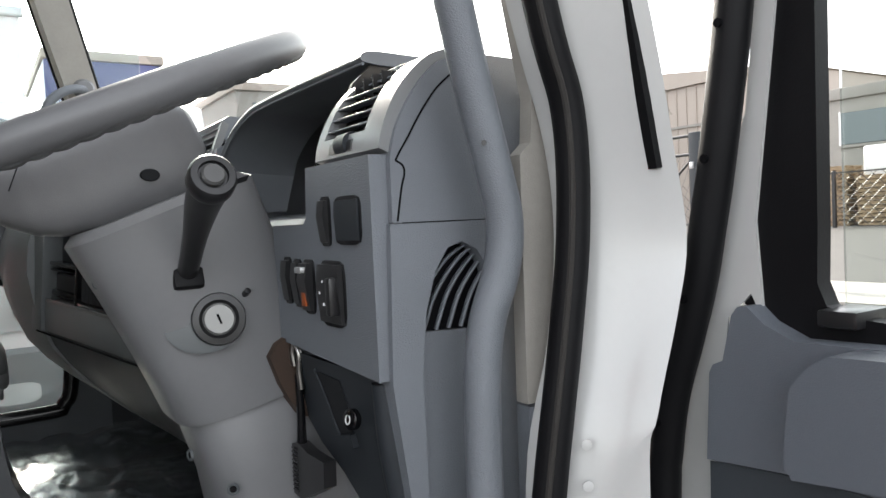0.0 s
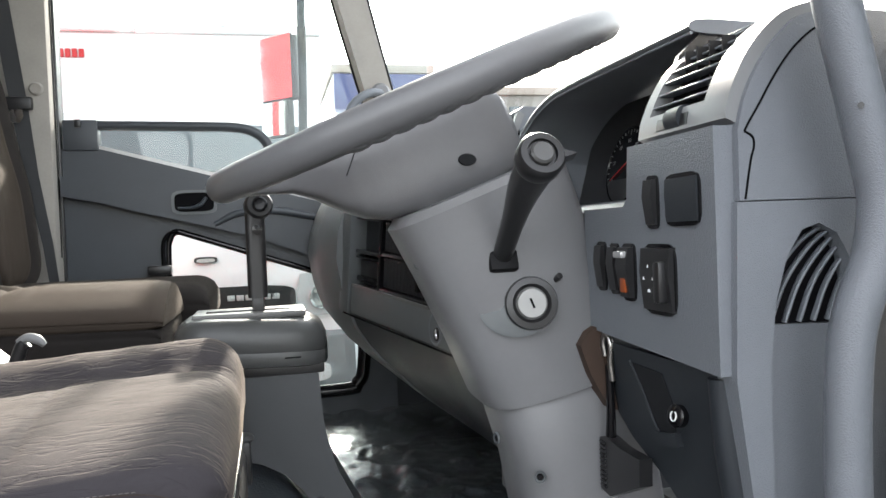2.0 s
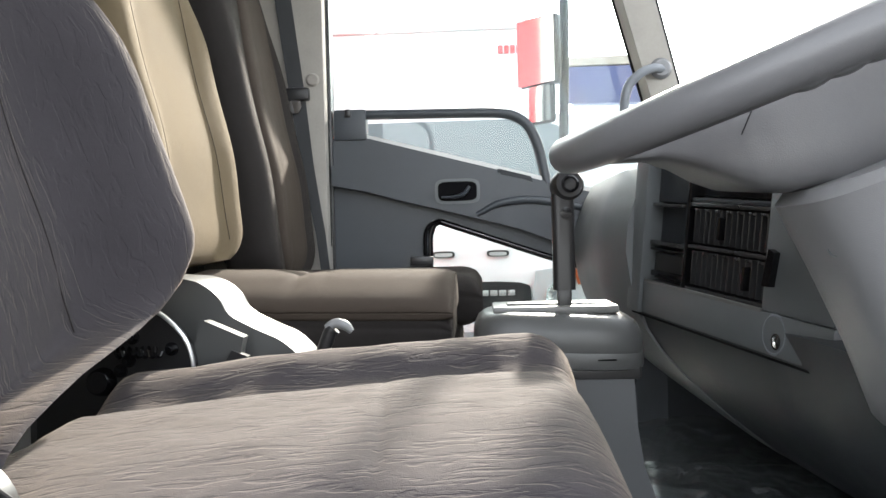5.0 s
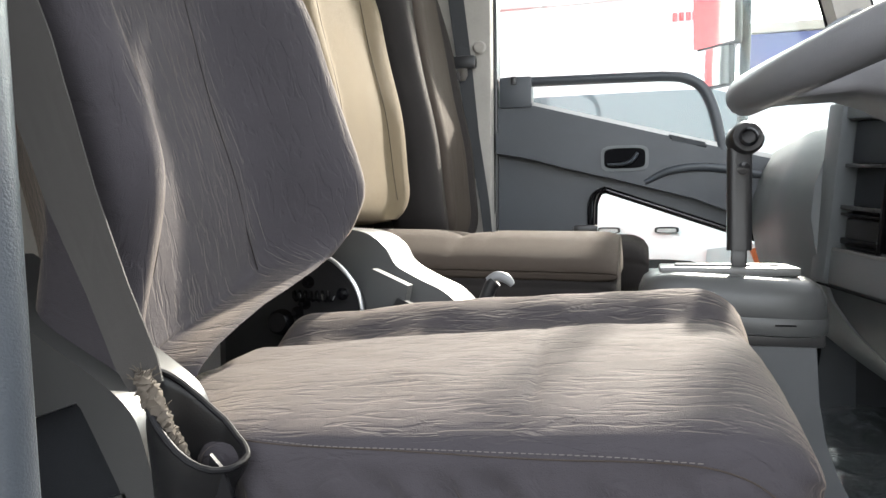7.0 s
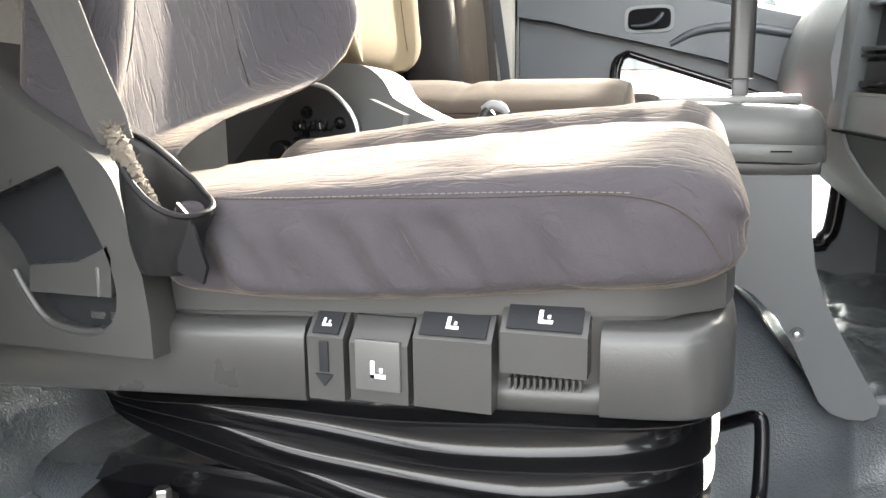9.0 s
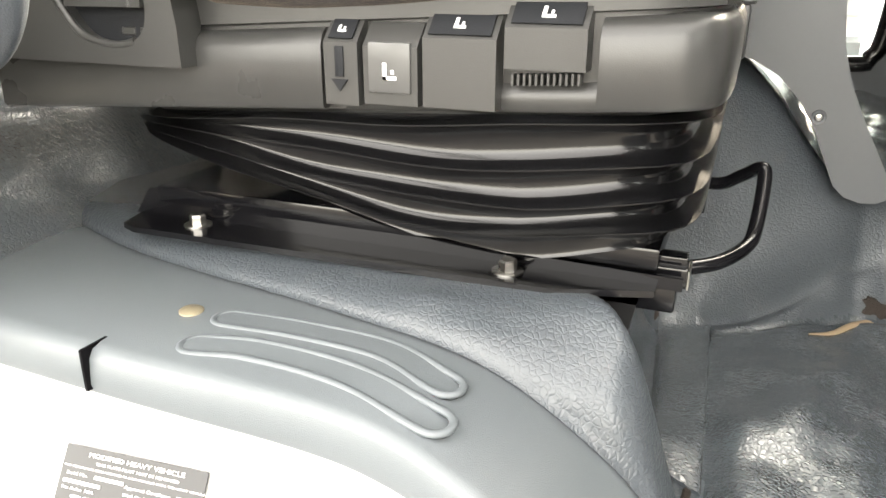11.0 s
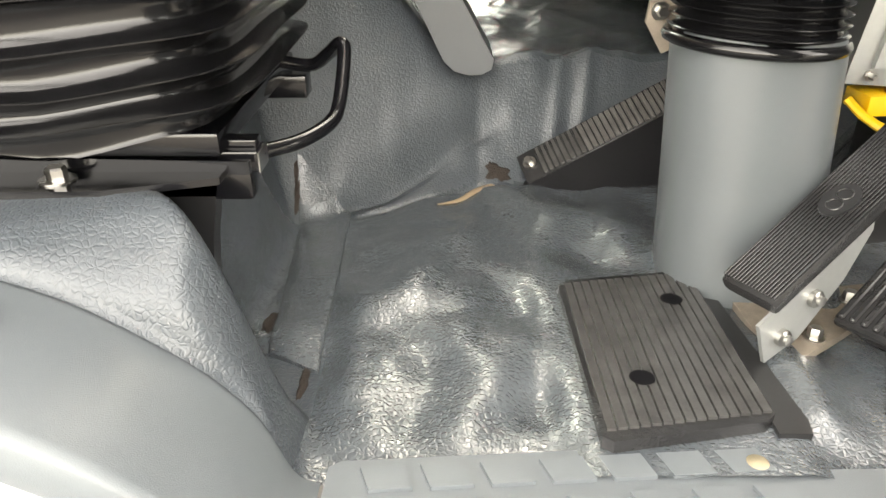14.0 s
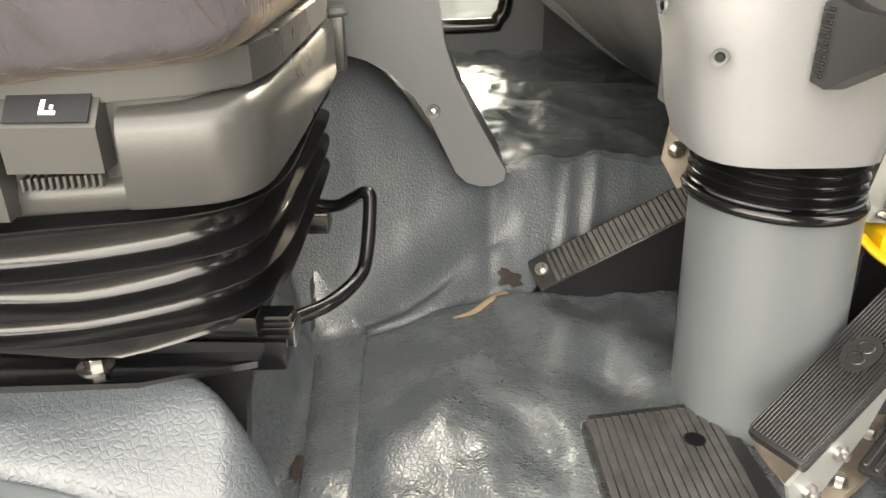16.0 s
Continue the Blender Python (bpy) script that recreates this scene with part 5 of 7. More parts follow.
for at_, nm in (((0.393, 1.155, 0.806), (-0.9, -0.5, 0)), ((0.545, 1.120, 0.505), (-0.5, -1, 0)), ((0.505, 1.19, 0.545), (-1, -0.2, 0))):
    part("screw_well", lathe([(0.001, -0.003), (0.006, -0.003), (0.0065, 0.0006), (0.008, 0.0008), (0.009, -0.002)], 20, facing(at_, nm)), "tube_grey", col)
    part("screw", lathe([(0.001, -0.002), (0.005, -0.002), (0.004, 0.000), (0.001, 0.0)], 14, facing(at_, nm)), "black_gloss", col)
part("hub_hole", lathe([(0.001, 0.001), (0.0085, 0.001), (0.0095, -0.002)], 20, facing(tuple(WM @ Vector((0.012, -0.1212, -0.097))), tuple(-E2)) @ Matrix.Diagonal((1.4, 0.9, 1, 1))), "recess", hub)
st = thing("control_stalk", "black plastic control stalk with a rotary end", "stalk", (0.5, 1.12, 0.81))
part("boot", box(-0.02, 0.02, -0.02, 0.02, -0.01, 0.012, 0.006, m=facing((0.497, 1.105, 0.81), (0, -1, 0.4))), "rubber", st)
part("arm", tube([(0.497, 1.105, 0.81), (0.494, 1.04, 0.86), (0.490, 0.985, 0.895), (0.487, 0.93, 0.92)], [0.013, 0.015, 0.020, 0.024], 16, 4), "black", st)
part("end_knob", lathe([(0.001, -0.01), (0.024, -0.01), (0.027, -0.002), (0.027, 0.014), (0.024, 0.018), (0.017, 0.0185), (0.016, 0.014), (0.001, 0.014)], 28, facing((0.487, 0.928, 0.922), (-0.05, -1, 0.4))), "black", st)
part("end_button", lathe([(0.001, 0.022), (0.011, 0.0215), (0.0135, 0.019), (0.0135, 0.012), (0.001, 0.012)], 24, facing((0.487, 0.928, 0.922), (-0.05, -1, 0.4))), "key_grey", st, "satin grey end button")
part("end_tab", prism([(0.018, -0.007), (0.040, 0.0), (0.018, 0.007)], "z", 0.0, 0.016, 0.002, m=facing((0.487, 0.928, 0.922), (-0.05, -1, 0.4))), "black", st)

# ---------------------------------------------------------------- dashboard
dash = thing("dashboard", "grey moulded dashboard with instrument hood and switch panel", "dashboard", (0.8, 1.6, 0.4))
# pod at the driver's door side: core blackened as shade, two skins with a joint between them
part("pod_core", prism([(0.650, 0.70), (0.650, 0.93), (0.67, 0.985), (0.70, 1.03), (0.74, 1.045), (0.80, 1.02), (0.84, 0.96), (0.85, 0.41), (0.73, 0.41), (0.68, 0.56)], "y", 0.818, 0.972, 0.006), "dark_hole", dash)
part("upper_cheek", prism([(0.643, 0.8665)] + smooth_outline([(0.643, 0.935), (0.653, 0.970), (0.672, 1.004), (0.698, 1.034), (0.724, 1.050), (0.768, 1.050), (0.808, 1.024), (0.838, 0.985), (0.850, 0.945)]) + [(0.852, 0.8665)], "y", 0.797, 0.822, 0.007, 3), "dash", dash, smooth=30)
part("cheek_seam", tube([(x, 0.7968, z) for x, z in ((0.650, 0.934), (0.656, 0.944), (0.667, 0.960), (0.685, 0.988), (0.705, 1.013), (0.726, 1.031), (0.742, 1.040))], 0.0012, 6, 5), "dark_hole", dash)
part("cheek_seam", tube([(x, 0.7968, z) for x, z in ((0.650, 0.934), (0.659, 0.928), (0.660, 0.918), (0.656, 0.905), (0.649, 0.868))], 0.0012, 6, 5), "dark_hole", dash)
part("lower_cheek", prism([(0.640, 0.8652), (0.852, 0.8652), (0.856, 0.40), (0.772, 0.40), (0.772, 0.770), (0.766, 0.808), (0.752, 0.832), (0.732, 0.842), (0.712, 0.836), (0.694, 0.810), (0.680, 0.765), (0.672, 0.700), (0.672, 0.40), (0.658, 0.40), (0.650, 0.56), (0.634, 0.690)], "y", 0.797, 0.830, 0.006, 2), "dash", dash)
part("channel", prism([(0.668, 0.40), (0.668, 0.742), (0.775, 0.738), (0.775, 0.40)], "y", 0.812, 0.83, 0.004), "dash", dash)
# black sheet stands for the shade behind the slats
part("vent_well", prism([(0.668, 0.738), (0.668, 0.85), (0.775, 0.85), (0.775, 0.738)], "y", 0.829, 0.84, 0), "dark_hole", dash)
for i in range(6):
    x0 = 0.668 + i * 0.017
    part("vent_slat", tube([(x0, 0.815, 0.742), (x0 + 0.018, 0.813, 0.785), (x0 + 0.050, 0.812, 0.822), (x0 + 0.085, 0.812, 0.842)], 0.0045, 8, 6, flat=0.5), "dash", dash)
part("pod_top", prism([(0.70, 1.040), (0.735, 1.056), (0.79, 1.062), (0.86, 1.06), (1.03, 1.02), (1.05, 0.93), (0.72, 0.93)], "y", 0.815, 0.975, 0.01, 3), "dash", dash)
# air vent on the pod's rear face
FACE = [(0.634, 0.948), (0.637, 0.965), (0.647, 0.990), (0.662, 1.016), (0.682, 1.038), (0.706, 1.055), (0.735, 1.064)]
FACE = [(p.x, p.y) for p in curve([(a, b, 0) for a, b in FACE], 5)]


def face_at(s):
    k = s * (len(FACE) - 1)
    i = min(int(k), len(FACE) - 2)
    f = k - i
    return (FACE[i][0] + (FACE[i + 1][0] - FACE[i][0]) * f, FACE[i][1] + (FACE[i + 1][1] - FACE[i][1]) * f)


def face_strip(s0, s1, y0, y1, depth, inset=0.0, bevel=0.003):
    ss = [s0 + (s1 - s0) * i / 16 for i in range(17)]
    outer = [(face_at(s)[0] + inset, face_at(s)[1]) for s in ss]
    inner = [(face_at(s)[0] + depth, face_at(s)[1] - depth * 0.45) for s in ss]
    return prism(outer + inner[::-1], "y", y0, y1, bevel, 2)


part("vent_frame", face_strip(0, 1, 0.958, 0.978, 0.03), "bezel", dash, "satin vent frame")
part("vent_frame", face_strip(0, 1, 0.803, 0.846, 0.03, bevel=0.008), "bezel", dash, "satin vent frame")
part("vent_frame", face_strip(0, 0.22, 0.84, 0.962, 0.03), "bezel", dash, "satin vent frame")
part("vent_frame", face_strip(0.90, 1.0, 0.84, 0.962, 0.03), "bezel", dash, "satin vent frame")
# shade inside the vent, put in as a blackened strip
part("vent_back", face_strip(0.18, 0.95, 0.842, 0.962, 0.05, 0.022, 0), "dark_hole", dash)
for i in range(7):
    x, z = face_at(0.285 + i * 0.094)
    part("vent_slat", box(x + 0.001, x + 0.020, 0.845, 0.960, z - 0.0011, z + 0.0011, 0.0005, 1), "dash", dash)
for i in range(4):
    x, z = face_at(0.5)
    part("vent_vane", box(x + 0.014, x + 0.03, 0.865 + i * 0.024, 0.867 + i * 0.024, z - 0.035, z + 0.03, 0), "black", dash)
part("thumb_slot", face_strip(0.05, 0.17, 0.872, 0.935, 0.02, -0.001, 0.001), "black", dash)
part("thumbwheel", lathe([(0.001, -0.014), (0.014, -0.014), (0.014, 0.014), (0.001, 0.014)], 20, facing((0.644, 0.90, 0.962), (0, 1, 0))), "dash_dark", dash)
# switch panel
part("switch_panel", prism([(1.115, 0.870), (1.115, 0.708), (0.806, 0.694), (0.806, 0.941), (0.984, 0.941), (0.990, 0.878), (1.0, 0.870)], "x", 0.622, 0.66, 0.009, 3), "dash", dash)
for n_, y0, y1, z0, z1, dep in (("blank", 0.832, 0.893, 0.847, 0.897, 0.003), ("rocker", 0.914, 0.934, 0.845, 0.899, 0.008), ("rocker", 1.050, 1.070, 0.766, 0.824, 0.008), ("rocker", 1.014, 1.033, 0.764, 0.822, 0.008), ("rocker", 0.972, 0.999, 0.758, 0.822, 0.012), ("mirror_switch", 0.882, 0.945, 0.748, 0.822, 0.008)):
    fr_ = part("switch_frame", prism(rounded((y0 + y1) / 2, (z0 + z1) / 2, (y1 - y0) / 2 + 0.003, (z1 - z0) / 2 + 0.003, 6, 28), "x", 0.6195, 0.630, 0.002), "black_gloss", dash)
    part(n_, prism([(0.63, z0), (0.620 - dep * 0.45, z0 + 0.002), (0.620 - dep, z0 + (z1 - z0) * 0.62), (0.620 - dep * 0.7, z1 - 0.002), (0.63, z1)], "y", y0, y1, 0.003, 2), "black" if n_ != "blank" else "dash_dark", fr_)
    if (y0, z0) == (0.972, 0.758):
        part("lamp_mark", box(0.6105, 0.616, y0 + 0.007, y1 - 0.007, z0 + 0.008, z0 + 0.026, 0.001), "orange", fr_)
        part("cap", box(0.604, 0.618, y0 + 0.003, y1 - 0.003, z1 - 0.014, z1 - 0.006, 0.002), "silver", fr_)
    if n_ == "mirror_switch":
        for dy, dz in ((0.044, 0.052), (0.044, 0.024), (0.054, 0.038), (0.034, 0.038)):
            part("arrow_mark", prism([(y0 + dy - 0.0018, z0 + dz - 0.0018), (y0 + dy + 0.0018, z0 + dz - 0.0018), (y0 + dy, z0 + dz + 0.0018)], "x", 0.6120, 0.6150, 0), "icon", fr_)
        part("thumb", box(0.604, 0.618, y0 + 0.006, y0 + 0.020, z0 + 0.012, z0 + 0.058, 0.004), "black", fr_)
# dark knee panel under the switches: curved inner edge, a pull recess and a headlamp knob
LEAN = Matrix(((1, 0, -0.16, 0.692 * 0.16), (0, 1, 0, 0), (0, 0, 1, 0), (0, 0, 0, 1)))
part("lower_panel", prism([(1.13, 0.692), (1.122, 0.65), (1.10, 0.605), (1.055, 0.566), (0.995, 0.538), (0.95, 0.505), (0.92, 0.465), (0.90, 0.40), (0.832, 0.40), (0.832, 0.692)], "x", 0.634, 0.80, 0.008, 3, m=LEAN), "dash_dark", dash, "dark slate knee panel")
part("corner_roll", tube([(0.640, 0.832, 0.688), (0.648, 0.830, 0.60), (0.668, 0.828, 0.50), (0.70, 0.826, 0.40)], [0.014, 0.016, 0.017, 0.017], 12, 6), "dash_dark", dash)
# dark plate on the panel stands for the shaded hollow
rc_ = part("recess", prism([(1.020, 0.674), (0.945, 0.672), (0.932, 0.640), (0.938, 0.592), (0.962, 0.582), (0.985, 0.604)], "x", 0.6325, 0.66, 0.002, 2, m=LEAN), "recess", dash, "pull recess, drawn as a plate darkened for shade")
part("recess_ledge", prism([(0.980, 0.594), (0.962, 0.580), (0.925, 0.590), (0.928, 0.606), (0.962, 0.598)], "x", 0.626, 0.65, 0.004, 2, m=LEAN), "dash_dark", rc_)
part("recess_rim", tube([LEAN @ Vector((0.6335, y, z)) for y, z in ((1.022, 0.676), (1.000, 0.640), (0.984, 0.604), (0.964, 0.582))], 0.003, 8, 4), "dash_dark", rc_)
kb = part("symbol_knob", lathe([(0.001, 0.006), (0.010, 0.006), (0.013, 0.004), (0.013, -0.004), (0.001, -0.004)], 20, facing((0.636, 0.912, 0.630), (-1, -0.25, 0.15))), "black_gloss", dash)
part("knob_mark", tube([facing((0.6295, 0.9105, 0.631), (-1, -0.25, 0.15)) @ Vector((0.0042 * math.sin(a), 0.0055 * math.cos(a), 0)) for a in (0.5, 1.2, 2.0, 2.8, 3.5, 4.3, 5.1, 5.8)], 0.0009, 6, 2), "icon", kb)
part("gap_board", prism([(0.598, 0.687), (0.609, 0.704), (0.627, 0.714), (0.640, 0.700), (0.642, 0.655), (0.650, 0.63), (0.657, 0.594), (0.640, 0.598), (0.626, 0.62), (0.612, 0.647)], "y", 1.088, 1.125, 0.002), "leather_brown", dash, "brown fibre board in the gap beside the column")
# pull handle hanging below the panel
ph = thing("release_handle", "black ribbed release handle hanging under the dash", "handle", (0.6, 1.05, 0.6))
part("eye", tube([(0.632, 1.085, 0.672), (0.630, 1.086, 0.692), (0.632, 1.080, 0.702), (0.634, 1.072, 0.690), (0.634, 1.074, 0.664), (0.636, 1.074, 0.640)], 0.0045, 10, 6), "steel", ph)
part("rod", tube([(0.634, 1.080, 0.660), (0.636, 1.082, 0.60), (0.638, 1.090, 0.548)], [0.005, 0.006, 0.008], 10, 6), "black_gloss", ph)
part("grip", prism([(1.108, 0.556), (1.09, 0.562), (1.05, 0.556), (0.995, 0.556), (0.997, 0.521), (1.08, 0.482), (1.109, 0.484)], "x", 0.630, 0.648, 0.006, 2), "black", ph)
for i in range(11):
    u = i / 10
    part("grip_rib", box(0.6275, 0.634, 1.088, 1.106, 0.490 + 0.060 * u, 0.4935 + 0.060 * u, 0.0012, 1), "black_gloss", ph)

# instrument binnacle
LIP = curve([(0.700, 0.968, 1.084), (0.705, 1.10, 1.088), (0.708, 1.25, 1.091), (0.709, 1.38, 1.091), (0.704, 1.45, 1.084), (0.695, 1.515, 1.060), (0.684, 1.562, 1.020), (0.675, 1.588, 0.97), (0.668, 1.597, 0.91), (0.664, 1.598, 0.86)], 5)
hr, hl2 = [], []
for i, p in enumerate(LIP):
    d_ = LIP[min(i + 1, len(LIP) - 1)] - LIP[max(i - 1, 0)]
    o = Vector((0, -d_.z, d_.y)).normalized()                     # outwards, over the hood
    hr.append([p + Vector((x, 0, 0)) + o * k for x, k in ((0.0, 0.0), (0.002, 0.005), (0.010, 0.009), (0.03, 0.010), (0.20, 0.004), (0.20, -0.012), (0.03, -0.008), (0.010, -0.006), (0.003, -0.004))])
    hl2.append(p + Vector((0.004, 0, 0)) - o * 0.0075)
part("hood", loft(hr), "dash", dash, smooth=50)
part("hood_bead", tube(hl2, 0.0022, 8), "dash", dash, smooth=80)
part("dial_panel", prism([(0.80, 0.86), (0.86, 1.075), (0.87, 1.075), (0.83, 0.86)], "y", 0.975, 1.56, 0.0), "black", dash, "black dial panel")
part("cluster_floor", prism([(0.648, 0.868), (0.660, 0.878), (0.85, 0.896), (0.85, 0.86), (0.648, 0.845)], "y", 0.985, 1.56, 0.004), "dash", dash)
part("cluster_wall", prism([(0.655, 0.87), (0.66, 0.96), (0.69, 1.05), (0.72, 1.078), (0.86, 1.078), (0.86, 0.87)], "y", 0.974, 0.982, 0.002), "black", dash)


def dial(cy, cz, r):
    m = facing((0.812 + (cz - 0.90) * 0.27, cy, cz), (-1, 0, 0.25))
    d = part("dial", lathe([(0.001, 0), (r, 0), (r, 0.002), (r - 0.003, 0.003), (r - 0.004, 0.001), (0.001, 0.001)], 40, m), "black_gloss", dash)
    bs = []
    for i in range(25):
        a = radians(-120 + 240 * i / 24)
        l = 0.010 if i % 4 == 0 else 0.005
        bs.append(box(-0.0007, 0.0007, r - 0.006 - l, r - 0.006, 0.0015, 0.0025, 0, m=m @ Matrix.Rotation(-a, 4, "Z")))
    part("scale", joined(*bs), "bumper", d)
    part("needle", box(-0.001, 0.001, -0.012, r - 0.018, 0.003, 0.0042, 0, m=m @ Matrix.Rotation(radians(118), 4, "Z")), "red", d)
    for i, txt in enumerate(("0", "20", "40", "60", "80", "100", "120")):
        a = radians(-120 + 40 * i)
        lettering(txt, 0.011, (r - 0.026) * math.sin(a) - 0.006, (r - 0.026) * math.cos(a) - 0.004, d, "bumper", m=m, lift=0.002)
    return d


dial(1.215, 0.955, 0.072)
dial(1.385, 0.955, 0.072)
for i in range(4):
    part("gauge_mark", box(0.812, 0.816, 1.06 + i * 0.018, 1.07 + i * 0.018, 0.925, 0.931, 0, m=Matrix.Translation((0.004, 0, 0))), "icon" if i % 2 else "red", dash)
# far vent beside the binnacle and the dash top
part("dash_top", prism([(0.68, 1.03), (0.73, 1.052), (0.86, 1.050), (1.06, 1.01), (1.24, 0.97), (1.24, 0.90), (0.66, 0.90)], "y", 1.575, 2.72, 0.015, 3), "dash", dash)
part("vent_hood", prism([(0.700, 1.090), (0.716, 1.100), (0.80, 1.094), (0.98, 1.05), (0.98, 0.95), (0.72, 0.95)], "y", 1.606, 2.02, 0.006, 3), "dash", dash)
part("vent_frame", prism([(0.655, 0.97), (0.665, 0.965), (0.715, 1.082), (0.702, 1.090)], "y", 1.600, 1.616, 0.003), "bezel", dash)
# far vent's inner shade as a black sheet
part("vent_back", prism([(0.685, 0.98), (0.715, 1.08), (0.73, 1.08), (0.70, 0.98)], "y", 1.61, 2.0, 0), "dark_hole", dash)
for i in range(7):
    part("vent_slat", box(0.655 + i * 0.0075, 0.720, 1.612, 1.99, 0.985 + i * 0.0150, 0.9885 + i * 0.0150, 0.001, 1), "dash", dash)
# lane of trim along the windscreen foot
part("demister_strip", box(1.02, 1.06, 0.85, 2.70, 1.022, 1.030, 0.003), "black", dash)

# centre stack, turned to the driver
SX = Vector((0.12, -0.37, -0.036)).normalized()
SZ = SX.cross(Vector((0.06, 0.0, 1.0))).normalized()
SY_ = SZ.cross(SX)
SM = Matrix(((SX.x, SY_.x, SZ.x, 0.402), (SX.y, SY_.y, SZ.y, 2.071), (SX.z, SY_.z, SZ.z, 0.724), (0, 0, 0, 1))) @ Matrix.Diagonal((0.83, 1, 1, 1))


def st_part(name, a0, a1, b0, b1, c0, c1, mat, bevel=0.003, parent=None, label=""):
    return part(name, box(a0, a1, b0, b1, c0, c1, bevel, 2, SM), mat, parent or dash, label)


st_part("stack_shell", -0.03, 0.66, -0.02, 0.30, -0.16, -0.030, "dash_dark", 0.004)
for a0, a1, b0, b1 in ((-0.065, 0.0, -0.075, 0.30), (0.0, 0.68, -0.075, 0.0), (0.475, 0.68, 0.0, 0.30), (0.0, 0.68, 0.265, 0.30)):
    st_part("stack_frame", a0, a1, b0, b1, -0.05, 0.016 if a0 < 0 else 0.008, "dash_mid", 0.008)
st_part("chrome_strip", 0.005, 0.475, -0.004, 0.003, 0.0, 0.008, "console_pale", 0.002)
st_part("pocket_panel", 0.008, 0.168, 0.178, 0.262, -0.03, -0.012, "dash_dark", 0.004)
st_part("pocket_ledge", 0.008, 0.168, 0.168, 0.176, -0.03, 0.002, "vane", 0.002)
st_part("pocket_ledge", 0.008, 0.168, 0.083, 0.092, -0.03, 0.002, "vane", 0.002)
st_part("pocket_ledge", 0.008, 0.168, 0.070, 0.076, -0.03, 0.000, "black_gloss", 0.002)
st_part("pocket_flap", 0.008, 0.168, 0.006, 0.066, -0.032, -0.014, "black", 0.006)
st_part("pocket_roll", 0.012, 0.160, 0.012, 0.026, -0.02, -0.002, "black_gloss", 0.005)
st_part("stack_post", 0.168, 0.182, 0.0, 0.265, -0.03, 0.003, "black_gloss", 0.003)
st_part("display", 0.184, 0.47, 0.195, 0.262, -0.03, -0.010, "black_gloss", 0.003)
st_part("display_sill", 0.184, 0.47, 0.182, 0.192, -0.03, 0.0, "dash_dark", 0.003)
# black sheet for the shade behind the stack's vanes
st_part("vent_back", 0.184, 0.47, 0.004, 0.180, -0.034, -0.026, "dark_hole", 0)
st_part("vent_rail", 0.184, 0.47, 0.088, 0.096, -0.03, 0.002, "vane", 0.002)
st_part("vent_rail", 0.184, 0.47, 0.174, 0.182, -0.03, 0.002, "vane", 0.002)
st_part("vent_rail", 0.184, 0.47, 0.002, 0.010, -0.03, 0.002, "vane", 0.002)
for r in range(2):
    for i in range(7):
        a = 0.200 + i * 0.040
        b = 0.014 + r * 0.086
        for da in (0.0, 0.020):
            st_part("vane", a + da, a + da + 0.0045, b, b + 0.070, -0.026, 0.0, "vane", 0.002)
        st_part("vane_tip", a, a + 0.0245, b + 0.064, b + 0.070, -0.02, 0.001, "vane", 0.002)
    tb = st_part("thumbwheel", 0.300 + 0.10 * (1 - r), 0.312 + 0.10 * (1 - r), 0.025 + r * 0.086, 0.070 + r * 0.086, -0.02, 0.008, "black_gloss", 0.005)
part("cigar_lighter", lathe([(0.001, 0.004), (0.010, 0.003), (0.011, 0.006), (0.014, 0.006), (0.014, 0.0), (0.001, 0.0)], 24, SM @ Matrix.Translation((0.535, -0.046, 0.006))), "chrome", dash)
part("lighter_well", lathe([(0.001, 0.0012), (0.030, 0.0012), (0.033, 0.003), (0.037, 0.0008)], 28, SM @ Matrix.Translation((0.522, -0.036, 0.006))), "dash", dash)
part("key_switch", prism([(0.0, 0.0), (0.022, 0.0), (0.030, 0.06), (0.012, 0.065)], "z", 0.0, 0.015, 0.003, m=SM @ Matrix.Translation((0.49, 0.045, 0.006))), "black_gloss", dash)
# knee panel under the stack and the grey bulge by the passenger door
LEVELS = [(1.035, 0.62, 0.10), (0.985, 0.50, 0.115), (0.93, 0.44, 0.085), (0.86, 0.42, 0.09), (0.79, 0.415, 0.095), (0.70, 0.425, 0.09), (0.655, 0.436, 0.088), (0.61, 0.45, 0.085), (0.56, 0.475, 0.072), (0.51, 0.51, 0.056), (0.46, 0.553, 0.040), (0.41, 0.60, 0.03), (0.36, 0.658, 0.025), (0.31, 0.72, 0.02), (0.275, 0.80, 0.02), (0.258, 0.88, 0.0), (0.25, 1.2, 0.0)]


def dash_section(y, b, top):
    """A cut through the lower dash: b swells it towards the seats."""
    rows = [(x0 - g * b, y, z) for z, x0, g in LEVELS if z <= top]
    return rows + [(1.2, y, top)]


part("knee_panel", loft([dash_section(y, max((0.436 - (0.405 + (2.071 - y) * 0.324)) / 0.088, -1.1), 0.66) for y in (1.33 + 0.77 * i / 24 for i in range(25))]), "dash_dark", dash, "dark slate knee panel", smooth=60)
part("end_bulge", loft([dash_section(2.10 + 0.62 * i / 20, 0.55 + 0.45 * math.sin(min(i / 6, 1.0) * math.pi / 2), 1.04) for i in range(21)]), "dash_mid", dash, smooth=60)
part("panel_joint", tube([SM @ Vector((a, -0.078, 0.010)) for a in (-0.04, 0.2, 0.45, 0.66)], 0.0022, 6, 3), "dark_hole", dash)

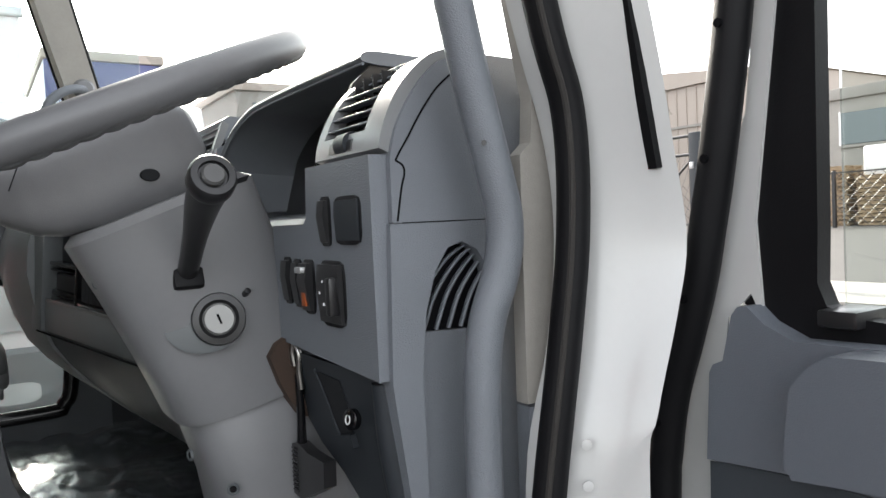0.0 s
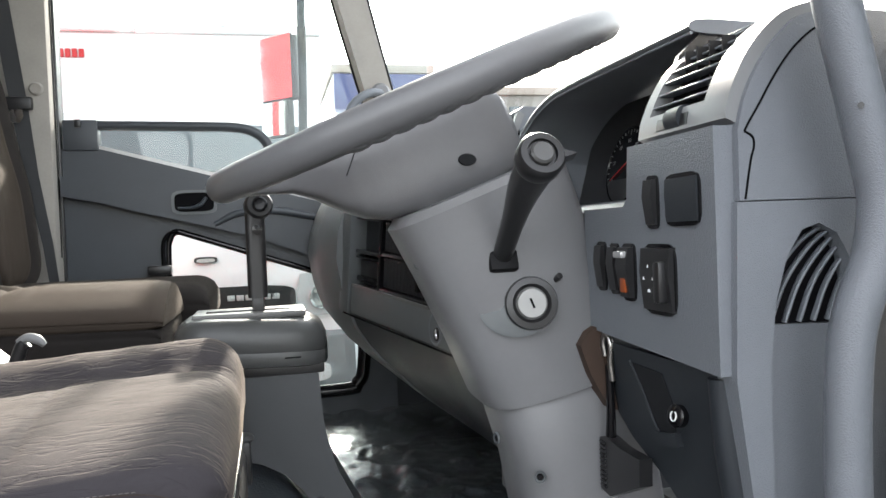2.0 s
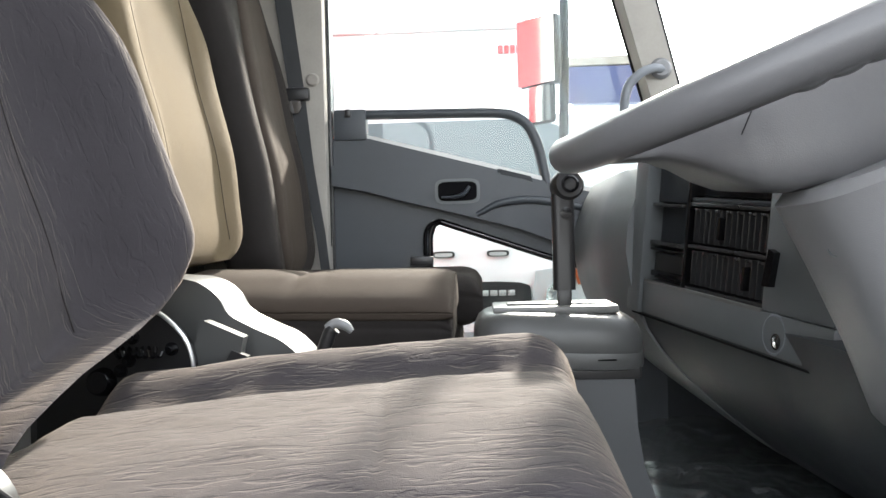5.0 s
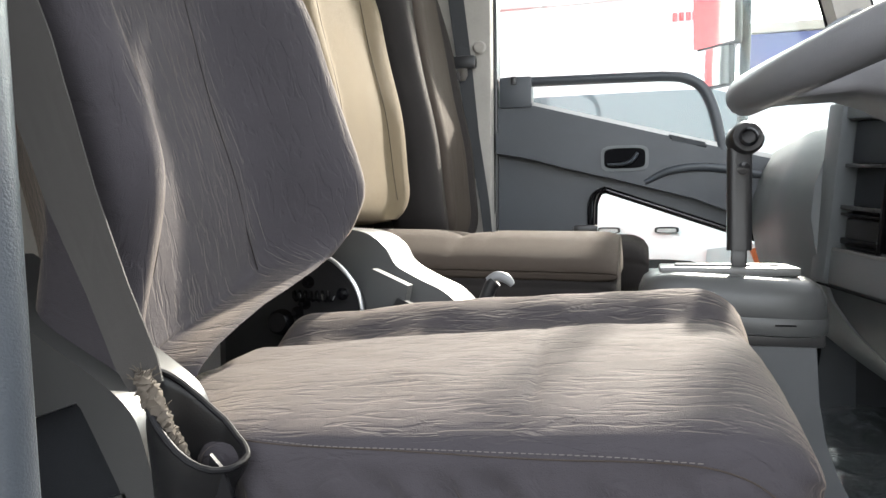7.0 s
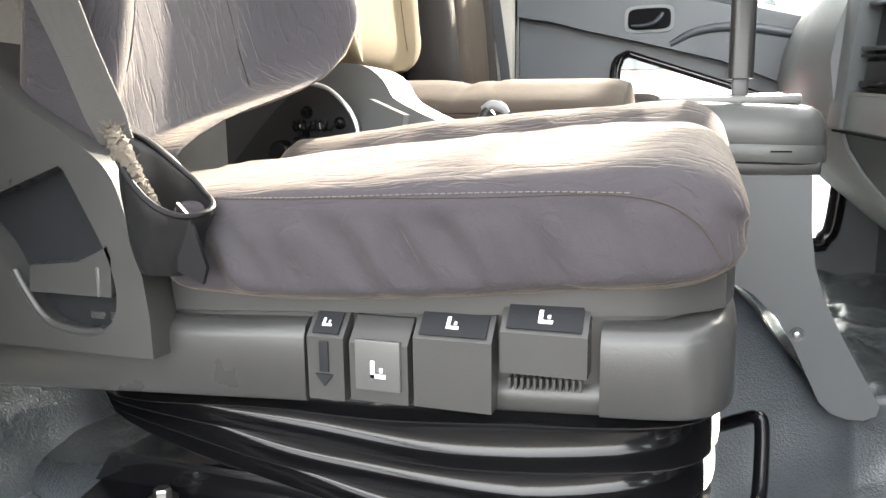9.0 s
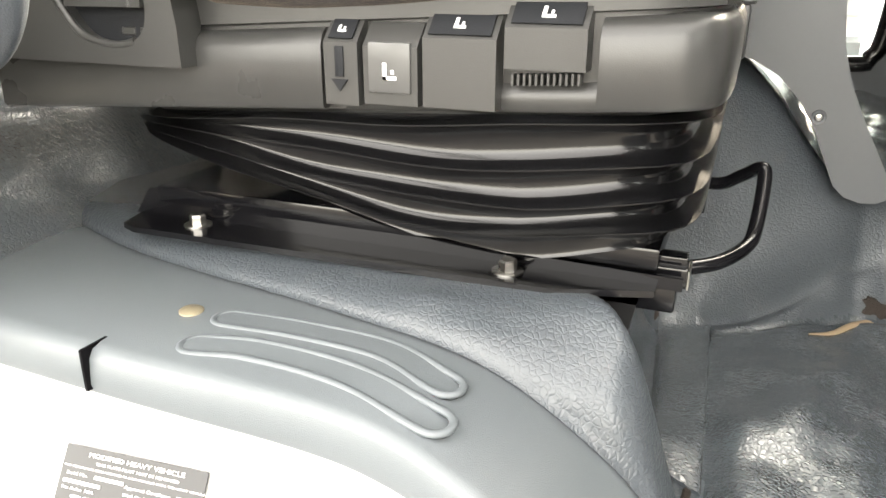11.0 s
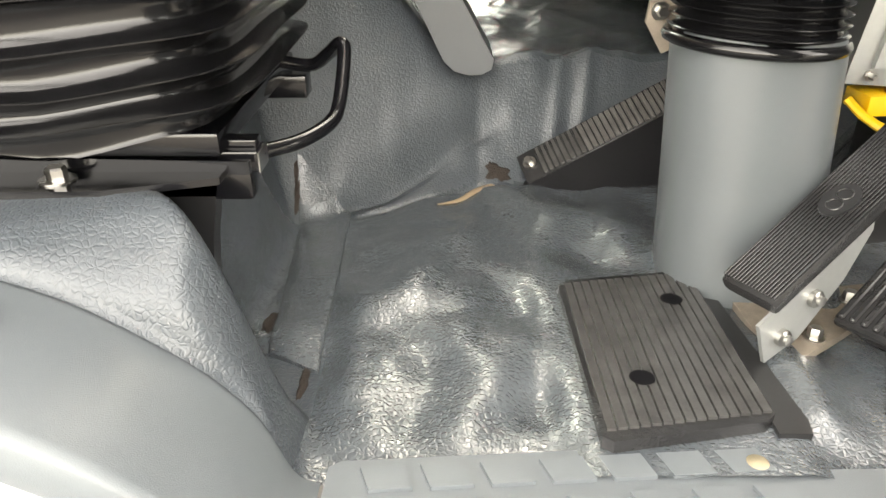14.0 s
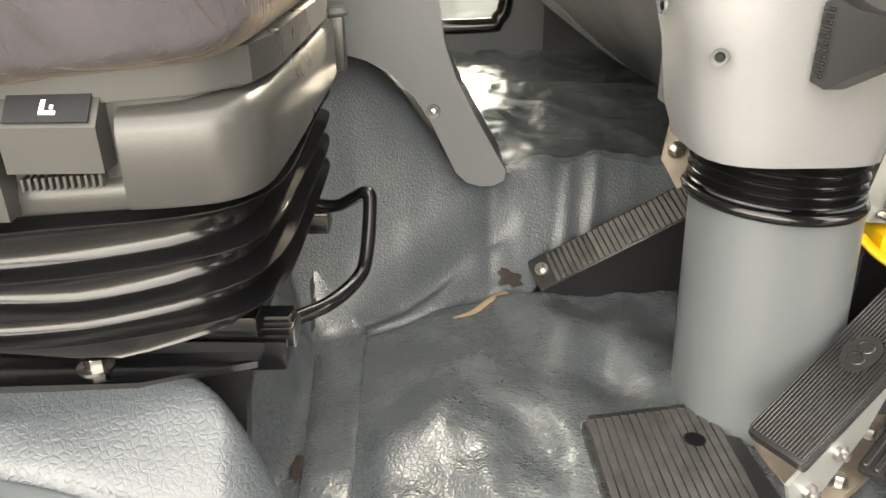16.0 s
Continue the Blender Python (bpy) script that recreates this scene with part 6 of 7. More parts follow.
# ---------------------------------------------------------------- left wall, passenger door, pillars
DY = 2.78
single("wall_left_rear", box(-0.92, -0.455, 2.70, 2.80, 0.0, 2.15, 0.012), "headlining", "beige-grey lined rear corner of the cab", "wall", kind="structure")
# its top is raised to block the sun from the knee panel
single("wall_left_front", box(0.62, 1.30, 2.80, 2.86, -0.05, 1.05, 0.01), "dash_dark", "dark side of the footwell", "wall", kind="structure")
door = thing("door_1", "slate-grey moulded passenger door, closed, with a low second window", "door", (0, DY, 0.2), kind="structure")
part("door_panel", prism([(-0.45, 0.20), (-0.45, 1.168), (-0.33, 1.165), (0.44, 0.955), (0.60, 0.915), (0.60, 0.66), (0.43, 0.712), (0.244, 0.775), (-0.095, 0.895), (-0.125, 0.892), (-0.140, 0.87), (-0.145, 0.76), (-0.145, 0.20)], "y", DY, DY + 0.06, 0.008), "door_grey", door)
arm = prism([(-0.445, 1.075), (-0.30, 1.060), (-0.05, 1.062), (0.08, 1.04), (0.40, 0.945), (0.60, 0.90), (0.60, 0.715), (0.43, 0.745), (0.16, 0.855), (-0.08, 0.920), (-0.22, 0.955), (-0.34, 0.99), (-0.445, 1.01)], "y", DY - 0.045, DY + 0.01, 0.018, 3)
armrest = part("armrest", arm, "door_grey", door)
part("pull_ridge", tube([(0.02, DY - 0.046, 0.905), (0.10, DY - 0.05, 0.940), (0.22, DY - 0.05, 0.945), (0.42, DY - 0.048, 0.905)], [0.008, 0.012, 0.013, 0.012], 10, 6), "door_grey", armrest)
hd_ = part("handle_frame", prism(rounded(-0.041, 0.981, 0.072, 0.040, 5, 32), "y", DY - 0.049, DY - 0.03, 0.004), "dash_mid", armrest)
# blackened plate gives the handle recess its shade
part("handle_recess", prism(rounded(-0.041, 0.981, 0.062, 0.031, 5, 32), "y", DY - 0.0505, DY - 0.035, 0.001), "dark_hole", hd_)
part("handle_lever", tube([(-0.092, DY - 0.053, 0.962), (-0.05, DY - 0.058, 0.962), (-0.02, DY - 0.060, 0.972), (-0.002, DY - 0.056, 0.995)], [0.006, 0.008, 0.010, 0.008], 10, 6, flat=0.7), "door_grey", hd_)
part("switch_strip", prism([(0.09, 1.050), (0.195, 1.022), (0.198, 1.008), (0.10, 1.030)], "y", DY - 0.046, DY - 0.01, 0.003), "dash_dark", armrest)
part("corner_block", box(-0.442, -0.335, DY - 0.008, DY + 0.05, 1.160, 1.262, 0.008), "door_grey", door)
part("catch", box(-0.404, -0.384, DY - 0.014, DY, 1.235, 1.262, 0.004), "black", door)
part("belt_bar", tube([(-0.40, DY + 0.015, 1.246), (-0.2, DY + 0.015, 1.243), (0.0, DY + 0.015, 1.240), (0.10, DY + 0.015, 1.236), (0.155, DY + 0.015, 1.222), (0.195, DY + 0.015, 1.190), (0.225, DY + 0.015, 1.12), (0.25, DY + 0.015, 1.00)], 0.0165, 12, 6), "door_grey", door, smooth=80)
part("sash", prism([(-0.335, 1.178), (0.46, 0.965), (0.46, 0.951), (-0.335, 1.163)], "y", DY + 0.005, DY + 0.045, 0.002), "white", door, "pale painted window edge")
part("window_seal", tube([(-0.138, DY + 0.01, 0.20), (-0.138, DY + 0.01, 0.76), (-0.130, DY + 0.01, 0.86), (-0.105, DY + 0.01, 0.885), (-0.06, DY + 0.01, 0.872), (0.244, DY + 0.01, 0.765), (0.43, DY + 0.01, 0.702), (0.60, DY + 0.01, 0.65)], 0.011, 10, 5), "black_gloss", door)
part("latch_box", box(-0.20, -0.125, DY - 0.03, DY + 0.01, 0.745, 0.775, 0.006), "black", door)
part("latch_post", tube([(-0.150, DY - 0.012, 0.76), (-0.150, DY - 0.012, 0.84), (-0.135, DY - 0.012, 0.875), (-0.10, DY - 0.012, 0.892)], 0.007, 8, 5), "black_gloss", door)
part("door_foot", prism([(-0.16, 0.0), (-0.16, 0.315), (0.435, 0.310), (0.487, 0.335), (0.503, 0.40), (0.515, 0.66), (0.62, 0.66), (0.62, 0.0)], "y", DY, DY + 0.06, 0.01), "door_grey", door)
part("low_seal", tube([(-0.10, DY + 0.005, 0.305), (0.42, DY + 0.005, 0.307), (0.478, DY + 0.005, 0.328), (0.503, DY + 0.005, 0.39), (0.520, DY + 0.005, 0.66)], 0.024, 12, 5), "black_gloss", door)
part("check_knob", lathe([(0.001, 0), (0.018, 0), (0.020, 0.02), (0.014, 0.04), (0.001, 0.042)], 16, facing((0.565, DY - 0.002, 0.55), (0, -1, 0))), "black", door)
part("pane", box(-0.45, 0.78, DY + 0.028, DY + 0.032, 0.3, 2.15, 0), "glass_tint", door).visible_shadow = False
part("head_frame", box(-0.475, 0.27, DY - 0.02, DY + 0.05, 2.02, 2.15, 0.006), "door_grey", door)
part("frame", box(-0.475, -0.447, DY - 0.012, DY + 0.05, 0.2, 2.15, 0.006), "black", door)
single("cab_side_left", box(-1.13, -0.48, 2.83, 2.88, -0.4, 2.2, 0.02), "white", "white painted outer side of the cab behind the door", "wall", kind="structure")
single("door_edge_trim", tube([(-0.458, DY - 0.03, 2.1), (-0.458, DY - 0.03, 0.92), (-0.462, DY - 0.035, 0.86), (-0.485, DY - 0.045, 0.80)], 0.006, 8, 5), "rubber", "black rubber edging along the rear door post", "seal", kind="structure")
single("pillar_front_left", prism([(0.550, 1.22), (0.638, 1.22), (0.560, 1.54), (0.420, 2.15), (0.310, 2.15), (0.465, 1.54)], "y", 2.60, 2.70, 0.012), "headlining", "beige-grey windscreen pillar", "pillar", kind="structure")
single("pillar_base_left", prism([(0.550, 1.22), (0.638, 1.22), (0.80, 0.90), (0.66, 0.90)], "y", 2.602, 2.698, 0.012), "headlining", "beige-grey foot of the windscreen pillar", "pillar", kind="structure")
single("pillar_seal_left", tube([(0.548, 2.70, 1.22), (0.463, 2.70, 1.54), (0.307, 2.70, 2.15)], 0.005, 10), "rubber", "black seal along the windscreen pillar", "seal", kind="structure")
single("screen_seal_left", tube([(0.795, 2.62, 0.92), (0.642, 2.61, 1.22), (0.564, 2.61, 1.54), (0.424, 2.61, 2.15)], 0.006, 10), "rubber", "black seal at the windscreen edge", "seal", kind="structure")
ah = thing("assist_handle", "grey assist handle on the far windscreen pillar", "handle", (0.54, 2.6, 1.3))
part("loop", tube([(0.580, 2.595, 1.315), (0.545, 2.560, 1.312), (0.505, 2.545, 1.295), (0.470, 2.545, 1.26), (0.457, 2.548, 1.21), (0.455, 2.56, 1.12)], 0.0135, 12, 6), "dash", ah)
part("mount", lathe([(0.001, 0), (0.030, 0), (0.032, 0.006), (0.024, 0.018), (0.001, 0.02)], 20, facing((0.575, 2.60, 1.318), (0, -1, 0))), "column", ah)
pb = thing("passenger_belt", "dark seat belt hanging on the rear door post", "seat belt", (-0.54, 2.69, 1.0))
part("webbing", band([((-0.615, 2.680, 1.90), (0.026, 0, 0)), ((-0.575, 2.680, 1.60), (0.026, 0, 0)), ((-0.535, 2.680, 1.28), (0.024, 0, 0.003)), ((-0.510, 2.680, 1.07), (0.019, 0, 0.003)), ((-0.475, 2.680, 0.86), (0.015, 0, 0.003)), ((-0.462, 2.680, 0.74), (0.014, 0, 0.003))]), "webbing_dark", pb)
part("tongue_cover", box(-0.585, -0.495, 2.655, 2.685, 1.275, 1.315, 0.008), "black", pb)
part("tongue", prism([(-0.555, 1.285), (-0.525, 1.285), (-0.520, 1.255), (-0.530, 1.235), (-0.552, 1.235), (-0.560, 1.255)], "y", 2.662, 2.668, 0.001), "chrome", pb)
single("trim_button", lathe([(0.001, 0), (0.020, 0), (0.022, 0.004), (0.016, 0.010), (0.001, 0.010)], 20, facing((-0.490, 2.70, 1.345), (0, -1, 0))), "headlining", "round beige trim clip on the door post", "clip")

# windscreen
ws = bmesh.new()
v = [ws.verts.new(p) for p in ((1.10, 0.80, 1.0), (1.10, 2.70, 1.0), (0.277, 2.65, 2.15), (0.277, 0.85, 2.15))]
ws.faces.new(v)
thick(ws, 0.005)
single("windscreen", ws, "glass", "clear windscreen glass", "window", kind="structure").visible_shadow = False

# ---------------------------------------------------------------- right side: pillar, seal, open door
single("door_seal", tube([(0.70, 0.70, 1.45), (0.779, 0.70, 1.094), (0.813, 0.70, 0.977), (0.814, 0.70, 0.854), (0.796, 0.70, 0.732), (0.764, 0.70, 0.564), (0.74, 0.70, 0.40), (0.66, 0.72, 0.10)], 0.019, 12, 6), "rubber", "black rubber door seal along the windscreen pillar", "seal", kind="structure", smooth=70)
single("seal_piping", tube([(0.683, 0.683, 1.45), (0.762, 0.683, 1.094), (0.796, 0.683, 0.977), (0.797, 0.683, 0.854), (0.779, 0.683, 0.732), (0.747, 0.683, 0.564), (0.723, 0.683, 0.40)], 0.0035, 6, 6), "webbing", "grey woven piping on the door seal", "seal", kind="structure")
single("pillar_trim", prism([(0.776, 0.655), (0.780, 0.936), (0.796, 0.950), (0.800, 1.0), (0.700, 1.5), (0.82, 1.5), (0.90, 1.0), (0.90, 0.655)], "y", 0.745, 0.765, 0.004), "headlining", "beige pillar trim", "trim", kind="structure")
single("pillar_foot_trim", prism([(0.77, 0.30), (0.776, 0.652), (0.90, 0.652), (0.90, 0.30)], "y", 0.742, 0.765, 0.004), "dash", "grey trim at the pillar's foot", "trim", kind="structure")
pil = [(0.42, 2.15), (0.70, 1.45), (0.80, 1.09), (0.842, 0.95), (0.852, 0.84), (0.835, 0.72), (0.80, 0.60), (0.78, 0.40), (0.70, 0.10), (0.68, -0.3)]
po = [(0.468, 2.15), (0.752, 1.45), (0.855, 1.09), (0.888, 0.935), (0.904, 0.835), (0.885, 0.755), (0.850, 0.655), (0.834, 0.57), (0.85, 0.10), (0.86, -0.3)]
single("pillar_front_right", loft([[(a[0] - 0.03, 0.715, a[1]), (a[0] + 0.01, 0.680, a[1]), (a[0] + (b[0] - a[0]) * 0.55, 0.648, (a[1] + b[1]) / 2), (b[0], 0.622, b[1]), (b[0] + 0.02, 0.66, b[1]), (b[0] + 0.02, 0.742, b[1]), (a[0] - 0.03, 0.742, a[1])] for a, b in zip(curve([(p[0], 0, p[1]) for p in pil], 5), curve([(p[0], 0, p[1]) for p in po], 5)) for a, b in (((a.x, a.z), (b.x, b.z)),)]), "white", "white painted windscreen pillar", "pillar", kind="structure", smooth=60)
single("drip_flap", prism([(0.748, 1.45), (0.838, 1.09), (0.875, 0.911), (0.897, 0.914), (0.863, 1.09), (0.78, 1.45)], "y", 0.634, 0.648, 0.003), "rubber", "black rubber strip on the white pillar", "seal", kind="structure")
hg = thing("door_hinge", "white painted door hinge with screws", "hinge", (0.84, 0.63, 0.55), kind="structure")
part("leaf", box(1.0, 1.06, 0.76, 0.828, 0.40, 0.552, 0.012, 3), "white", hg)
for z in (0.62, 0.575):
    single("plug", lathe([(0.001, 0), (0.006, 0), (0.006, 0.002), (0.001, 0.003)], 14, facing((0.800, 0.678, z), (-0.6, -1, 0))), "white", "small white plug in the pillar", "plug", kind="structure")
grab = thing("grab_handle", "long grey grab handle on the windscreen pillar", "handle", (0.74, 0.74, 0.4))
part("bar", tube([(0.600, 0.70, 1.55), (0.665, 0.725, 1.20), (0.700, 0.735, 1.06), (0.735, 0.735, 0.92), (0.747, 0.735, 0.862), (0.742, 0.738, 0.81), (0.725, 0.745, 0.755), (0.718, 0.748, 0.70), (0.716, 0.750, 0.60), (0.716, 0.750, 0.45), (0.73, 0.77, 0.38)], 0.0205, 14, 6), "dash", grab, smooth=80)
part("screw", lathe([(0.001, 0), (0.003, 0), (0.003, 0.001), (0.001, 0.001)], 10, facing((0.712, 0.7185, 0.945), (-0.4, -1, 0))), "black", grab)

odoor = thing("door_2", "open driver's door with white frame, black window surround and grey trim", "door", (1.0, 0.5, 0.3), kind="structure")
DX = 0.98
sealpts = [(0.545, 1.45), (0.590, 1.091), (0.604, 1.0), (0.620, 0.909), (0.633, 0.847), (0.647, 0.783), (0.668, 0.716), (0.691, 0.646), (0.704, 0.574), (0.709, 0.517), (0.722, 0.2), (0.722, -0.2)]
part("seal", tube([(DX - 0.027, y, z) for y, z in sealpts], 0.0205, 12, 6), "rubber", odoor, "black rubber door seal", smooth=70)
for y, z in ((0.595, 1.06), (0.618, 0.92), (0.652, 0.765), (0.697, 0.615)):
    part("clip", lathe([(0.001, 0), (0.005, 0), (0.005, 0.003), (0.001, 0.003)], 10, facing((DX - 0.0475, y, z), (-1, 0, 0))), "dark_hole", odoor)
part("frame_skin", prism([(0.58, 1.45), (0.585, 1.09), (0.60, 0.97), (0.640, 0.86), (0.685, 0.70), (0.735, 0.48), (0.76, 0.0), (0.60, 0.0), (0.655, 0.55), (0.63, 0.74), (0.60, 0.77), (0.585, 0.74), (0.592, 0.85), (0.560, 1.09), (0.53, 1.45)], "x", DX, DX + 0.03, 0.004), "white", odoor)
part("frame_lip", prism([(0.625, 1.45), (0.628, 1.09), (0.655, 0.93), (0.70, 0.74), (0.715, 0.74), (0.67, 0.94), (0.64, 1.09), (0.637, 1.45)], "x", DX + 0.012, DX + 0.05, 0.002), "white", odoor)
part("window_surround", prism([(0.545, 1.45), (0.568, 1.084), (0.600, 0.938), (0.618, 0.850), (0.623, 0.810), (0.620, 0.775), (0.607, 0.752), (0.586, 0.731), (0.560, 0.719), (0.40, 0.716), (-0.40, 0.70), (-0.40, 0.728), (0.40, 0.745), (0.495, 0.752), (0.517, 0.762), (0.526, 0.785), (0.524, 0.843), (0.521, 1.071), (0.505, 1.45)], "x", DX + 0.004, DX + 0.028, 0.007, 3), "rubber", odoor, "black window surround")
part("window_block", box(DX - 0.012, DX + 0.05, 0.478, 0.519, 0.742, 0.760, 0.004), "black", odoor)
part("inner_trim", prism([(0.646, 0.579), (0.639, 0.680), (0.634, 0.690), (0.621, 0.696), (0.608, 0.748), (0.600, 0.758), (0.588, 0.759), (0.569, 0.742), (0.535, 0.727), (0.40, 0.730), (-0.40, 0.715), (-0.40, 0.60), (0.543, 0.588)], "x", DX - 0.025, DX + 0.02, 0.008, 4), "door_light", odoor)
part("arm_ledge", prism([(0.470, 0.727), (0.490, 0.716), (0.510, 0.692), (0.519, 0.618), (0.510, 0.603), (0.42, 0.613), (-0.40, 0.640), (-0.40, 0.722), (0.40, 0.730)], "x", DX - 0.075, DX - 0.01, 0.014, 4), "door_light", odoor)
part("lower_trim", prism([(0.662, -0.1), (0.647, 0.5755), (0.543, 0.5845), (-0.40, 0.596), (-0.40, -0.1)], "x", DX - 0.018, DX + 0.02, 0.004), "door_grey", odoor)
part("pane", box(DX + 0.035, DX + 0.039, -0.40, 0.515, 0.73, 1.45, 0), "glass", odoor).visible_shadow = False
part("door_shell", prism([(0.75, -0.3), (0.66, 0.70), (0.55, 0.715), (-0.42, 0.695), (-0.42, -0.3)], "x", DX + 0.05, DX + 0.10, 0.006), "white", odoor)

rg = thing("rear_grab_handle", "grey grab handle on the rear door post beside the seat", "handle", (-0.25, 0.62, 0.5))
part("bar", tube([(-0.56, 0.67, 1.62), (-0.45, 0.65, 1.60), (-0.32, 0.63, 1.56), (-0.26, 0.62, 1.48), (-0.262, 0.62, 1.30), (-0.255, 0.62, 0.95), (-0.246, 0.62, 0.75), (-0.238, 0.62, 0.58), (-0.243, 0.622, 0.535), (-0.262, 0.625, 0.505), (-0.30, 0.63, 0.487), (-0.37, 0.64, 0.480), (-0.46, 0.66, 0.48), (-0.57, 0.67, 0.49)], 0.0150, 14, 6), "door_grey", rg, smooth=80)
part("sleeve", tube([(-0.2384, 0.62, 0.60), (-0.2385, 0.62, 0.56), (-0.241, 0.6205, 0.545)], 0.0175, 14, 3), "door_grey", rg)
single("post_rear_right", prism([(-0.92, -0.3), (-0.92, 2.15), (-0.66, 2.15), (-0.50, 1.2), (-0.50, 0.62), (-0.58, 0.42), (-0.64, 0.25), (-0.64, -0.3)], "y", 0.64, 0.74, 0.012), "white", "white painted rear door post", "pillar", kind="structure")

# ---------------------------------------------------------------- pedals and footwell things
fp = thing("foot_plate", "worn black ribbed rubber foot plate on the floor", "foot plate", (0.54, 1.05, 0.02))
part("plate", prism([(0.460, 0.893), (0.470, 0.885), (0.622, 0.913), (0.634, 0.925), (0.634, 1.20), (0.612, 1.219), (0.470, 1.196), (0.458, 1.183)], "z", 0.0165, 0.030, 0.003), "pedal", fp)
part("bent_edge", prism([(0.632, 0.905), (0.664, 0.905), (0.668, 0.925), (0.655, 1.172), (0.634, 1.172)], "z", 0.014, 0.022, 0.002), "black", fp, "bent black steel edge")
for i in range(15):
    x = 0.4655 + i * 0.0112
    part("rib", prism([(x, 0.899 + (x - 0.46) * 0.165), (x + 0.0088, 0.899 + (x - 0.46) * 0.165), (x + 0.0088, 1.183 + (x - 0.46) * 0.17), (x, 1.183 + (x - 0.46) * 0.17)], "z", 0.0290, 0.0330, 0.001, 1), "pedal_rib", fp)
# black discs laid on the ribs for the shade in the holes
for hx, hy in ((0.517, 0.979), (0.591, 1.140)):
    part("hole", lathe([(0.001, 0.0), (0.0125, 0.0), (0.0135, 0.0006), (0.0005, 0.0008)], 24, Matrix.Translation((hx, hy, 0.0335))), "dark_hole", fp)
ac = thing("accelerator_pedal", "black ribbed rubber accelerator pedal on a pale steel hinge", "pedal", (0.66, 1.03, 0.02))
d = Vector((0.100, 0.054, 0.068)).normalized()
w = Vector((0.42, -0.90, 0.0))
w = (w - d * w.dot(d)).normalized()
nn = w.cross(d).normalized()
if nn.z < 0:
    nn = -nn
O = Vector((0.743, 1.101, 0.177)) - d * 0.145
AM = Matrix(((d.x, w.x, nn.x, O.x), (d.y, w.y, nn.y, O.y), (d.z, w.z, nn.z, O.z), (0, 0, 0, 1)))
part("pad", box(0, 0.36, -0.036, 0.036, -0.022, -0.002, 0.006, m=AM), "pedal", ac)
for i in range(17):
    y = -0.0335 + i * 0.00415
    part("rib", box(0.006, 0.355, y - 0.0013, y + 0.0013, -0.003, 0.0008, 0.0005, 1, m=AM), "pedal", ac)
part("logo_oval", prism(rounded(0.150, 0, 0.026, 0.019, 2, 24), "z", -0.001, 0.0018, 0.0006, 1, m=AM), "black", ac)
for k in (-1, 1):
    part("logo_ring", tube([AM @ Vector((0.150 + 0.009 * k + 0.008 * math.cos(a), 0.009 * math.sin(a), 0.002)) for a in (2 * math.pi * j / 16 for j in range(16))], 0.0012, 6, closed=True), "pedal", ac)
part("hinge_arm", prism([(-0.03, -0.075), (-0.02, -0.022), (0.16, -0.022), (0.155, -0.035), (0.10, -0.065), (0.02, -0.085)], "y", 0.026, 0.031, 0.002, m=AM @ Matrix.Identity(4)), "zinc", ac, "pale zinc hinge plate")
for a, c in ((0.0, -0.06), (0.055, -0.05)):
    part("pin", lathe([(0.001, 0), (0.010, 0), (0.010, 0.006), (0.006, 0.008), (0.006, 0.012), (0.001, 0.013)], 16, AM @ Matrix.Translation((a, 0.031, c)) @ Matrix.Rotation(radians(-90), 4, "X")), "steel", ac)
part("base_plate", prism([(0.672, 1.18), (0.676, 1.066), (0.690, 1.037), (0.715, 1.036), (0.76, 1.068), (0.83, 1.12), (0.89, 1.17), (0.87, 1.20), (0.77, 1.18)], "z", 0.012, 0.022, 0.003), "rusty", ac, "rust-stained steel base")
for bx, by in ((0.691, 1.062), (0.738, 1.071), (0.819, 1.155), (0.858, 1.172)):
    part("bolt", bolt((bx, by, 0.021), 0.0085, washer=1.4), "steel", ac, smooth=25)
bp = thing("brake_pedal", "black ribbed rubber brake pedal edge", "pedal", (0.83, 1.06, 0.04))
BM = Matrix.Translation((0.82, 1.065, 0.055)) @ Matrix.Rotation(radians(38), 4, "Z") @ Matrix.Rotation(radians(-20), 4, "Y")
part("pad", box(-0.05, 0.16, -0.045, 0.045, 0, 0.015, 0.006, m=BM), "pedal", bp)
for i in range(7):
    y = -0.038 + i * 0.0125
    part("rib", box(-0.048, 0.158, y - 0.004, y + 0.004, 0.013, 0.020, 0.002, 1, m=BM), "pedal", bp)
part("arm", tube([BM @ Vector((0.06, 0, 0.0)), (0.93, 1.10, 0.10), (0.99, 1.12, 0.35)], 0.012, 10, 4), "black", bp)
part("foot", box(-0.02, 0.06, -0.02, 0.02, -0.045, 0.002, 0.003, m=BM), "black", bp)
# long ribbed rest by the engine hump
dr = thing("foot_rest", "black ribbed foot rest rising beside the engine hump", "foot rest", (0.5, 1.57, 0.02))
part("wedge", prism([(0.445, 0.005), (0.462, 0.020), (0.72, 0.165), (0.74, 0.155), (0.74, 0.005)], "y", 1.565, 1.625, 0.003), "rubber", dr)
RM = Matrix.Translation((0.458, 1.565, 0.018)) @ Matrix.Rotation(-math.atan2(0.147, 0.262), 4, "Y") @ Matrix.Rotation(radians(34), 4, "X")
part("plate", box(0.0, 0.318, 0.0, 0.066, -0.010, 0.001, 0.003, m=RM), "pedal", dr)
# from the ninth rib up the reflected light is painted as paler rubber
for i in range(26):
    part("rib", box(0.035 + i * 0.0105, 0.0428 + i * 0.0105, 0.004, 0.062, 0.000, 0.0050, 0.001, 1, m=RM), "pedal_rib" if i < 8 else "rib_sheen", dr)
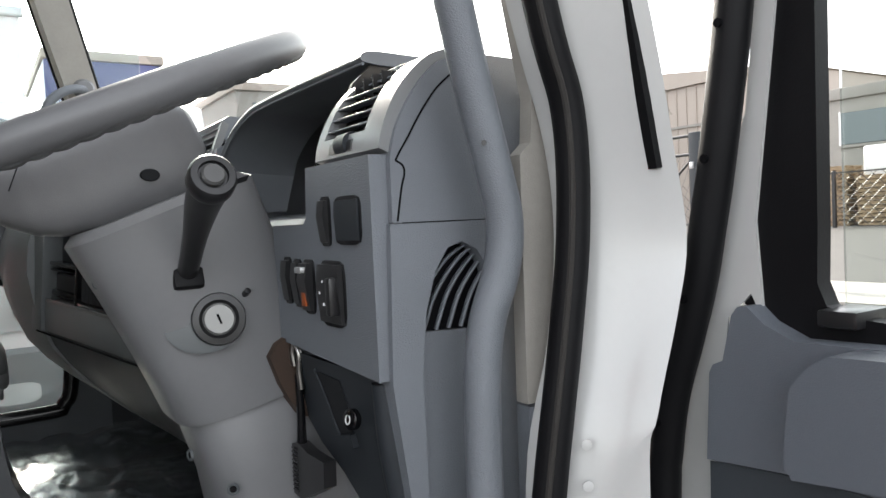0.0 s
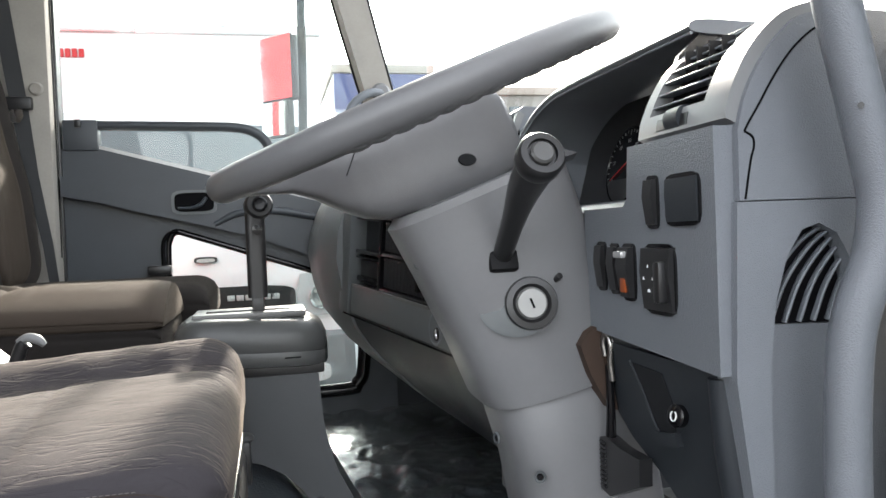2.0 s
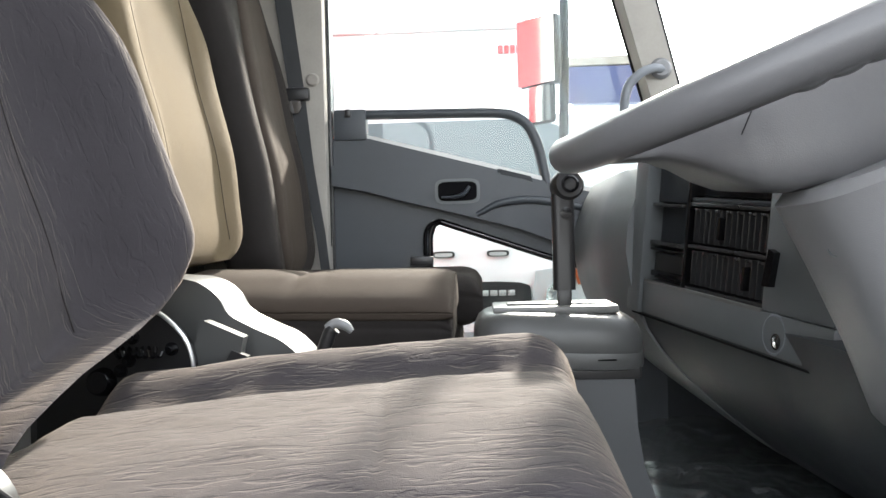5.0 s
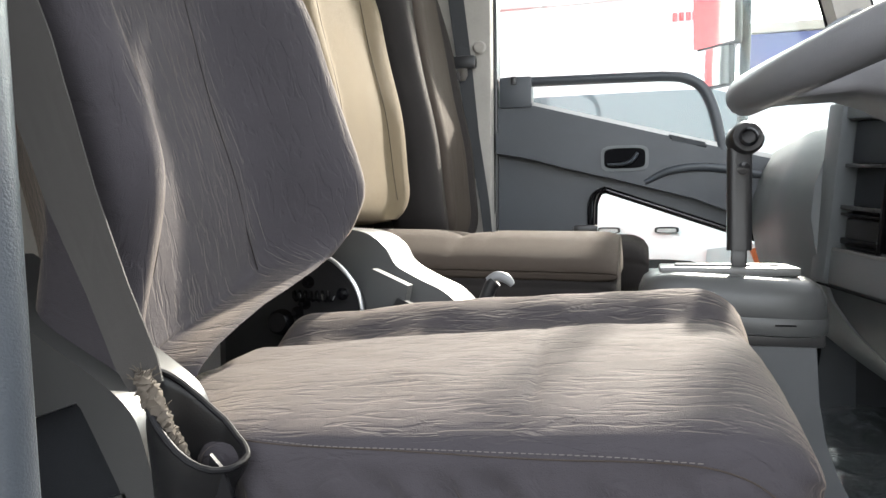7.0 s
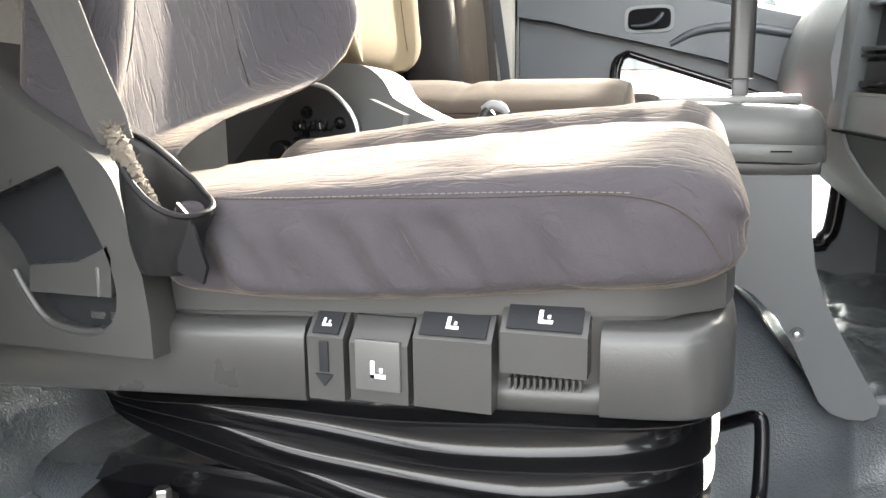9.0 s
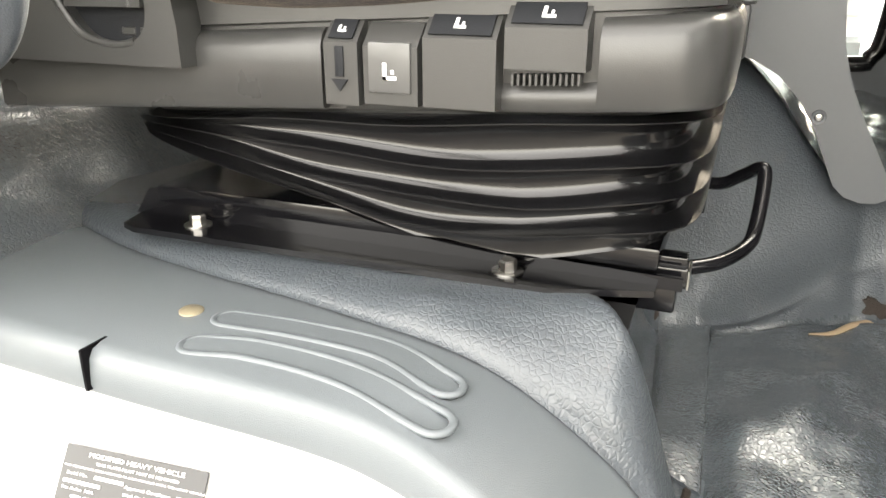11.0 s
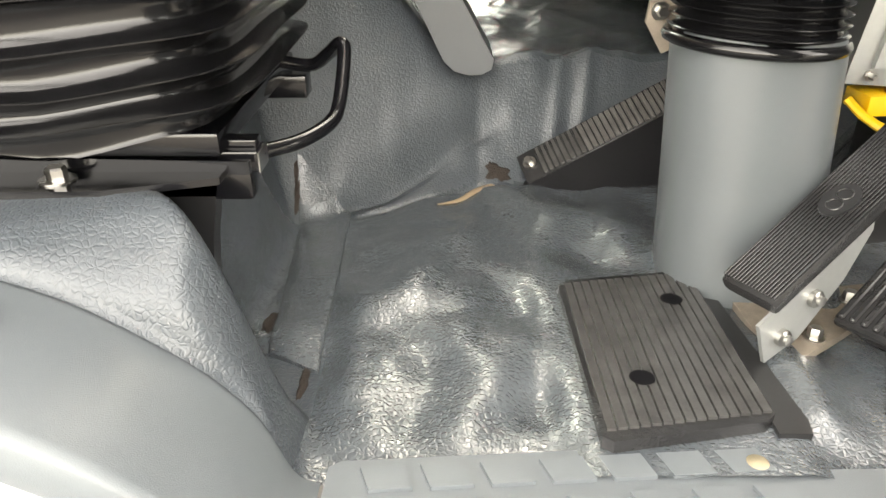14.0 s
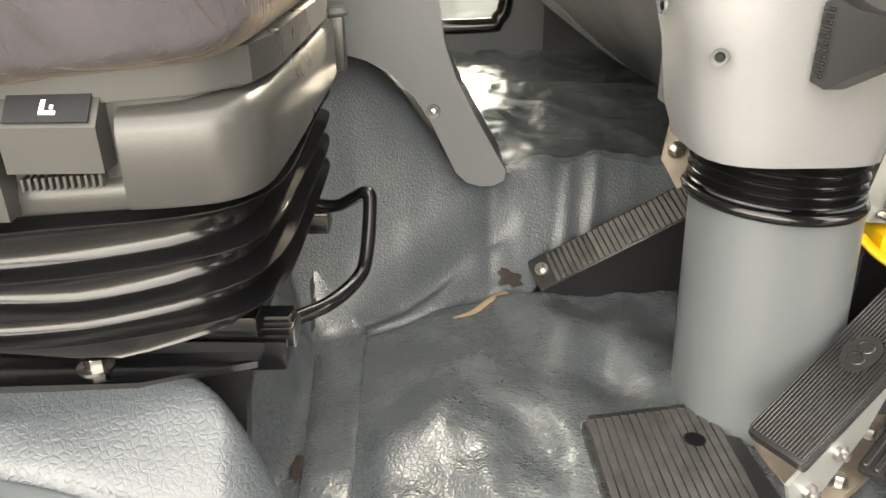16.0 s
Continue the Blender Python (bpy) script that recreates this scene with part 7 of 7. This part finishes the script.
part("bolt", bolt(tuple(RM @ Vector((0.018, 0.04, 0.001))), 0.007, tuple(RM.to_3x3() @ Vector((0, 0, 1)))), "steel", dr, smooth=25)
# torn edges of the mat
for cx, cy, hx, hy in ((0.076, 1.468, 0.010, 0.034), (0.096, 1.130, 0.008, 0.032), (0.156, 1.015, 0.006, 0.030), (0.408, 1.596, 0.024, 0.013)):
    def scrap(u, v, cx=cx, cy=cy, hx=hx, hy=hy):
        a, b = 2 * u - 1, 2 * v - 1
        k = 0.95 + 0.5 * noise.noise((a * 1.7 + cx * 30, b * 1.7, 4.0))
        x, y = cx + a * hx * k * math.sqrt(1 - b * b / 2.2), cy + b * hy * k * math.sqrt(1 - a * a / 2.2)
        return (x, y, floor_z(x, y) + 0.004 + 0.002 * noise.noise((x * 300, y * 300, 0)) - 0.006 * max(abs(a), abs(b)) ** 6)
    single("torn_underlay", grid(10, 10, scrap), "carton", "scrap of brown felt underlay at a tear in the mat", "underlay", smooth=180)
fl_rows = []
for i in range(23):
    u = i / 22
    ks = (0, 0.08, 0.25, 0.45, 0.65, 0.85, 0.95, 1.0)
    top_ = []
    for k in ks:
        px = 0.108 - 0.036 * u + k * (0.063 + 0.022 * u) + 0.003 * noise.noise((u * 7, k * 2, 1))
        py = 1.06 + 0.44 * u - 0.030 * k
        top_.append(Vector((px, py, floor_z(px, py) + 0.0055 - 0.003 * (k in (0, 1.0)) + 0.0015 * noise.noise((k * 3, u * 6, 3)))))
    fl_rows.append(top_ + [p - Vector((0, 0, 0.006)) for p in top_[::-1]])
single("mat_flap", loft(fl_rows), "mat", "strip of grey vinyl mat lapped over the joint", "mat", smooth=60)
tb_ = tube([(px, py, floor_z(px, py) + 0.001) for px, py in ((0.300, 1.475), (0.335, 1.500), (0.365, 1.535), (0.395, 1.572))], [0.002, 0.006, 0.007, 0.009], 8, 5, flat=0.4)
single("torn_edge", tb_, "wood", "tan fibre backing along a tear in the mat", "underlay")
# metal bracket and yellow connector beyond the column
mb = thing("relay_bracket", "pale metal bracket box with a yellow connector", "bracket", (0.88, 1.30, 0.25))
part("box", prism([(0.815, 0.265), (0.835, 0.385), (0.96, 0.385), (0.96, 0.255)], "y", 1.28, 1.40, 0.006), "zinc", mb)
part("cover", prism([(0.845, 0.285), (0.858, 0.365), (0.95, 0.365), (0.95, 0.275)], "y", 1.272, 1.284, 0.004), "zinc", mb)
part("screw", bolt((0.845, 1.279, 0.275), 0.004, (0, -1, 0)), "steel", mb)
part("connector", box(0.845, 0.95, 1.265, 1.33, 0.225, 0.252, 0.006), "yellow", mb, "yellow plastic connector")
part("strap", tube([(0.825, 1.28, 0.245), (0.845, 1.262, 0.225), (0.88, 1.258, 0.210), (0.93, 1.262, 0.225)], 0.010, 8, 5, flat=0.5), "yellow", mb)
part("stand", box(0.90, 0.96, 1.30, 1.38, 0.0, 0.26, 0.004), "black", mb)
cl = thing("column_clamp", "zinc clamp behind the column boot", "bracket", (0.60, 1.36, 0.35))
part("plate", prism([(0.575, 0.33), (0.585, 0.42), (0.615, 0.42), (0.612, 0.38), (0.622, 0.30), (0.600, 0.29)], "y", 1.345, 1.352, 0.002), "rusty", cl)
part("bolt", bolt((0.592, 1.345, 0.345), 0.007, (0, -1, 0)), "steel", cl, smooth=25)
part("carrier", box(0.575, 0.66, 1.352, 1.40, 0.40, 0.50, 0.004), "black", cl)

# ---------------------------------------------------------------- outside
GZ = -1.05
YZ = GZ + 1.02                                          # the yard across the road lies a little higher
single("ground", grid(150, 60, lambda u, v: (-300 + 600 * u, -300 + 600 * v, GZ + 1.02 * sm(8, 28, -300 + 600 * u))), "asphalt", "grey asphalt yard reaching the horizon", "ground", kind="structure")
single("pavement", prism([(12.0, -40), (12.0, 12.0), (16.0, 12.0), (16.0, -40)], "z", GZ - 0.05, GZ + 0.30, 0.03), "concrete", "pale concrete pavement with a kerb", "pavement", kind="structure")

# own mirror on the passenger side
mir = thing("door_mirror", "tall black-framed door mirror on a tube arm", "mirror", (0.26, 3.0, 1.4))
part("arm", tube([(0.30, 2.86, 1.02), (0.325, 2.98, 1.08), (0.335, 3.02, 1.2), (0.345, 3.03, 1.5), (0.352, 3.03, 1.85), (0.36, 2.90, 1.95)], 0.017, 12, 6), "dash_dark", mir)


def mirror_face(x0, x1, z0, z1, y, turn, bend):
    """A slightly domed mirror glass."""
    def fn(u, v):
        a, b = (u - 0.5), (v - 0.5)
        wx, wz = (x1 - x0), (z1 - z0)
        p = Vector((a * wx, bend * (a * a * wx * wx + 0.4 * b * b * wz * wz), b * wz))
        p = Matrix.Rotation(radians(turn), 3, "Z") @ p
        return p + Vector(((x0 + x1) / 2, y, (z0 + z1) / 2))
    return grid(16, 16, fn)


part("housing", box(-0.085, 0.085, 0.004, 0.05, -0.125, 0.125, 0.02, 3, Matrix.Translation((0.240, 3.02, 1.490)) @ Matrix.Rotation(radians(-45), 4, "Z")), "black", mir)
part("glass", mirror_face(0.155, 0.325, 1.372, 1.608, 3.018, -45, 0.0), "mirror", mir, "mirror glass")
part("lower_housing", box(-0.075, 0.075, 0.004, 0.04, -0.07, 0.07, 0.02, 3, Matrix.Translation((0.232, 3.02, 1.300)) @ Matrix.Rotation(radians(-45), 4, "Z")), "black", mir)
part("lower_glass", mirror_face(0.165, 0.300, 1.238, 1.362, 3.018, -45, 0.8), "mirror", mir, "wide-angle mirror glass")

# own load body, seen in the mirrors
lb = thing("load_body", "red ribbed truck body behind the cab", "truck body", (-3, 1.7, 0))
part("panel", box(-8.5, -1.15, 0.45, 3.05, -0.2, 2.7, 0.02), "red", lb)
for i in range(28):
    part("rib", box(-8.5, -1.14, 3.045, 3.075, -0.1 + i * 0.092, -0.05 + i * 0.092, 0.006, 1), "red", lb)

# white truck parked nose towards the cab
tr = thing("parked_truck", "white parked box truck with dark windscreen", "truck", (0.3, 6.0, GZ))
part("box_body", box(-2.6, 0.62, 5.9, 11.0, 0.1, 2.42, 0.03), "van_white", tr)
part("roof_rail", box(-2.62, 0.64, 5.88, 5.93, 2.38, 2.45, 0.01), "silver", tr)
cabp = [(5.02, -0.55), (5.0, 0.50), (5.02, 0.86), (5.10, 0.98), (5.40, 1.66), (5.62, 1.76), (6.9, 1.76), (6.9, -0.55)]
cab = part("cab", prism(cabp, "x", -1.22, 0.70, 0.07, 4), "van_white", tr)
wsn = part("windscreen", prism(rounded(0, 0, 0.86, 0.335, 7, 40), "z", 0.0, 0.012, 0.004, m=Matrix.Translation((-0.26, 5.225, 1.315)) @ Matrix.Rotation(math.atan2(0.68, 0.30), 4, "X") @ Matrix.Rotation(radians(0), 4, "X")), "dark_glass", tr, "dark reflecting windscreen")
part("sun_visor", box(-0.52, 0.08, 5.205, 5.215, 1.07, 1.25, 0.02, 2), "pale_glass", tr)
part("inside_mirror", box(-0.44, -0.12, 5.20, 5.21, 1.25, 1.31, 0.02, 2), "pale_glass", tr)
part("grille_strip", prism(rounded(-0.26, 0.475, 0.60, 0.085, 6, 36), "y", 4.985, 5.03, 0.006), "black", tr)
for i in range(6):
    part("badge_bar", box(-0.08 + i * 0.055, -0.035 + i * 0.055, 4.978, 4.99, 0.470, 0.505, 0.004), "silver", tr)
for x in (-0.20, 0.14):
    part("grille_slot", prism(rounded(x, 0.735, 0.07, 0.020, 4, 24), "y", 4.992, 5.02, 0.003), "black", tr)
    part("slot_fill", prism(rounded(x, 0.732, 0.055, 0.012, 4, 24), "y", 4.990, 5.0, 0.003), "silver", tr)
for sx in (-1.0, 0.50):
    hl = part("headlight", prism([(sx - 0.17, 0.34), (sx - 0.13, 0.62), (sx + 0.17, 0.66), (sx + 0.19, 0.36)], "y", 4.975, 5.06, 0.02, 3), "lamp_glass", tr, "clear headlight")
    part("reflector", lathe([(0.001, 0), (0.06, 0.01), (0.075, 0.03), (0.06, 0.005)], 20, facing((sx, 4.974, 0.47), (0, -1, 0))), "chrome", hl)
    part("indicator", prism([(sx + 0.10, 0.62), (sx + 0.17, 0.64), (sx + 0.18, 0.54), (sx + 0.13, 0.53)], "y", 4.965, 4.99, 0.006), "orange", hl)
part("bumper", prism([(4.93, -0.30), (4.90, -0.05), (4.93, 0.22), (5.05, 0.26), (5.05, -0.35)], "x", -1.22, 0.70, 0.04, 3), "bumper", tr, "grey plastic bumper")
part("fog_lamp", prism(rounded(0.42, 0.0, 0.12, 0.06, 4, 24), "y", 4.893, 4.93, 0.008), "lamp_glass", tr)
for sx in (-1.0, 0.50):
    wl = part("wheel", lathe([(0.001, -0.11), (0.36, -0.11), (0.39, -0.08), (0.39, 0.08), (0.36, 0.11), (0.001, 0.11)], 32, facing((sx, 5.75, GZ + 0.39), (1, 0, 0))), "rubber", tr)
    part("rim", lathe([(0.001, 0.112), (0.20, 0.118), (0.22, 0.113), (0.001, 0.113)], 24, facing((sx, 5.75, GZ + 0.39), (1, 0, 0))), "silver", wl)
for x0 in (-1.05, 0.40):
    for i in range(5):
        part("sign_bar", box(x0 - 0.20 + i * 0.045, x0 - 0.165 + i * 0.045, 5.885, 5.897, 2.20, 2.26, 0.002, 1), "red", tr)

# next truck along, with a dark blue box
t2 = thing("blue_truck", "white truck cab with a dark blue box behind", "truck", (2.4, 8, GZ))
part("box_body", box(0.95, 2.08, 8.4, 13.0, 0.1, 2.66, 0.03), "navy", t2)
part("roof_edge", box(0.93, 2.10, 8.38, 13.0, 2.66, 2.76, 0.02), "cladding", t2)
part("cab", prism([(6.9, -0.5), (6.9, 0.9), (7.4, 2.05), (8.3, 2.24), (8.3, -0.5)], "x", 0.75, 2.20, 0.06, 3), "van_white", t2)
part("wheel", lathe([(0.001, -0.11), (0.36, -0.11), (0.39, -0.08), (0.39, 0.08), (0.36, 0.11), (0.001, 0.11)], 28, facing((0.90, 7.6, GZ + 0.39), (1, 0, 0))), "rubber", t2)
part("wheel", lathe([(0.001, -0.11), (0.36, -0.11), (0.39, -0.08), (0.39, 0.08), (0.36, 0.11), (0.001, 0.11)], 28, facing((2.05, 7.6, GZ + 0.39), (1, 0, 0))), "rubber", t2)

# pale office block far ahead
ob = thing("office_block", "pale office block with rows of windows", "building", (30, 45, GZ))
part("wall", box(14, 40, 44, 56, GZ, 9.2, 0.05), "concrete", ob)
part("roof", box(13.8, 40.2, 43.8, 56.2, 9.2, 9.7, 0.05), "cladding", ob)
for r in range(2):
    for i in range(12):
        wn_ = part("window", box(15 + i * 2.05, 16.6 + i * 2.05, 43.9, 44.05, 4.2 + r * 2.6, 5.9 + r * 2.6, 0.02, 1), "dark_glass", ob)
        part("sill", box(14.95 + i * 2.05, 16.65 + i * 2.05, 43.82, 43.95, 4.08 + r * 2.6, 4.2 + r * 2.6, 0.02, 1), "concrete", wn_)

# warehouse, fence and pallet stacks across the road
wh2 = thing("warehouse", "tan clad warehouse with a low gable across the road", "building", (40, 40, YZ))
part("wall", box(36, 70, 22.5, 62, GZ, 8.0, 0.05), "cladding", wh2)
part("roof", prism([(22.3, 8.0), (42, 10.4), (62.2, 8.0)], "x", 35.8, 70, 0.05), "cladding", wh2)
part("flashing", box(35.9, 36.0, 22.5, 62, 5.6, 5.75, 0), "concrete", wh2)
for i in range(56):
    part("cladding_rib", box(35.93, 36.02, 22.7 + i * 0.7, 22.78 + i * 0.7, GZ, 7.95, 0), "cladding", wh2)
off = thing("low_office", "low grey concrete office with wide windows", "building", (33, 0, YZ))
part("wall", box(33, 56, -30, 21.5, GZ, 5.75, 0.05), "concrete", off)
part("parapet", box(32.85, 33.0, -30, 21.6, 5.35, 5.85, 0.03), "concrete", off)
for i in range(14):
    wn_ = part("window", box(32.93, 33.05, 18.2 - i * 3.0 - 2.6, 18.2 - i * 3.0, 3.35, 4.75, 0.02, 1), "dark_glass", off)
    part("frame", box(32.90, 33.04, 18.2 - i * 3.0, 18.34 - i * 3.0, 3.3, 4.8, 0, 1), "van_white", wn_)
    part("sill", box(32.88, 33.04, 15.6 - i * 3.0, 18.34 - i * 3.0, 3.22, 3.33, 0, 1), "concrete", wn_)
fence = thing("mesh_fence", "dark chain-link fence with black posts", "fence", (26.5, 5, YZ))
for i in range(17):
    y = 21 - i * 3.0
    part("post", box(26.45, 26.57, y - 0.06, y + 0.06, GZ, YZ + 2.0, 0.01, 1), "black", fence)
wires = []
for i in range(120):
    y = 21 - i * 0.40
    for s_ in (-1, 1):
        wires.append(tube([(26.5, y, YZ + 0.05), (26.5, y + s_ * 1.9, YZ + 1.9)], 0.010, 4))
tagged(part("mesh", joined(*wires), "black", fence), kind="stuff")
part("top_rail", box(26.48, 26.54, -27, 21, YZ + 1.9, YZ + 1.95, 0), "black", fence)
gate = thing("yard_gate", "dark steel gate post with a braced mesh gate", "gate", (14, 11, GZ))
part("post", box(13.85, 14.15, 10.82, 11.10, GZ, 2.56, 0.03), "dash_dark", gate)
part("top_rail", tube([(14, 11.1, 2.50), (14, 15.5, 2.50)], 0.035, 8), "black", gate)
part("mid_rail", tube([(14, 11.1, 2.08), (14, 15.5, 2.08)], 0.035, 8), "black", gate)
part("brace", tube([(14, 11.1, 2.0), (14, 13.2, 0.2)], 0.03, 8), "black", gate)
part("latch", box(13.8, 13.9, 10.95, 11.05, 1.75, 1.9, 0.02), "silver", gate)
gw = []
for i in range(24):
    for s_ in (-1, 1):
        y = 11.1 + i * 0.18
        gw.append(tube([(14, y, 0.1), (14, y + s_ * 0.9, 2.05)], 0.006, 4))
tagged(part("mesh", joined(*gw), "bumper", gate), kind="stuff")
random.seed(5)
deck = []
for k in range(5):
    deck.append(box(-0.6, 0.6, -0.6 + k * 0.27, -0.5 + k * 0.27, 0.11, 0.135, 0))
for k in (-0.55, 0, 0.47):
    deck.append(box(k, k + 0.08, -0.6, 0.6, 0.0, 0.11, 0))
stack0 = thing("pallet_stack", "stack of weathered timber pallets behind the fence", "pallets", (28.2, 17.2, YZ), group="pallet stacks")
base_me = finish("pallet", joined(*deck), "wood")
for j in range(17):
    o = new("pallet", base_me)
    o.parent = stack0
    o.location = (random.uniform(-0.06, 0.06), random.uniform(-0.06, 0.06), j * 0.155)
    o.rotation_euler = (0, 0, random.uniform(-0.06, 0.06))
for i in range(8):
    copy_thing(stack0, pose(27.8 + random.uniform(0, 1.2), 15.7 - i * 1.5, YZ - random.choice((0.0, 0.0, 0.4, 0.8)), 0, 0, random.uniform(-8, 8)))
bale0 = thing("wrapped_bale", "pale wrapped bale among the pallet stacks", "bale", (29.8, 14.6, YZ), group="wrapped bales")
part("wrap", box(29.4, 30.4, 13.9, 15.5, YZ, YZ + 3.0, 0.15, 3), "van_white", bale0)
copy_thing(bale0, pose(29.9, 12.4, YZ))
pw = thing("power_line", "dark overhead power lines on timber poles", "cable", (28, 0, GZ))
for y in (-60, 60):
    part("pole", tube([(28, y, GZ), (28, y, 12.5)], [0.16, 0.11], 10), "wood", pw)
    part("crossarm", box(26.8, 29.2, y - 0.06, y + 0.06, 11.6, 11.75, 0.01), "wood", pw)
for k in (-1.1, 0.0, 1.1):
    part("wire", tube([(28 + k, -60, 11.78), (28 + k, 0, 10.8), (28 + k, 60, 11.78)], 0.02, 5, 8), "black", pw)
